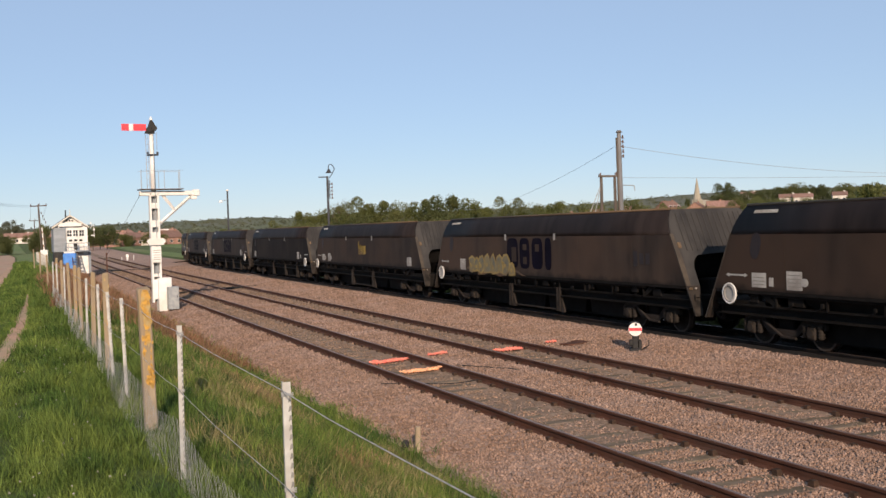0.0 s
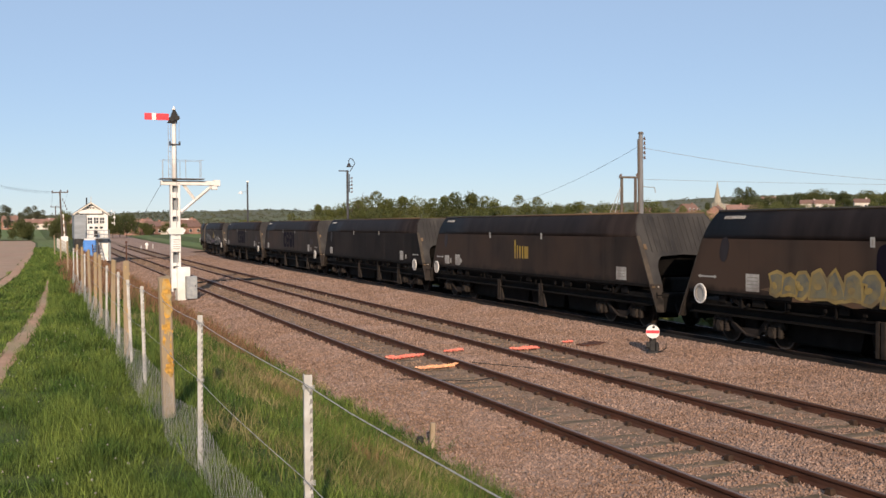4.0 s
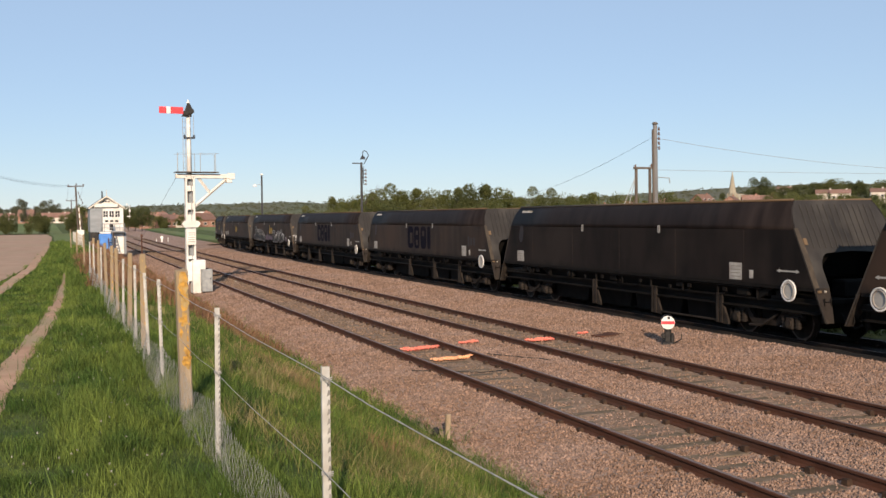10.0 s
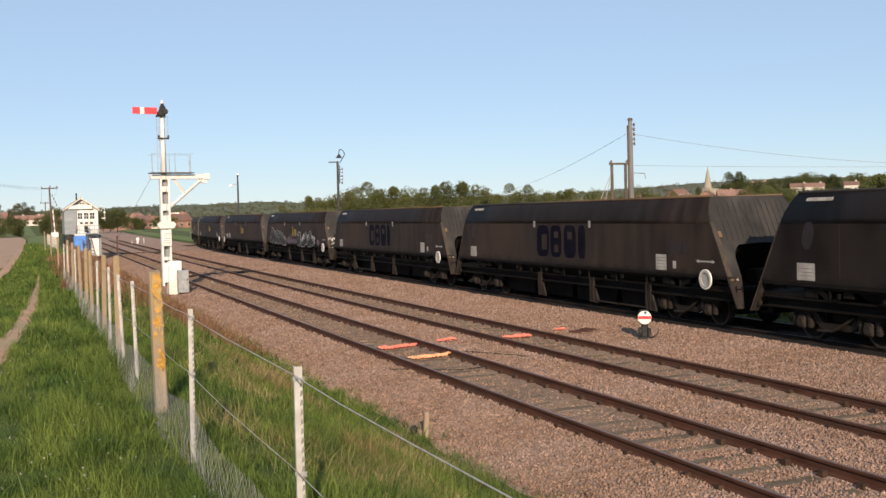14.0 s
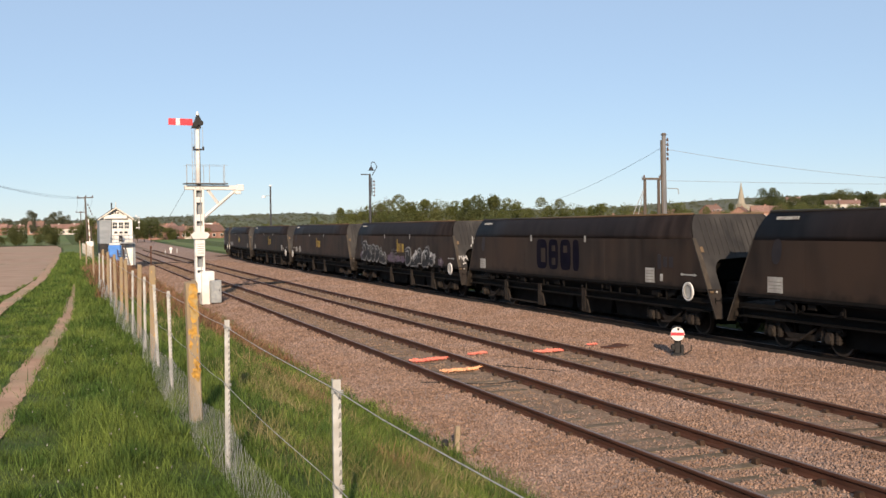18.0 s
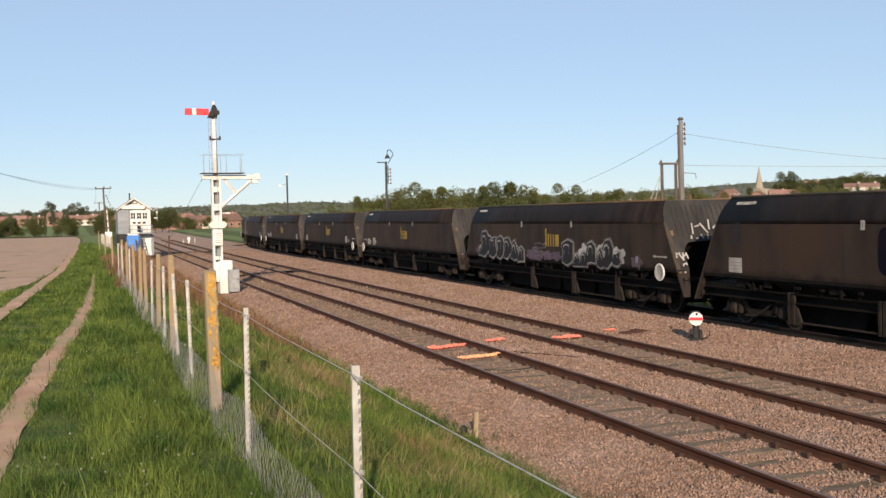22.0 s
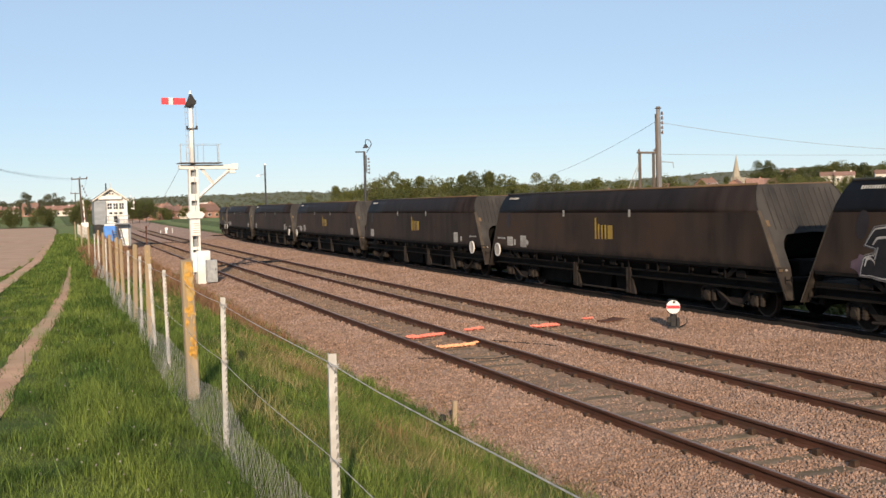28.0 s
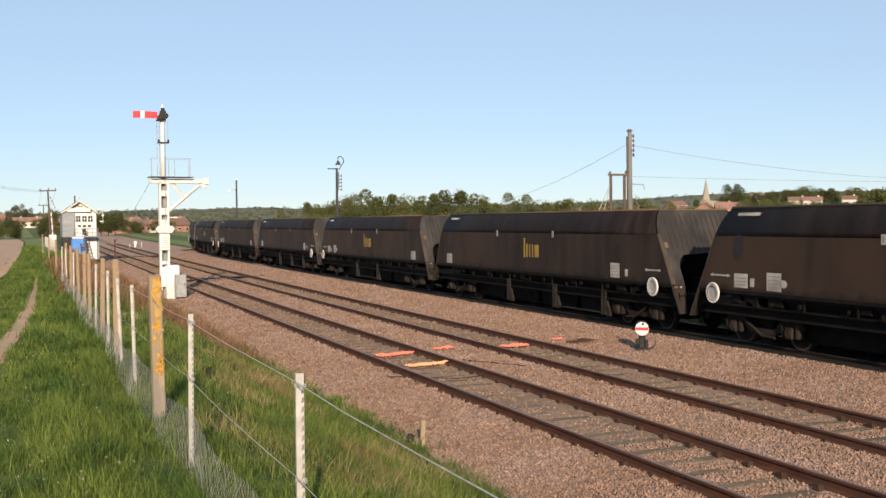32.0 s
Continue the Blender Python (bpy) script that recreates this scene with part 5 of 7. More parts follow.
def timber_post(y, w=0.13, h=1.31, lichen=True, lean=0.0, seed=0):
    z = ground_z(FX, y)
    rnd = random.Random(seed)
    t = thing("timber_fence_post", "weathered timber fence post spotted with orange lichen" if lichen else "weathered grey-brown timber fence post", "fence post",
              "posts of the lineside fence", m=pose(FX + 0.03, y, z - 0.1, 0, lean, rnd.uniform(-6, 6)))
    bm = bmesh.new()
    box(bm, (0, 0, h / 2), (w, w, h), bevel=0.012)
    for v in bm.verts:
        if v.co.z > h - 0.05:
            v.co.z += rnd.uniform(-0.02, 0.02)
    part("post", bm, "timber", t)
    if lichen:
        spots = [] if seed > 0 else [(0.0, h - 0.12, 0.062, 0.14), (0.01, h - 0.3, 0.058, 0.09), (0.005, h - 0.45, 0.05, 0.1), (0.012, h - 0.85, 0.055, 0.09), (0.02, h - 0.75, 0.04, 0.06), (-0.03, h - 0.58, 0.02, 0.05)]
        for k in range(10):
            spots.append((rnd.uniform(-0.05, 0.05), h - rnd.uniform(0.05, 1.0), rnd.uniform(0.008, 0.02), rnd.uniform(0.01, 0.035)))
        for x, zz, rx, rz in spots:
            bm = bmesh.new()
            pts = [(x + math.cos(a) * rx * w / 0.125 * rnd.uniform(0.5, 1.1), zz + math.sin(a) * rz * rnd.uniform(0.5, 1.1)) for a in [i * math.tau / 18 for i in range(18)]]
            prism(bm, [(max(-w / 2, min(w / 2, p)), min(q, h - 0.015)) for p, q in pts], 1, -w / 2 - 0.004, -w / 2 + 0.002)
            part("lichen_patch", bm, "lichen", t)
    return t


for y, lean in ((-1.8, 0), (1.35, 0), (4.44, 0), (7.7, 0.5), (11.75, -1.2), (13.4, -2), (15.55, 0), (18.35, 0.8), (26.3, 0), (30.5, -1), (34, 0)):
    steel_post(y, lean)
for k, (y, w, li) in enumerate(((9.84, 0.108, True), (14.5, 0.085, True), (17.3, 0.07, False), (20.4, 0.065, False), (22.35, 0.07, True), (24.45, 0.065, False), (28.5, 0.065, False), (32.5, 0.065, False), (41, 0.065, False), (53, 0.065, False), (68, 0.065, False))):
    timber_post(y, w, 1.41 if k < 2 else 1.36, li, (k * 37 % 5 - 2) * 0.6, k)


def fence_wire(dz, r, sag, label):
    rows = []
    ys = [-3.0, -1.8, 1.35, 4.44, 7.7, 9.84, 11.75, 14.5, 17.3, 20.4, 24.45, 28.5, 34, 41, 47, 53, 68]
    for a, b in zip(ys, ys[1:]):
        for k in range(4):
            f = k / 4
            y = a + (b - a) * f
            rows.append((FX - 0.03, y, ground_z(FX, y) + dz - sag * 4 * f * (1 - f)))
    rows.append((FX - 0.03, ys[-1], ground_z(FX, ys[-1]) + dz))
    cable("fence_wire", rows, r, "wire", label, "wire")


fence_wire(1.1, 0.0026, 0.012, "taut galvanised top wire of the fence")
fence_wire(0.68, 0.002, 0.02, "galvanised middle wire of the fence")


def netting():
    rnd = np.random.default_rng(5)
    V, F = [], []
    def strand(a, b, r):
        n = len(V)
        d = np.array(b) - np.array(a)
        p = np.cross(d, (1, 0.2, 0.1))
        p = p / np.linalg.norm(p) * r
        q = np.cross(d, p)
        q = q / np.linalg.norm(q) * r
        for e in (a, b):
            e = np.array(e)
            V.extend([tuple(e + p), tuple(e - 0.5 * p + 0.87 * q), tuple(e - 0.5 * p - 0.87 * q)])
        F.extend([(n, n + 1, n + 4, n + 3), (n + 1, n + 2, n + 5, n + 4), (n + 2, n, n + 3, n + 5)])
    def lean(y, f):
        return FX - 0.04 - 0.1 * f * (0.6 + 0.4 * math.sin(y * 0.7)) - 0.02 * math.sin(y * 3.1)
    top, step = 0.44, 0.055
    y = 0.5
    while y < 34:
        st = step if y < 14 else step * 2
        for dirn in (1, -1):
            pts = []
            for k in range(5):
                f = 1 - k / 4
                yy = y + dirn * k * 0.1
                pts.append((lean(yy, 1 - f) + rnd.uniform(-0.008, 0.008), yy + rnd.uniform(-0.012, 0.012), ground_z(FX, yy) + top * f * (0.93 + 0.07 * math.sin(yy * 1.9)) + rnd.uniform(-0.008, 0.008)))
            for a, b in zip(pts, pts[1:]):
                strand(a, b, 0.0008 if y < 14 else 0.0015)
        y += st
    heap("wire_netting", V, F, "wire", "sagging galvanised wire netting along the foot of the fence", "netting")


netting()


# ---- signal box ----
def signal_box():
    X0, X1, Y0, Y1, ZB, ZF, ZE, ZR = 3.22, 6.0, 95.0, 100.6, 0.1, 2.05, 4.12, 5.15
    xm = (X0 + X1) / 2
    t = thing("signal_box", "white weatherboarded railway signal box with a slate gable roof", "signal box")
    # lower storey and upper storey walls, boarded
    def boards(name, x0, x1, y0, y1, z0, z1, mat, step=0.2):
        bm = bmesh.new()
        box(bm, ((x0 + x1) / 2, (y0 + y1) / 2, (z0 + z1) / 2), (x1 - x0, y1 - y0, z1 - z0))
        base = part(name, bm, mat, t)
        z = z0
        while z < z1 - 0.02:
            bm = bmesh.new()
            h = min(step, z1 - z)
            prism(bm, [(y0 - 0.03, z), (y0 - 0.008, z + h), (y0 + 0.01, z + h), (y0 + 0.01, z)], 0, x0, x1)
            part("board", bm, mat, base)
            z += step
        return base
    boards("lower_wall", 4.85, X1, Y0 + 0.06, Y1, ZB, ZF, "white", 0.3)
    # black block painted in place of the shade inside the undercroft
    bm = bmesh.new()
    box(bm, ((X0 + 4.85) / 2, Y0 + 1.6, (ZB + ZF) / 2), (4.85 - X0, Y1 - Y0 - 1.6, ZF - ZB))
    part("lower_wall", bm, "black", t, "black wall standing in for the shade of the open undercroft")
    for x in (X0 + 0.1, X1 + 0.12):
        bm = bmesh.new()
        box(bm, (x, Y0 + 0.02, (ZB + ZF) / 2), (0.2, 0.2, ZF - ZB), bevel=0.01)
        part("corner_post", bm, "grey_boards", t)
    boards("upper_wall", 4.24, X1, Y0, Y1, ZF, ZE, "white", 0.22)
    boards("porch_wall", X0, 4.22, Y0 - 0.2, Y1, ZF, ZE, "grey_boards", 0.24)
    bm = bmesh.new()
    prism(bm, [(X0 + 0.02, ZE), (xm, ZR - 0.05), (X1 - 0.02, ZE)], 1, Y0 + 0.03, Y1 - 0.03)
    part("gable", bm, "white", t)
    for sx, xe in ((-1, X0 - 0.12), (1, X1 + 0.14)):
        bm = bmesh.new()
        ze = ZE - 0.02
        prism(bm, [(xe, ze), (xm, ZR), (xm, ZR + 0.07), (xe, ze + 0.07)], 1, Y0 - 0.35, Y1 + 0.3)
        roof = part("roof_slope", bm, "slate", t, "grey slate roof")
        bm = bmesh.new()
        prism(bm, [(xe, ze - 0.06), (xm, ZR - 0.06), (xm, ZR + 0.08), (xe, ze + 0.08)], 1, Y0 - 0.39, Y0 - 0.352)
        part("barge_board", bm, "trim_cream", t, "pale barge board along the gable")
    bm = bmesh.new()
    rod(bm, (xm, Y0 - 0.37, ZR - 0.1), (xm, Y0 - 0.37, ZR + 0.55), 0.04, 0.02, seg=8)
    part("finial", bm, "trim_cream", t)
    bm = bmesh.new()
    rod(bm, (xm - 0.3, Y0 + 1, ZR - 0.2), (xm - 0.3, Y0 + 1, ZR + 0.5), 0.06, seg=10)
    part("stove_pipe", bm, "black", t)
    bm = bmesh.new()
    box(bm, (4.56, Y0 - 0.3, 4.38), (1.95, 0.05, 0.32), bevel=0.01)
    part("name_board", bm, "white", t, "long white name board below the gable")
    for dx in (-0.22, 0, 0.22):
        bm = bmesh.new()
        box(bm, (4.58 + dx, Y0 - 0.012, 4.72), (0.14, 0.03, 0.12))
        part("gable_vent", bm, "black", t)
    # windows: three uprights above, small lights below
    for k in range(3):
        x = 4.52 + k * 0.5
        bm = bmesh.new()
        box(bm, (x, Y0 - 0.035, 3.62), (0.46, 0.05, 0.64))
        w = part("window", bm, "white", t)
        for i in range(2):
            for jz in range(2):
                bm = bmesh.new()
                box(bm, (x - 0.1 + 0.2 * i, Y0 - 0.064, 3.48 + 0.28 * jz), (0.165, 0.012, 0.24))
                part("pane", bm, "glass", w)
    for k in range(3):
        x = 4.6 + k * 0.42
        bm = bmesh.new()
        box(bm, (x, Y0 - 0.03, 3.0), (0.34, 0.045, 0.26))
        w = part("window", bm, "white", t)
        bm = bmesh.new()
        box(bm, (x, Y0 - 0.056, 3.0), (0.26, 0.012, 0.17))
        part("pane", bm, "glass", w)
    bm = bmesh.new()
    box(bm, (4.9, Y0 - 0.55, 2.08), (2.2, 0.85, 0.1))
    part("landing", bm, "grey_boards", t)
    for k in range(6):
        bm = bmesh.new()
        rod(bm, (3.95 + k * 0.42, Y0 - 0.93, 2.1), (3.95 + k * 0.42, Y0 - 0.93, 2.75), 0.025, seg=6)
        part("baluster", bm, "grey_boards", t)
    bm = bmesh.new()
    box(bm, (5.0, Y0 - 0.93, 2.76), (2.2, 0.06, 0.06))
    box(bm, (5.0, Y0 - 0.93, 2.42), (2.2, 0.04, 0.04))
    part("handrail", bm, "grey_boards", t)
    bm = bmesh.new()
    box(bm, (4.95, Y0 - 0.75, 2.5), (0.3, 0.3, 0.6), bevel=0.05)
    part("coal_bunker", bm, "black", t, "dark bundle standing on the landing")
    for sx in (-0.24, 0.24):
        bm = bmesh.new()
        prism(bm, [(Y0 - 0.95, 2.05), (Y0 - 0.75, 2.05), (Y0 - 2.6, 0.3), (Y0 - 2.8, 0.3)], 0, 4.86 + sx - 0.025, 4.86 + sx + 0.025)
        part("stair_string", bm, "rail", t, "rust-red stair string")
    for k in range(8):
        bm = bmesh.new()
        box(bm, (4.86, Y0 - 1.02 - k * 0.22, 1.85 - k * 0.2), (0.43, 0.22, 0.035))
        part("stair_tread", bm, "grey_boards", t)
    # lamps and brackets on the far corner
    bm = bmesh.new()
    rod(bm, (X1 + 0.2, Y0, 4.0), (X1 + 0.55, Y0 - 0.1, 4.35), 0.02, seg=6)
    rod(bm, (X1 + 0.55, Y0 - 0.1, 4.35), (X1 + 0.55, Y0 - 0.1, 3.2), 0.02, seg=6)
    box(bm, (X1 + 0.55, Y0 - 0.1, 3.9), (0.16, 0.14, 0.18), bevel=0.02)
    box(bm, (X1 + 0.3, Y0 - 0.1, 4.45), (0.14, 0.14, 0.14), bevel=0.02)
    box(bm, (X1 + 0.45, Y0 - 0.1, 3.4), (0.3, 0.06, 0.08))
    part("lamp_bracket", bm, "white", t, "white lamps on a bracket")


signal_box()


def yard():
    t = thing("water_tank", "blue plastic tank with a pale lid below the signal box", "tank", m=pose(4.42, 94.0, ground_z(4.42, 94)))
    bm = bmesh.new()
    h = 1.95 - ground_z(4.42, 94)
    box(bm, (0, 0, h / 2), (1.06, 0.9, h), bevel=0.12)
    part("tank", bm, "blue", t)
    bm = bmesh.new()
    box(bm, (0, 0, h + 0.03), (0.95, 0.85, 0.18), bevel=0.07)
    part("lid", bm, "white", t)
    g = ground_z(2.5, 93)
    t = thing("crossing_barrier", "raised white level crossing barrier beside the signal box", "barrier", m=pose(2.45, 96.0, g))
    bm = bmesh.new()
    box(bm, (0, 0, 0.5), (0.6, 0.5, 1.1), bevel=0.04)
    part("machine", bm, "white", t)
    bm = bmesh.new()
    box(bm, (-0.05, -0.1, 2.0), (0.09, 0.06, 2.0), ry=-3)
    b = part("boom", bm, "white", t)
    for k in range(3):
        bm = bmesh.new()
        box(bm, (-0.03 - 0.03 * k, -0.136, 1.4 + k * 0.6), (0.08, 0.01, 0.2), ry=-3)
        part("band", bm, "brick", b)
    bm = bmesh.new()
    rod(bm, (0.15, 0.3, 0), (0.12, 0.3, 2.4), 0.05, seg=8)
    part("post", bm, "pole_wood", t)
    t = thing("marker_post", "thin rusty iron post standing beside the rails", "post", m=pose(7.5, 94.7, -0.3))
    bm = bmesh.new()
    box(bm, (0, 0, 1.05), (0.1, 0.1, 2.1), bevel=0.01)
    part("post", bm, "rail", t)
    bm = bmesh.new()
    box(bm, (0, -0.06, 2.0), (0.16, 0.03, 0.22), bevel=0.01)
    part("plate", bm, "rail", t)
    for k in range(6):
        y = 70 + k * 4.5
        t = thing("white_rail_post", "low pale post of the fence beside the signal box", "fence post", "pale posts by the signal box", m=pose(1.9 - k * 0.02, y, ground_z(1.9, y)))
        bm = bmesh.new()
        box(bm, (0, 0, 0.4), (0.12, 0.12, 0.9), bevel=0.01)
        part("post", bm, "dirty_white", t)


yard()


# ---- poles, lamps and overhead wires ----
def pole(name, x, y, top, r, mat, label, category="pole", lean=0.0, z=None):
    z = ground_z(x, y) if z is None else z
    t = thing(name, label, category, m=pose(x, y, z, 0, lean, 0))
    bm = bmesh.new()
    rod(bm, (0, 0, -0.3), (0, 0, top - z), r * 1.25, r, seg=12)
    part("shaft", bm, mat, t, smooth=False)
    return t, z


def insulators(t, pts, z):
    for x, y, zz in pts:
        bm = bmesh.new()
        rod(bm, (x - 0.12, y, zz - z), (x, y, zz - z), 0.02, seg=6)
        rod(bm, (x, y, zz - z - 0.1), (x, y, zz - z + 0.02), 0.07, 0.04, seg=10)
        rod(bm, (x, y, zz - z + 0.02), (x, y, zz - z + 0.1), 0.05, 0.03, seg=10)
        part("insulator", bm, "porcelain", t)


t, z = pole("telegraph_pole", 32.27, 50.7, 8.22, 0.115, "pole_grey", "tall grey telegraph pole with a column of insulators", lean=-0.5)
insulators(t, [(0.25, 0, 7.95 - 0.27 * k) for k in range(5)], z)
bm = bmesh.new()
rod(bm, (0, 0, 8.2 - z), (0, 0, 8.32 - z), 0.19, 0.1, seg=12)
part("cap", bm, "pole_wood", t)
bm = bmesh.new()
box(bm, (-0.16, 0, 5.2 - z), (0.08, 0.1, 5.4))
part("cable_guard", bm, "pole_wood", t)
bm = bmesh.new()
rod(bm, (0.1, 0, 5.2 - z), (0.9, 0, 5.15 - z), 0.025, seg=6)
rod(bm, (0.9, 0, 5.15 - z), (0.95, 0, 4.85 - z), 0.03, seg=6)
part("side_bracket", bm, "steel_grey", t)

t = thing("h_pole", "dark timber double pole with a cross beam", "pole", m=pose(31.07, 50.9, ground_z(31.07, 50.9)))
z = ground_z(31.07, 50.9)
for x in (0, 0.9):
    bm = bmesh.new()
    rod(bm, (x, 0, -0.3), (x, 0, 5.75 - z), 0.11, 0.085, seg=10)
    part("shaft", bm, "pole_wood", t)
bm = bmesh.new()
box(bm, (0.42, -0.14, 5.72 - z), (1.35, 0.1, 0.12), bevel=0.01)
part("cross_beam", bm, "pole_wood", t)
insulators(t, [(-0.1, -0.1, 5.83), (0.95, -0.1, 5.86)], z)
for dx in (-1.5, -2.6):
    cable("guy_wire", [(31.07, 50.9, 5.3), (31.07 + dx, 50.9, -0.1)], 0.02, "wire", "pale steel guy wire of the double pole", "wire")


def gooseneck(t, x0, z0, side, r, h):
    bm = bmesh.new()
    pts = [(x0, 0, z0)]
    for k in range(10):
        a = math.pi * k / 9
        pts.append((x0 + r * 0.8 - 0.1 * math.sin(a) + (0.0) - side * 0 + (-r * (1 - math.cos(a))) * 0.62 + 0.12, 0, z0 + h + r * math.sin(a)))
    for a, b in zip(pts, pts[1:]):
        rod(bm, a, b, 0.035, seg=6)
    part("gooseneck", bm, "lamp_steel", t)
    e = pts[-1]
    bm = bmesh.new()
    rod(bm, (e[0], 0, e[2] - 0.32), (e[0], 0, e[2]), 0.26, 0.08, seg=14)
    part("lamp_shade", bm, "lamp_steel", t, "bell-shaped dark lamp shade", smooth=False)


t, z = pole("yard_lamp", 25.3, 86.4, 7.85, 0.1, "lamp_steel", "dark yard lamp pole with a swan-neck lamp", "street lamp", z=-0.2)
gooseneck(t, 0.2, 7.7 - z, -1, 0.42, 0.75)
insulators(t, [(0.4, 0, 7.2 - 0.3 * k) for k in range(5)], z)
bm = bmesh.new()
box(bm, (-0.45, 0, 7.78 - z), (0.7, 0.08, 0.09))
part("cross_arm", bm, "lamp_steel", t)
bm = bmesh.new()
rod(bm, (0.17, 0, 7.5 - z), (0.17, 0, 6.0 - z), 0.04, seg=6)
for k in range(5):
    rod(bm, (0.1, 0, 7.15 - 0.3 * k - z), (0.4, 0, 7.15 - 0.3 * k - z), 0.02, seg=5)
part("conduit", bm, "lamp_steel", t)

t, z = pole("street_lamp", 24.55, 127.7, 8.55, 0.1, "lamp_steel", "dark yard lamp post with a lamp on a side arm", "street lamp", z=-0.2)
bm = bmesh.new()
rod(bm, (0, 0, 7.35 - z), (-0.75, 0, 7.25 - z), 0.03, seg=6)
part("side_arm", bm, "steel_grey", t)
bm = bmesh.new()
rod(bm, (-0.85, 0, 7.05 - z), (-0.85, 0, 7.32 - z), 0.3, 0.12, seg=12)
part("lamp_shade", bm, "white", t)
bm = bmesh.new()
box(bm, (0, 0, 8.55 - z), (0.3, 0.25, 0.18), bevel=0.03)
part("cap", bm, "white", t)

ENDS = []
for x, y, top in ((2.85, 120, 6.95), (3.6, 200, 6.8), (-9.2, 22, 6.9)):
    t, z = pole("telegraph_pole", x, y, top, 0.085, "pole_wood", "wooden telegraph pole with a cross arm", "pole", lean=-2.1 if y == 120 else 0)
    bm = bmesh.new()
    box(bm, (0, 0, top - 0.12 - z), (1.7, 0.1, 0.12), bevel=0.01)
    part("cross_arm", bm, "pole_wood", t)
    insulators(t, [(-0.75, 0, top + 0.02), (0.1, 0, top + 0.08), (0.8, 0, top + 0.02)], z)
    if y == 120:
        bm = bmesh.new()
        for k in range(4):
            box(bm, (0.25 + 0.12 * k, 0, top - 0.9 - 0.35 * k - z), (0.1, 0.1, 0.24), bevel=0.02)
        part("cable_drop", bm, "pole_wood", t)
bm = None


def span(a, b, sag, r, label, n=24):
    a, b = Vector(a), Vector(b)
    pts = []
    for i in range(n + 1):
        f = i / n
        p = a.lerp(b, f)
        p.z -= sag * 4 * f * (1 - f)
        pts.append(p)
    cable("overhead_wire", pts, r, "dark_wire", label, "wire", 4)


for dx in (-0.75, 0.1, 0.8):
    span((2.63 + dx, 120, 6.9), (-9.2 + dx, 22, 6.95), 0.95 + 0.3 * dx, 0.007, "slack overhead wire along the field")
    span((2.63 + dx, 120, 6.9), (3.6 + dx, 200, 6.8), 0.8, 0.012, "slack overhead wire along the lane")
span((32.42, 50.7, 7.4), (74, 56, 6.2), 0.9, 0.013, "slack overhead line from the pole")
span((32.42, 50.7, 5.62), (74, 56, 5.9), 0.15, 0.011, "overhead line from the pole")
span((32.2, 50.7, 7.55), (52, 118, 5.2), 0.9, 0.013, "slack overhead line to the trees")


# ---- trees and hedges ----
def leaf_cards(centres, radii, per, size, rng):
    """Small bent leaves (two triangles each) scattered through clumps, thicker towards each clump's skin."""
    c = np.repeat(np.array(centres), per, axis=0)
    r = np.repeat(np.array(radii), per)
    n = len(c)
    d = rng.normal(size=(n, 3))
    d /= np.linalg.norm(d, axis=1)[:, None]
    p = c + d * (r * rng.uniform(0.45, 1.05, n) ** 0.6)[:, None]
    a = rng.normal(size=(n, 3)) + d * 0.4
    a /= np.linalg.norm(a, axis=1)[:, None]
    b = np.cross(a, rng.normal(size=(n, 3)))
    b /= np.linalg.norm(b, axis=1)[:, None]
    s = size * rng.uniform(0.6, 1.4, n)[:, None]
    v = np.stack([p - a * s, p + b * s * 0.5, p + a * s, p - b * s * 0.5], 1).reshape(-1, 3)
    return v


def mesh_quads(name, v, mat):
    n = len(v) // 4
    me = bpy.data.meshes.new(name)
    me.vertices.add(len(v))
    me.vertices.foreach_set("co", np.asarray(v, dtype=np.float32).ravel())
    me.loops.add(n * 4)
    me.loops.foreach_set("vertex_index", np.arange(n * 4, dtype=np.int32))
    me.polygons.add(n)
    me.polygons.foreach_set("loop_start", np.arange(0, n * 4, 4, dtype=np.int32))
    me.update(calc_edges=True)
    me.materials.append(M[mat])
    return me


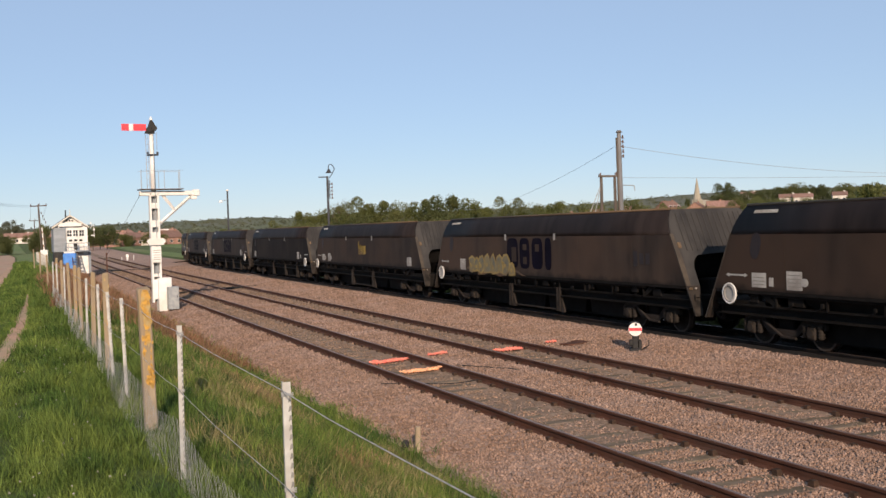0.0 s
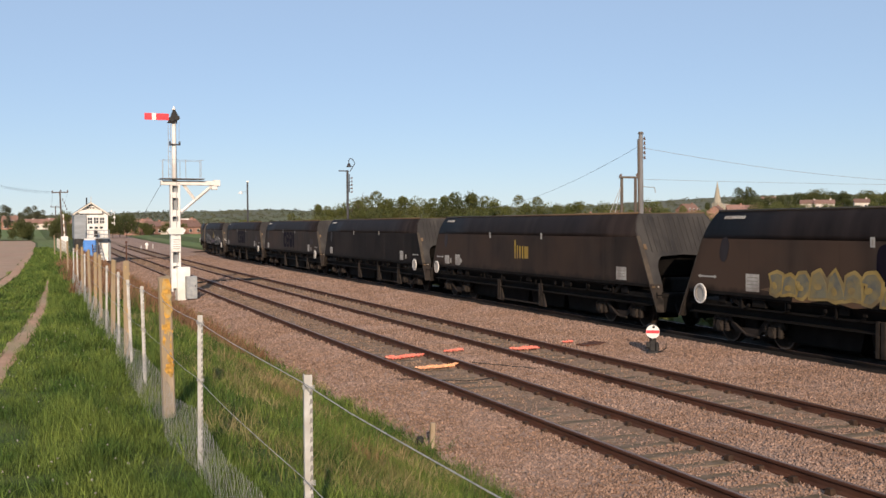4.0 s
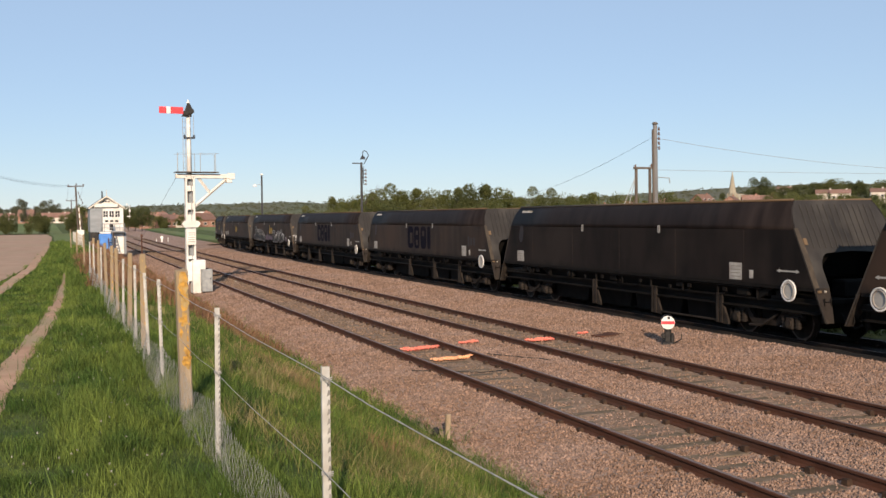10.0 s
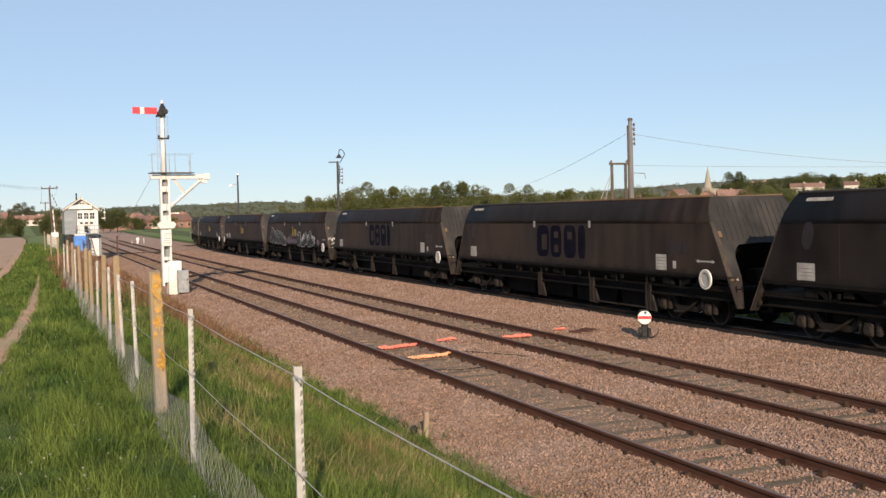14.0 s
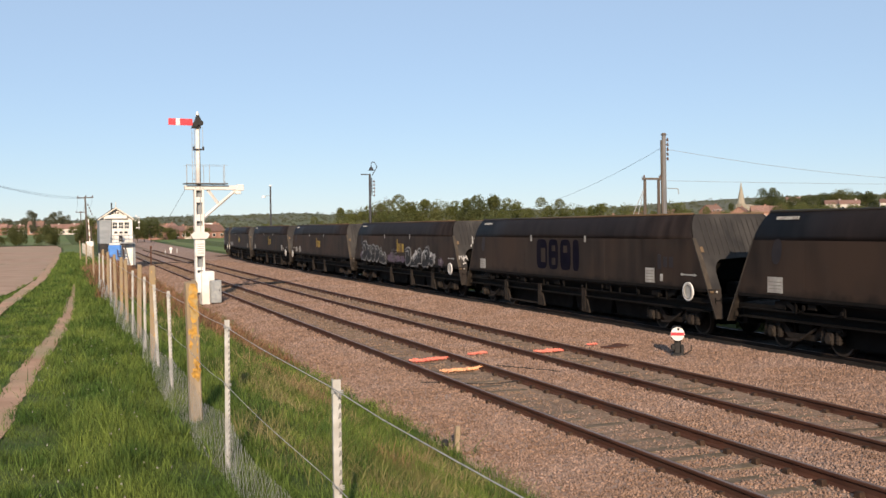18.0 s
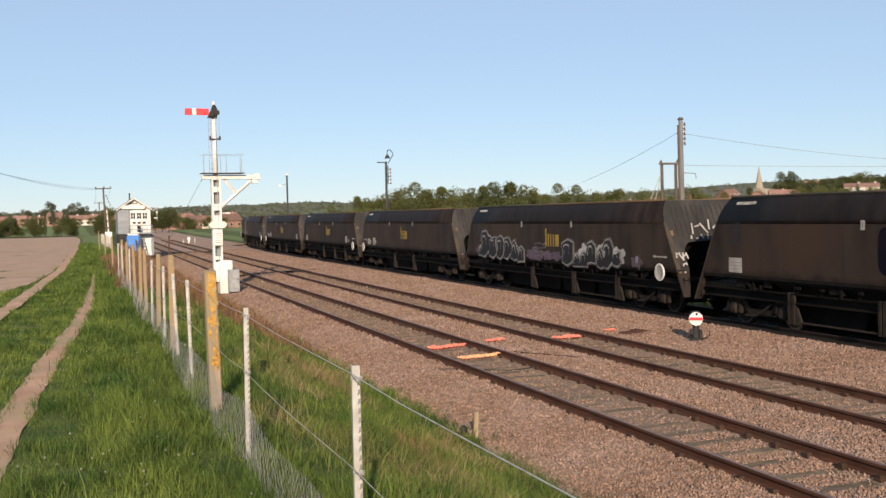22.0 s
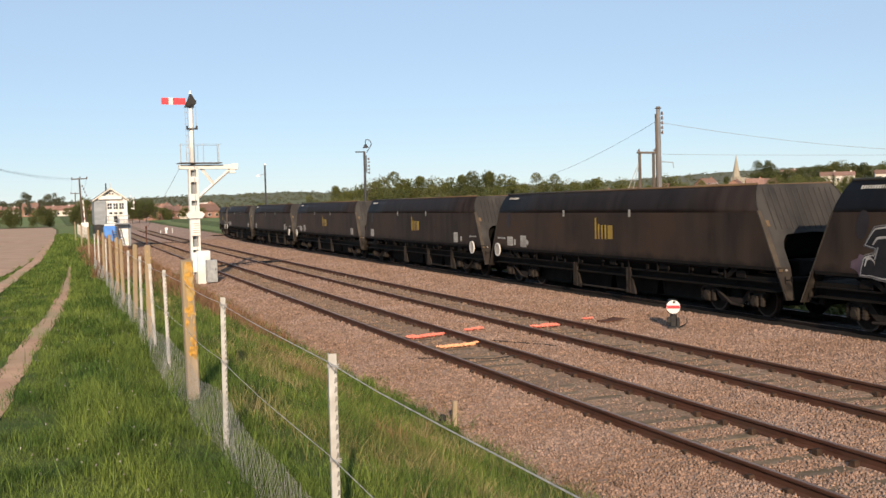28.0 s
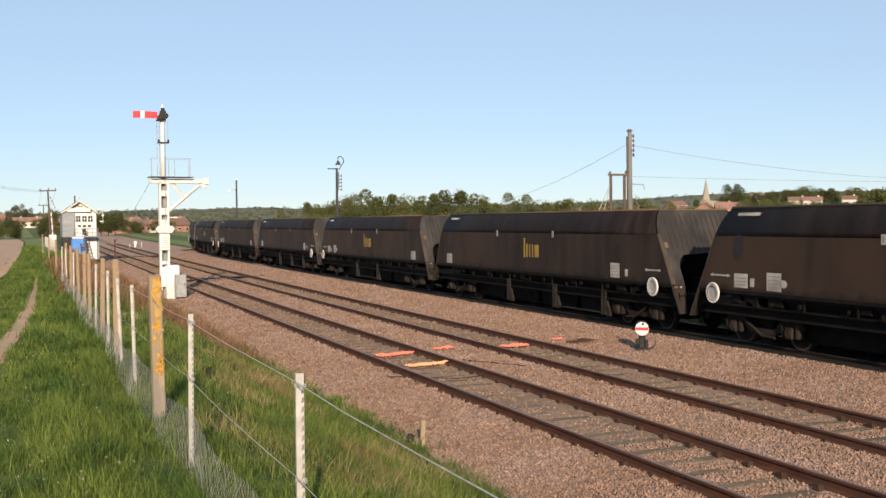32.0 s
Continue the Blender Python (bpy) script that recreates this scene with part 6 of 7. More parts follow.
def tree(name, h, w, seed, leaf, label, clumps=34, per=190, size=0.105, bare=0.0, bush=False):
    rng = np.random.default_rng(seed)
    rnd = random.Random(seed)
    t = thing(name, label, "tree" if not bush else "bush")
    bm = bmesh.new()
    th = h * (0.35 if not bush else 0.15)
    rod(bm, (0, 0, -0.4), (0, 0, th), 0.035 * h * 0.6, 0.022 * h * 0.6, seg=8)
    cs, rs = [], []
    for k in range(clumps):
        a = rnd.uniform(0, math.tau)
        f = rnd.uniform(0.0, 1.0)
        zc = h * ((0.3 if not bush else 0.14) + (0.62 if not bush else 0.76) * f)
        spread = w / 2 * math.sqrt(max(0.05, 1 - (abs(f - 0.38) / 0.72) ** 2)) * rnd.uniform(0.35, 1.0)
        c = (math.cos(a) * spread, math.sin(a) * spread, zc)
        cs.append(c)
        rs.append(w * rnd.uniform(0.11, 0.22))
        if k < 11:
            base = (0, 0, th * rnd.uniform(0.6, 1.0))
            mid = (c[0] * 0.5 + rnd.uniform(-0.2, 0.2), c[1] * 0.5, (base[2] + c[2]) / 2)
            rod(bm, base, mid, 0.012 * h * 0.5, 0.008 * h * 0.5, seg=5)
            rod(bm, mid, c, 0.008 * h * 0.5, 0.003 * h * 0.5, seg=5)
            if bare:
                for q in range(6):
                    e = (c[0] + rnd.uniform(-0.9, 0.9), c[1] + rnd.uniform(-0.9, 0.9), c[2] + rnd.uniform(0.2, 1.3))
                    rod(bm, c, e, 0.02, 0.006, seg=4)
    # thin shoots that break the outline
    for q in range(5):
        c = cs[rnd.randrange(len(cs))]
        cs.append((c[0] * 1.05, c[1] * 1.05, min(h * 0.98, c[2] + w * 0.07)))
        rs.append(w * 0.12)
    part("trunk", bm, "bark", t)
    part("crown", mesh_quads("crown", leaf_cards(cs, rs, max(6, int(per * (1 - bare))), size, rng), leaf), leaf, t)
    return t


def polar(a, r):
    return r * math.sin(radians(a)), r * math.cos(radians(a))


PROTO = {
    "a": tree("tree", 7.0, 6.0, 1, "leaf_mid", "leafy green willow bush in spring leaf behind the railway"),
    "b": tree("tree", 7.0, 5.0, 2, "leaf_light", "pale green young tree behind the railway"),
    "c": tree("tree", 7.0, 6.5, 3, "leaf_mid", "dense rounded green tree behind the railway", clumps=40, per=240),
    "d": tree("tree", 7.0, 5.5, 4, "leaf_dark", "dark green tree in the belt behind the railway", clumps=36, per=240),
    "e": tree("tree", 7.0, 4.5, 5, "leaf_light", "half-bare grey tree with thin twigs and few leaves", bare=0.75),
    "h": tree("tree", 7.0, 6.0, 9, "leaf_far", "distant tree behind the village, its green greyed with painted haze", clumps=34, per=200, size=0.13),
    "f": tree("bush", 3.0, 4.2, 6, "leaf_mid", "low spreading green bush under the trees", clumps=26, bush=True, size=0.085, per=170),
    "g": tree("bush", 3.0, 4.0, 7, "leaf_dark", "dark green rounded hedge bush in full leaf", clumps=32, bush=True, size=0.085, per=300),
}
FIRST = set(PROTO)


def plant(k, x, y, height, z=None, wide=1.0, rz=0.0, group=""):
    base = 3.0 if k in "fg" else 7.0
    s = height / base
    z = ground_z(x, y) if z is None else z
    o = PROTO[k]
    if k in FIRST:
        FIRST.discard(k)
    else:
        o = copy_thing(o, Matrix())
    o.matrix_basis = pose(x, y, z, 0, 0, rz) @ Matrix.Diagonal((s * wide, s * wide, s, 1))
    if group:
        tagged(o, group=group)
    return o


# crest of the belt: bearing from the line, height above rail level at 150 m
CREST = [(10.6, 3.6), (11.6, 4.1), (12.8, 4.8), (14.1, 4.9), (14.9, 6.3), (15.9, 6.0), (16.9, 7.0), (18.4, 7.6), (19.4, 7.0), (20.3, 6.9), (21.2, 7.6), (22.2, 8.0), (23.1, 7.4),
         (24.1, 7.2), (24.8, 5.9), (25.8, 6.6), (26.5, 7.0), (27.5, 6.6), (28.4, 6.3), (29.6, 5.9), (30.8, 5.6), (32.0, 5.7), (33.4, 6.7), (34.4, 5.4), (35.6, 4.9), (38.4, 4.6), (39.4, 5.4), (46, 5.5), (60, 6)]


def belt():
    rnd = random.Random(12)
    a = 11.2
    k = 0
    while a < 50:
        top = float(np.interp(a, [p[0] for p in CREST], [p[1] for p in CREST]))
        r = 150 + rnd.uniform(-3, 3)
        x, y = polar(a, r)
        kind = "d" if 21.6 < a < 22.8 else rnd.choice("aabccb")
        z = ground_z(x, y)
        if a > 12.4:
            plant(kind, x, y, (top - z) * rnd.uniform(0.94, 1.03), wide=rnd.uniform(0.9, 1.15), rz=rnd.uniform(0, 360), group="belt of trees behind the railway")
        x, y = polar(a + rnd.uniform(-0.4, 0.4), r - 7)
        plant(rnd.choice("ffga"), x, y, (top - z) * rnd.uniform(0.5, 0.72), wide=rnd.uniform(0.8, 1.2), rz=rnd.uniform(0, 360), group="belt of trees behind the railway")
        a += rnd.uniform(1.0, 1.5)
        k += 1


belt()
for a, r, h, k, w in ((-3.5, 150, 2.4, "g", 1.3), (-2.0, 149, 2.6, "g", 0.8), (-0.55, 147, 2.6, "g", 0.95), (-5.2, 150, 2.6, "f", 1.4), (1.1, 160, 3.0, "g", 0.6), (1.45, 175, 4.2, "f", 0.5)):
    x, y = polar(a, r)
    plant(k, x, y, h, wide=w, rz=a * 77, group="hedge bushes at the end of the field")
for a, r, h, k, w in ((-2.6, 590, 8.5, "h", 1.1), (-2.0, 600, 7, "h", 1.0), (-1.45, 600, 12.5, "h", 0.9), (-0.6, 590, 9, "h", 0.9), (-0.1, 600, 12, "h", 0.9), (0.35, 600, 10, "h", 0.9), (-4.0, 590, 11, "h", 0.9), (-5.0, 590, 9, "h", 1),
                      (-1.3, 540, 7, "h", 0.6), (-3.3, 545, 6, "h", 1), (3.85, 300, 6.8, "d", 1.0), (4.55, 306, 7.2, "d", 1.0), (4.2, 310, 6.6, "c", 1.0), (3.4, 300, 5.4, "c", 1.0), (5.2, 420, 6, "c", 0.9)):
    x, y = polar(a, r)
    plant(k, x, y, h, wide=w, rz=a * 77, group="trees round the houses")
# trees on the rise near the church
for a, r, h, k, w in ((37.9, 480, 17, "d", 0.9), (38.5, 470, 11, "d", 1.1), (37.45, 475, 10.5, "d", 1.0), (39.1, 470, 11.5, "d", 0.9), (35.9, 560, 7, "d", 0.7), (39.8, 480, 12, "d", 1.1), (40.6, 500, 13, "d", 1.1), (41.6, 500, 14, "c", 1.2), (42.6, 500, 13.5, "d", 1.2), (43.8, 490, 13, "c", 1.2), (45, 480, 13, "d", 1.3), (33.6, 400, 8, "c", 1.1), (31.9, 420, 8, "b", 1.0), (38.4, 430, 9, "c", 1.0),
                      (39.4, 420, 9, "c", 1.0), (40.6, 420, 8, "b", 1), (42.0, 420, 8, "c", 1.1), (43.5, 410, 8, "d", 1), (45, 420, 9, "c", 1.2), (46.5, 400, 8, "b", 1.1)):
    x, y = polar(a, r)
    plant(k, x, y, h * 0.78, wide=w * 1.15, rz=a * 77, group="trees round the church")
x, y = polar(17.1, 145)
plant("e", x, y, 7.3, wide=0.9, rz=10, group="belt of trees behind the railway")
x, y = polar(45.6, 62)
plant("b", x, y, 4.9, wide=0.9, rz=20, group="belt of trees behind the railway")
x, y = polar(47.5, 64)
plant("c", x, y, 5.2, wide=0.9, rz=50, group="belt of trees behind the railway")


# ---- village ----
def house(x, y, w, d, h, roof, rz, wall="brick", label="red brick house with a tiled roof"):
    z = ground_z(x, y)
    t = thing("house", label, "house", "houses of the village", m=pose(x, y, z, 0, 0, rz))
    bm = bmesh.new()
    box(bm, (0, 0, h / 2 - 0.5), (w, d, h + 1))
    wl = part("wall", bm, wall, t)
    bm = bmesh.new()
    prism(bm, [(-d / 2, h), (0, h + roof - 0.15), (d / 2, h)], 0, -w / 2 + 0.02, w / 2 - 0.02)
    part("gable", bm, wall, t)
    for s in (-1, 1):
        bm = bmesh.new()
        prism(bm, [(s * (d / 2 + 0.35), h - 0.2), (0, h + roof), (0, h + roof + 0.15), (s * (d / 2 + 0.35), h - 0.05)], 0, -w / 2 - 0.25, w / 2 + 0.25)
        part("roof", bm, "roof_tile", t)
    bm = bmesh.new()
    box(bm, (w * 0.32, 0, h + roof), (0.7, 0.6, 1.3))
    part("chimney", bm, wall, t)
    n = max(2, int(w / 2.6))
    for fl in range(1 if h < 3.5 else 2):
        for k in range(n):
            xx = -w / 2 + (k + 0.5) * w / n
            bm = bmesh.new()
            box(bm, (xx, -d / 2 - 0.02, 1.35 + 2.5 * fl), (1.3, 0.08, 1.15))
            wd = part("window", bm, "white", t)
            bm = bmesh.new()
            box(bm, (xx, -d / 2 - 0.065, 1.35 + 2.5 * fl), (1.1, 0.03, 0.95))
            part("pane", bm, "glass", wd)
    return t


def village():
    rnd = random.Random(31)
    # left of the lane
    for a, r, w, h, rf, wl in ((-4.6, 555, 11, 3.2, 2.2, "brick"), (-3.75, 560, 12, 3.2, 2.0, "brick"), (-3.0, 550, 9, 3.2, 2.2, "brick"), (-2.25, 552, 10, 3.0, 2.0, "render_wall"), (-1.15, 545, 7, 3.8, 2.8, "brick"),
                               (-0.45, 560, 12, 3.0, 2.2, "render_wall"), (0.35, 560, 11, 3.0, 2.2, "render_wall"), (1.1, 565, 10, 3.2, 2.4, "brick"), (1.7, 560, 9, 3.2, 2.4, "brick")):
        x, y = polar(a, r)
        house(x, y, w, 7, h, rf, rnd.uniform(-12, 12), wl, "pale rendered bungalow with a tiled roof" if wl == "render_wall" else "red brick house with a tiled roof")
    # across the meadow
    a = 4.3
    while a < 8.2:
        r = 425 + rnd.uniform(-25, 25)
        x, y = polar(a, r)
        house(x, y, rnd.uniform(6.5, 10), 6.5, rnd.uniform(2.3, 3.2), rnd.uniform(1.7, 3.0), rnd.uniform(-80, 80), rnd.choice(("brick", "brick", "render_wall")), "village house with a tiled roof")
        if rnd.random() < 0.75:
            bx, by = polar(a + rnd.uniform(-0.4, 0.4), r - 14)
            plant(rnd.choice("fcfg"), bx, by, rnd.uniform(2.2, 4.6), wide=rnd.uniform(0.8, 1.3), rz=a * 91, group="trees round the houses")
        a += rnd.uniform(0.65, 1.05)
    for a, r in ((5.4, 500), (7.6, 505)):
        x, y = polar(a, r)
        house(x, y, 9, 7, 4.2, 2.4, rnd.uniform(-50, 50), "brick")
    for a, r, h in ((4.9, 415, 3.6), (5.7, 445, 5.2), (6.5, 410, 3.2), (7.0, 450, 5.0), (7.9, 440, 4.4), (8.7, 412, 3.4), (9.3, 430, 4), (10.1, 400, 4.5), (10.8, 390, 5), (-3.4, 530, 4.5), (-2.6, 535, 3.6), (-0.8, 530, 3.4), (0.0, 528, 3.0), (0.8, 535, 4.0), (1.4, 530, 4.5)):
        x, y = polar(a, r)
        plant(rnd.choice("fdcf"), x, y, h, wide=rnd.uniform(0.9, 1.4), rz=a * 53, group="trees round the houses")
    # on the rise by the church
    for a, r, w, h, rf, wl in ((34.9, 470, 8, 3.6, 2.8, "brick"), (36.4, 460, 7, 2.8, 2.4, "brick"), (37.35, 455, 7, 3.0, 2.6, "brick"), (38.2, 465, 7, 2.8, 2.4, "brick"), (31.0, 470, 7, 3.0, 2.6, "brick"), (32.9, 480, 7, 3.0, 2.4, "render_wall"), (29.4, 470, 8, 3.0, 2.4, "brick")):
        x, y = polar(a, r)
        house(x, y, w, 7, h, rf, rnd.uniform(-70, 40), wl, "pale rendered house with a tiled roof" if wl == "render_wall" else "red brick house with a tiled roof")
    for a, r, w in ((41.05, 470, 7), (41.8, 468, 8), (39.1, 600, 9), (43.6, 480, 6)):
        x, y = polar(a, r)
        house(x, y, w, 8, 5.6, 1.4, -40, "render_wall", "long white building among the trees")
    x, y = 534.4, 724.2
    z = ground_z(x, y)
    t = thing("church", "stone church tower with a tall pointed spire", "church", m=pose(x, y, z, 0, 0, 15))
    bm = bmesh.new()
    box(bm, (0, 0, (20 - z) / 2), (6.2, 6.2, 20 - z))
    part("tower", bm, "stonework", t)
    bm = bmesh.new()
    rod(bm, (0, 0, 19.9 - z), (0, 0, 38.6 - z), 3.4, 0.05, seg=8)
    part("spire", bm, "stonework", t)
    bm = bmesh.new()
    prism(bm, [(-4, 0), (-4, 5), (0, 8), (4, 5), (4, 0)], 0, 3, 15)
    part("nave", bm, "stonework", t)
    for s in (-1, 1):
        bm = bmesh.new()
        box(bm, (s * 1.2, -3.12, 14 - z), (0.8, 0.1, 2.6))
        part("window", bm, "black", t)


village()


# ---- distance ----
def ridge(name, pts, r, label, seed):
    """A wooded ridge: bearing and height above rail level, r metres off."""
    bm = bmesh.new()
    rows = []
    A = [p[0] for p in pts]
    H = [p[1] for p in pts]
    n = int((A[-1] - A[0]) / 0.12)
    for i in range(n + 1):
        a = A[0] + (A[-1] - A[0]) * i / n
        h = float(np.interp(a, A, H))
        row = []
        for k, (dr, f) in enumerate(((-260, -0.05), (-150, 0.35), (-60, 0.75), (0, 0.97), (60, 1.0), (220, 0.7))):
            x, y = polar(a, r + dr)
            bump = 1.3 * noise.noise((x * 0.05, y * 0.05, seed)) + 0.9 * noise.noise((x * 0.17, y * 0.17, seed + 3))
            row.append((x, y, h * f + (bump if 0 < k < 5 else -4 * (k == 0))))
        rows.append(row)
    loft(bm, rows, closed=False)
    tagged(part(name, bm, "wood_far"), label, "hill", kind="structure")
    rng = np.random.default_rng(seed)
    cs, rs = [], []
    for i in range(int((A[-1] - A[0]) * 40)):
        a = rng.uniform(A[0], A[-1])
        h = float(np.interp(a, A, H))
        dr = rng.uniform(-190, 10)
        x, y = polar(a, r + dr)
        cs.append((x, y, h * float(np.interp(dr, [-260, -150, -60, 0], [0, 0.35, 0.75, 0.95])) + rng.uniform(-1, 1.0)))
        rs.append(rng.uniform(1.6, 3.4))
    ob = new(name + "_trees", mesh_quads("canopy", leaf_cards(cs, rs, 80, 0.6, rng), "leaf_far"))
    tagged(ob, "distant canopy of woodland on the hill", "woodland", kind="stuff")


ridge("hill_far", [(-14, 19), (-4, 18), (2, 20), (5, 23), (8, 24), (10.5, 26), (12.5, 27), (14, 25), (18, 28), (24, 28), (29, 29), (34, 37), (36, 40), (40, 43), (62, 38)], 1500, "long low wooded hill on the horizon", 21)
ridge("hill_near", [(37.5, 5), (38.8, 13), (40, 17), (41.5, 18.5), (43, 18), (45, 16), (48, 15), (60, 14)], 620, "wooded rise behind the village", 22)


# ---- grass and loose stone ----
def blades(name, n, xr, yr, hgt, width, keep, mat, label, seed, power=1.0, lean=0.5):
    rng = np.random.default_rng(seed)
    y = yr[0] * (yr[1] / yr[0]) ** (rng.uniform(0, 1, n) ** power)
    x = rng.uniform(xr[0], xr[1], n)
    ok = keep(x, y, rng)
    x, y = x[ok], y[ok]
    n = len(x)
    z = np.array([ground_z(a, b) for a, b in zip(x, y)]) - 0.02
    patch = np.clip(0.75 + 1.1 * np.array([noise.noise((a * 1.5, b * 1.5, seed)) + 0.6 * noise.noise((a * 5, b * 5, seed)) for a, b in zip(x, y)]), 0.35, 2.6)
    h = hgt(x, y) * rng.uniform(0.45, 1.2, n) * patch
    w = width * np.maximum(1.0, y / 9) * rng.uniform(0.6, 1.3, n)
    az = rng.uniform(0, math.tau, n)
    side = np.stack([np.cos(az), np.sin(az), np.zeros(n)], 1)
    la = rng.uniform(0, math.tau, n)
    ln = h * rng.uniform(0.1, 1.0, n) * lean
    off = np.stack([np.cos(la) * ln, np.sin(la) * ln, np.zeros(n)], 1)
    up = np.stack([np.zeros(n), np.zeros(n), h], 1)
    p = np.stack([x, y, z], 1)
    ws = side * w[:, None]
    v = np.stack([p - ws, p + ws, p + up * 0.55 + off * 0.3 + ws * 0.7, p + up * 0.55 + off * 0.3 - ws * 0.7, p + up + off], 1).reshape(-1, 3)
    b = np.arange(n) * 5
    quads = np.stack([b, b + 1, b + 2, b + 3], 1)
    tris = np.stack([b + 3, b + 2, b + 4], 1)
    me = bpy.data.meshes.new(name)
    me.vertices.add(len(v))
    me.vertices.foreach_set("co", v.astype(np.float32).ravel())
    idx = np.concatenate([quads, tris], 1).ravel().astype(np.int32)
    me.loops.add(len(idx))
    me.loops.foreach_set("vertex_index", idx)
    starts = (np.arange(n)[:, None] * 7 + np.array([0, 4])[None]).ravel().astype(np.int32)
    me.polygons.add(2 * n)
    me.polygons.foreach_set("loop_start", starts)
    me.update(calc_edges=True)
    me.materials.append(M[mat])
    return tagged(new(name, me), label, "grass", kind="stuff")


PATH_Y = np.arange(-6, 80, 0.5)
PATH_X = np.array([path_mid(v) for v in PATH_Y])
EDGE_X = np.array([field_edge(v) for v in PATH_Y])
WHEEL_X = np.array([wheel_mid(v) for v in PATH_Y])


def on_margin(x, y, rng):
    pm = np.interp(y, PATH_Y, PATH_X)
    fe = np.interp(y, PATH_Y, EDGE_X)
    clear = (np.abs(x - pm) > (0.05 + 0.17 * rng.uniform(0, 1, len(x))) * np.clip((42 - y) / 14, 0, 1))
    wheel = (np.abs(x - np.interp(y, PATH_Y, WHEEL_X)) > 0.1 + 0.1 * rng.uniform(0, 1, len(x))) | (y < 6)
    strip = x > fe + 0.1 - 0.3 * rng.uniform(0, 1, len(x)) * (np.sin(y * 0.9) * 0.4 + 0.6)
    return strip & wheel & clear & (x < 1.5)


def on_bank(x, y, rng):
    return (x > 1.1) & (x < 5.75 + 0.35 * rng.uniform(-1, 1, len(x)) + y * y / 14516)


blades("grass", 330000, (-2.6, 1.5), (2.6, 90), lambda x, y: 0.105 + 0.09 * np.exp(-((x - 0.6) / 0.6) ** 2), 0.0028, on_margin, "grass", "lush green spring grass on the field margin", 41, 0.95, 0.9)
blades("grass", 190000, (1.1, 6.2), (3.6, 75), lambda x, y: 0.17 + 0.0 * x, 0.0026, on_bank, "grass", "rough green grass on the railway bank", 42, 0.9, 0.7)


def tussocks(x, y, rng):
    f = np.array([noise.noise((a * 1.9, b * 1.9, 61)) + 0.5 * noise.noise((a * 6, b * 6, 62)) for a, b in zip(x, y)])
    return (on_margin(x, y, rng) | on_bank(x, y, rng)) & (f > rng.uniform(0.12, 0.5, len(x)))


blades("tall_grass", 150000, (-3.0, 6.0), (2.3, 60), lambda x, y: np.where(x < 0.0, 0.17, 0.25), 0.0033, tussocks, "grass", "taller tufts of green grass", 45, 0.85, 1.3)


def dry_patches(x, y, rng):
    f = np.array([noise.noise((a * 0.55, b * 0.4, 8)) for a, b in zip(x, y)])
    for cx, cy, r in ((3.15, 17.2, 0.5), (3.45, 14.6, 0.6), (3.1, 9.9, 0.35), (4.3, 12.0, 0.4), (2.6, 12.6, 0.3), (2.7, 6.4, 0.4), (3.3, 7.4, 0.4), (2.3, 5.2, 0.3)):
        f += 0.8 * np.exp(-((x - cx) ** 2 + 0.25 * (y - cy) ** 2) / r ** 2)
    return on_bank(x, y, rng) & (f + 0.3 * np.clip((10 - y) / 4, 0, 1) > rng.uniform(-0.1, 0.6, len(x)))


blades("dry_grass", 105000, (1.4, 6.2), (3.6, 75), lambda x, y: 0.19 + 0.0 * x, 0.0035, dry_patches, "grass_dry", "dead straw-coloured grass on the railway bank", 43, 0.9, 1.4)


def dead_spots(x, y, rng):
    f = np.zeros(len(x))
    for cx, cy, r in ((3.15, 17.2, 0.4), (3.45, 14.6, 0.45), (3.7, 16.2, 0.3), (3.1, 9.9, 0.22), (4.3, 12.0, 0.3)):
        f += np.exp(-((x - cx) ** 2 + 0.25 * (y - cy) ** 2) / r ** 2)
    return f > rng.uniform(0.3, 1.0, len(x))


blades("dead_grass", 34000, (2.5, 5.0), (8, 20), lambda x, y: 0.3 + 0.0 * x, 0.0035, dead_spots, "grass_dead", "flattened brown tufts of dead grass on the bank", 46, 1.0, 1.5)


def weeds(x, y, rng):
    return (y > 25) & (x > np.where((y > 27) & (y < 52), 1.05 + 0.2 * np.sin(y), 1.7 + 0.015 * y)) & (x < 5.5) & ((x < 2.2) | (x > 3.4) | (rng.uniform(0, 1, len(x)) < 0.4))


blades("dead_bracken", 40000, (0.4, 6.0), (25, 95), lambda x, y: 0.42 + 0.0 * x, 0.0038, weeds, "bracken", "tall rusty dead stems along the bank", 44, 1.0, 0.8)


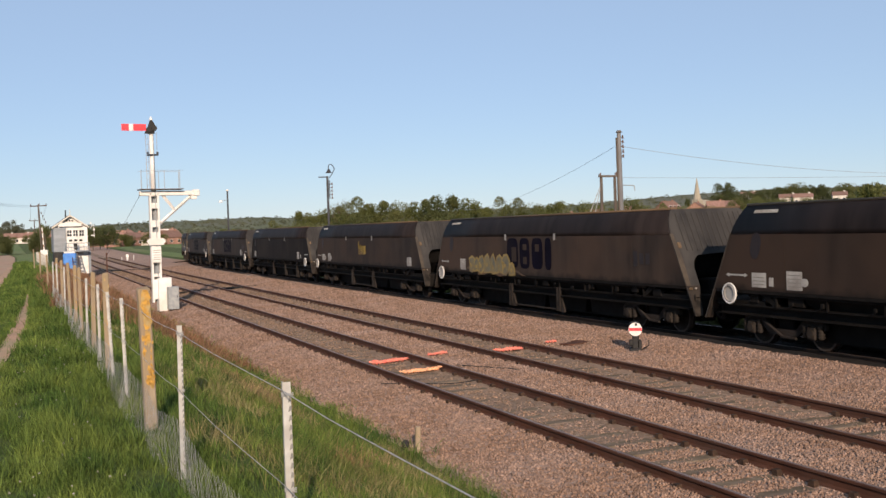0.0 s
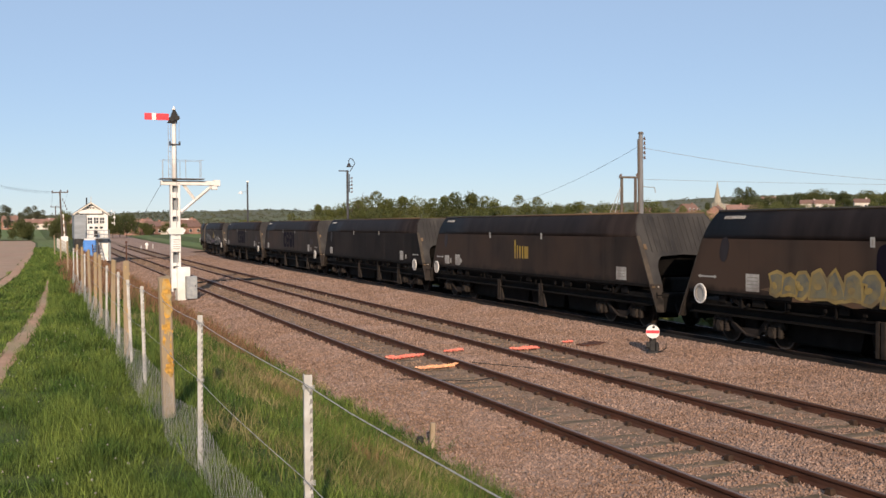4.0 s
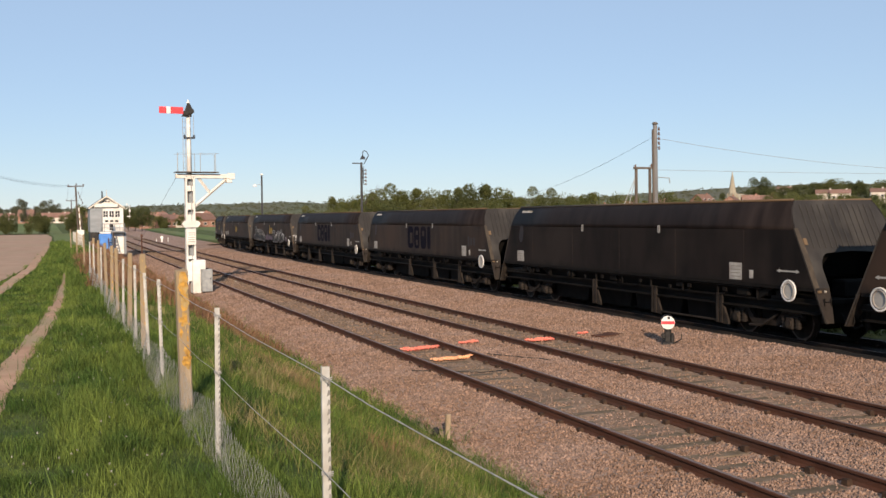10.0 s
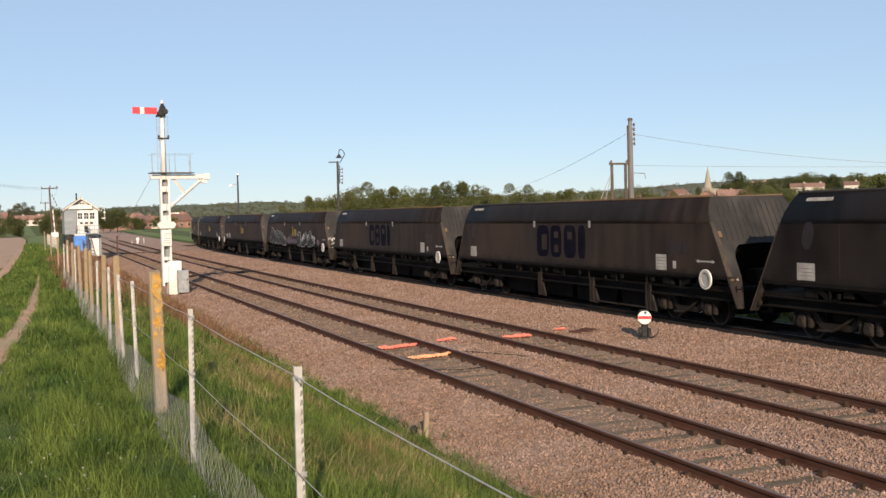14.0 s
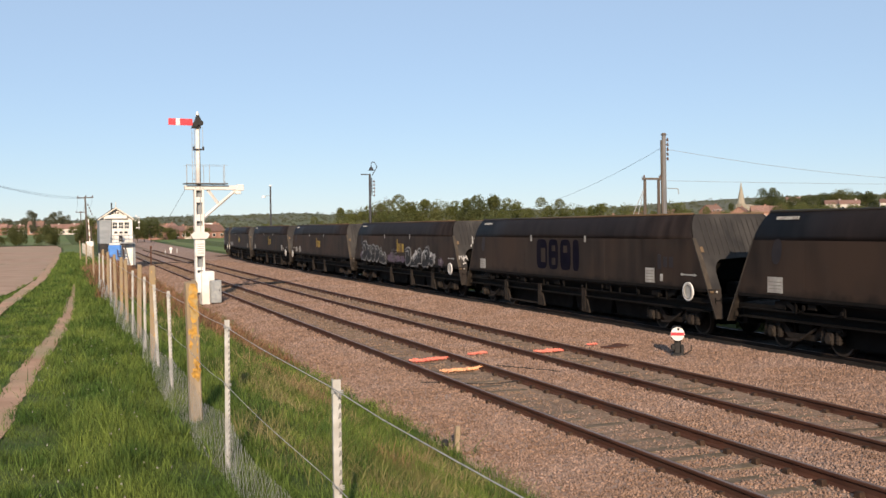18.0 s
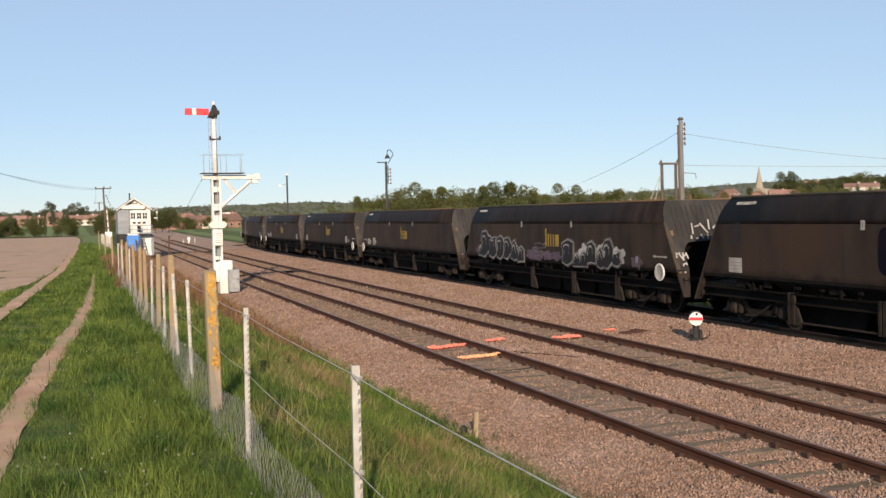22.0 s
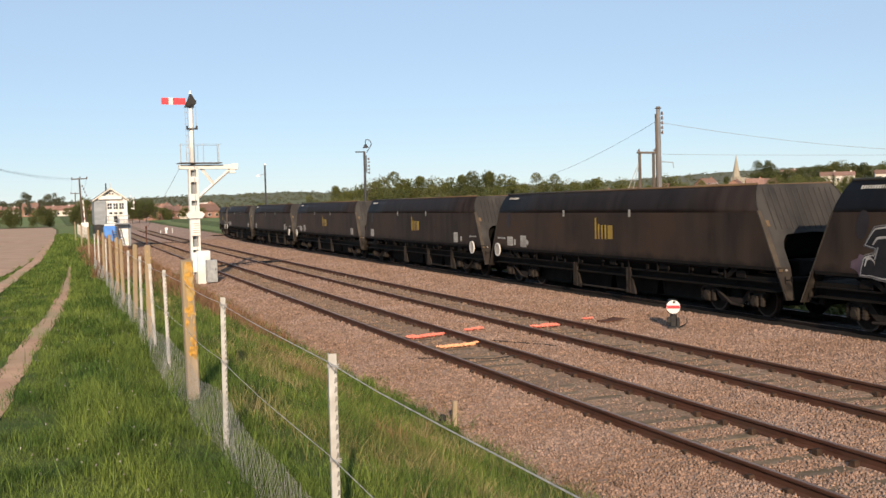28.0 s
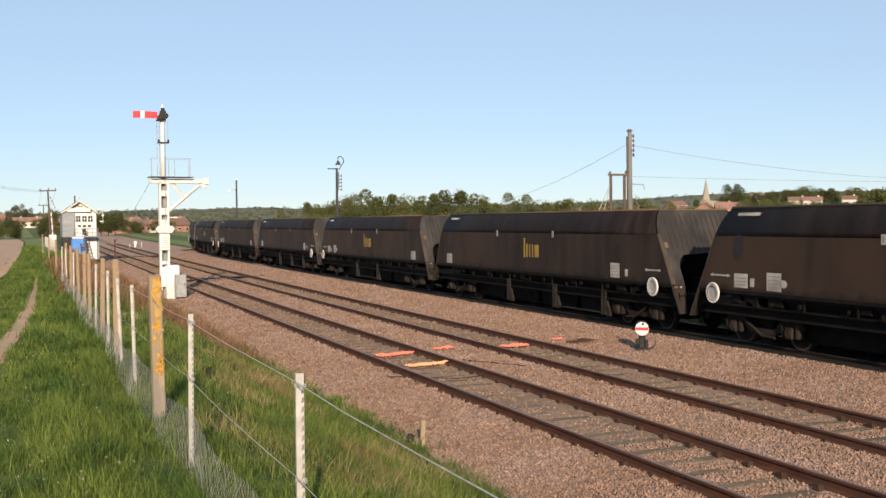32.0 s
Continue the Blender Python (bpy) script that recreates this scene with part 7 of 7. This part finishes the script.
def loose_stones(n, seed, foul, mat, label):
    rng = np.random.default_rng(seed)
    y = 7.5 * (110 / 7.5) ** rng.uniform(0, 1, n)
    x = rng.uniform(5.7, 15.84, n)
    ok = np.ones(n, bool)
    for c in (7.454 + 0.7525, 7.454 + 3.4016 + 0.7525):
        d = np.abs(x - c - y * y / 14516)
        ph = np.abs(((y + 11.7) / 0.65 + 0.5) % 1.0 - 0.5) * 0.65
        ok &= ~((d < 0.68) & (ph < 0.07 + 0.08 * rng.uniform(0, 1, n)) & (rng.uniform(0, 1, n) > 0.1 + 0.5 * (np.sin(y * 2.3 + x * 3) > 0.55))) & ~(np.abs(d - 0.7525) < 0.09)
    inside = (np.abs(x - 8.2065 - y * y / 14516) < 0.66) | (np.abs(x - 11.608 - y * y / 14516) < 0.66)
    inside &= rng.uniform(11, 19, n) < y
    ok &= inside if foul else ~inside
    ok &= ~((np.abs(x - 14.14) < 0.25) & (np.abs(y - 21.8) < 0.3))
    x, y = x[ok], y[ok]
    n = len(x)
    z = np.array([bed_z(a, b) for a, b in zip(x, y)])
    s = rng.uniform(0.012, 0.029, n) * np.maximum(1, (y / 15) ** 0.55)
    base = np.array([(1, 0, 0), (-1, 0, 0), (0, 1, 0), (0, -1, 0), (0, 0, 1), (0, 0, -1)], float)
    v = base[None] * rng.uniform(0.6, 1.25, (n, 6, 1)) + rng.normal(0, 0.22, (n, 6, 3))
    v = v * s[:, None, None] + np.stack([x, y, z + s * 0.35], 1)[:, None]
    faces = np.array([(0, 2, 4), (2, 1, 4), (1, 3, 4), (3, 0, 4), (2, 0, 5), (1, 2, 5), (3, 1, 5), (0, 3, 5)])
    f = (faces[None] + (np.arange(n) * 6)[:, None, None]).reshape(-1, 3)
    me = bpy.data.meshes.new("loose_stones")
    me.vertices.add(n * 6)
    me.vertices.foreach_set("co", v.astype(np.float32).ravel())
    me.loops.add(len(f) * 3)
    me.loops.foreach_set("vertex_index", f.astype(np.int32).ravel())
    me.polygons.add(len(f))
    me.polygons.foreach_set("loop_start", np.arange(0, len(f) * 3, 3, dtype=np.int32))
    me.update(calc_edges=True)
    me.materials.append(M[mat])
    tagged(new("loose_stones", me), label, "stones", kind="stuff")


loose_stones(215000, 51, False, "stones", "pinkish-brown crushed stones on top of the ballast")
loose_stones(120000, 52, True, "foul_stones", "dirty brown crushed stones between the rails")


def seed_heads():
    rng = np.random.default_rng(77)
    cs = []
    while len(cs) < 240:
        y = 3.2 * (22 / 3.2) ** rng.uniform(0, 1)
        x = rng.uniform(-2.2, 1.0)
        if abs(x - path_mid(y)) > 0.3 and x > field_edge(y) + 0.2:
            cs.append((x, y, ground_z(x, y) + rng.uniform(0.1, 0.3)))
    ob = new("seed_heads", mesh_quads("seed_heads", leaf_cards(cs, [0.007] * len(cs), 12, 0.0045, rng), "dirty_white"))
    tagged(ob, "pale dandelion seed heads in the grass", "seed heads", kind="stuff")


def scrub():
    rng = np.random.default_rng(78)
    cs, rs = [], []
    for k in range(1700):
        y = rng.uniform(2, 110)
        f = rng.uniform(0, 1)
        cs.append((rng.uniform(20.8, 23.0) + bend(y), y, -0.4 + 1.3 * f * (0.8 + 0.3 * math.sin(y * 0.6))))
        rs.append(rng.uniform(0.18, 0.36))
    ob = new("scrub", mesh_quads("scrub", leaf_cards(cs, rs, 60, 0.07, rng), "leaf_dark"))
    tagged(ob, "low dark green scrub along the far side of the railway", "scrub", kind="stuff")


scrub()
seed_heads()


def painted_stones(x, y, lx, ly, rz, n, mat, label, seed):
    """Stones lying in a sprayed line take its colour."""
    rng = np.random.default_rng(seed)
    u, v = rng.uniform(-lx / 2, lx / 2, n), rng.uniform(-ly / 2, ly / 2, n) * rng.uniform(0.7, 1.05, n)
    c, s = math.cos(radians(rz)), math.sin(radians(rz))
    px, py = x + u * c - v * s, y + u * s + v * c
    pz = np.array([bed_z(a, b) for a, b in zip(px, py)]) + 0.07
    sz = rng.uniform(0.02, 0.034, n)
    base = np.array([(1, 0, 0), (-1, 0, 0), (0, 1, 0), (0, -1, 0), (0, 0, 1), (0, 0, -1)], float)
    w = base[None] * rng.uniform(0.6, 1.25, (n, 6, 1)) + rng.normal(0, 0.22, (n, 6, 3))
    w = w * sz[:, None, None] + np.stack([px, py, pz], 1)[:, None]
    faces = np.array([(0, 2, 4), (2, 1, 4), (1, 3, 4), (3, 0, 4), (2, 0, 5), (1, 2, 5), (3, 1, 5), (0, 3, 5)])
    f = (faces[None] + (np.arange(n) * 6)[:, None, None]).reshape(-1, 3)
    heap("painted_stones", w.reshape(-1, 3).tolist(), f.tolist(), mat, label, "paint mark")


for k, (x, y, lx, ly, rz, mat, label) in enumerate(PAINTED):
    painted_stones(x, y, lx, ly, rz, int(lx * ly * 1500), mat, label, 90 + k)


# ---- movement ----
def travelled(t):
    """How far the train still has to come at t seconds, measured from its place at 16 s."""
    q = (t - 16) / 16
    return -64.153 * q + 0.374 * q ** 2 + 0.03 * q ** 3 + 0.84 * q ** 4 - 0.5 * max(0.0, (2.2 - t) / 2.2) ** 2


def wagon_pose(j, t):
    s = 3.0 + WAGON_L * j + SLACK.get(j, 0.0) + travelled(t)
    a, b = on_far(s - 6.43), on_far(s + 6.43)
    h = math.degrees(math.atan2(b[0] - a[0], b[1] - a[1]))
    return pose((a[0] + b[0]) / 2, (a[1] + b[1]) / 2, FAR_Z, 0, 0, -h + (180 if j in REVERSED else 0))


def motions():
    for j, w in WAGONS.items():
        walk(w, [(t, wagon_pose(j, t)) for t in range(33)])
        if -4 < j < 8:
            turn = 1 if j not in REVERSED else -1
            rows = [(k * 0.16, pose(0, 0, 0, turn * math.degrees((travelled(0) - travelled(k * 0.16)) / 0.42))) for k in range(201)]
            for o in w.children_recursive:
                if o.name.startswith("wheelset"):
                    y = o.matrix_basis.translation.y
                    place = Matrix.Translation((0, y, 0.42))
                    walk(o, [(t, place @ m) for t, m in rows])


motions()
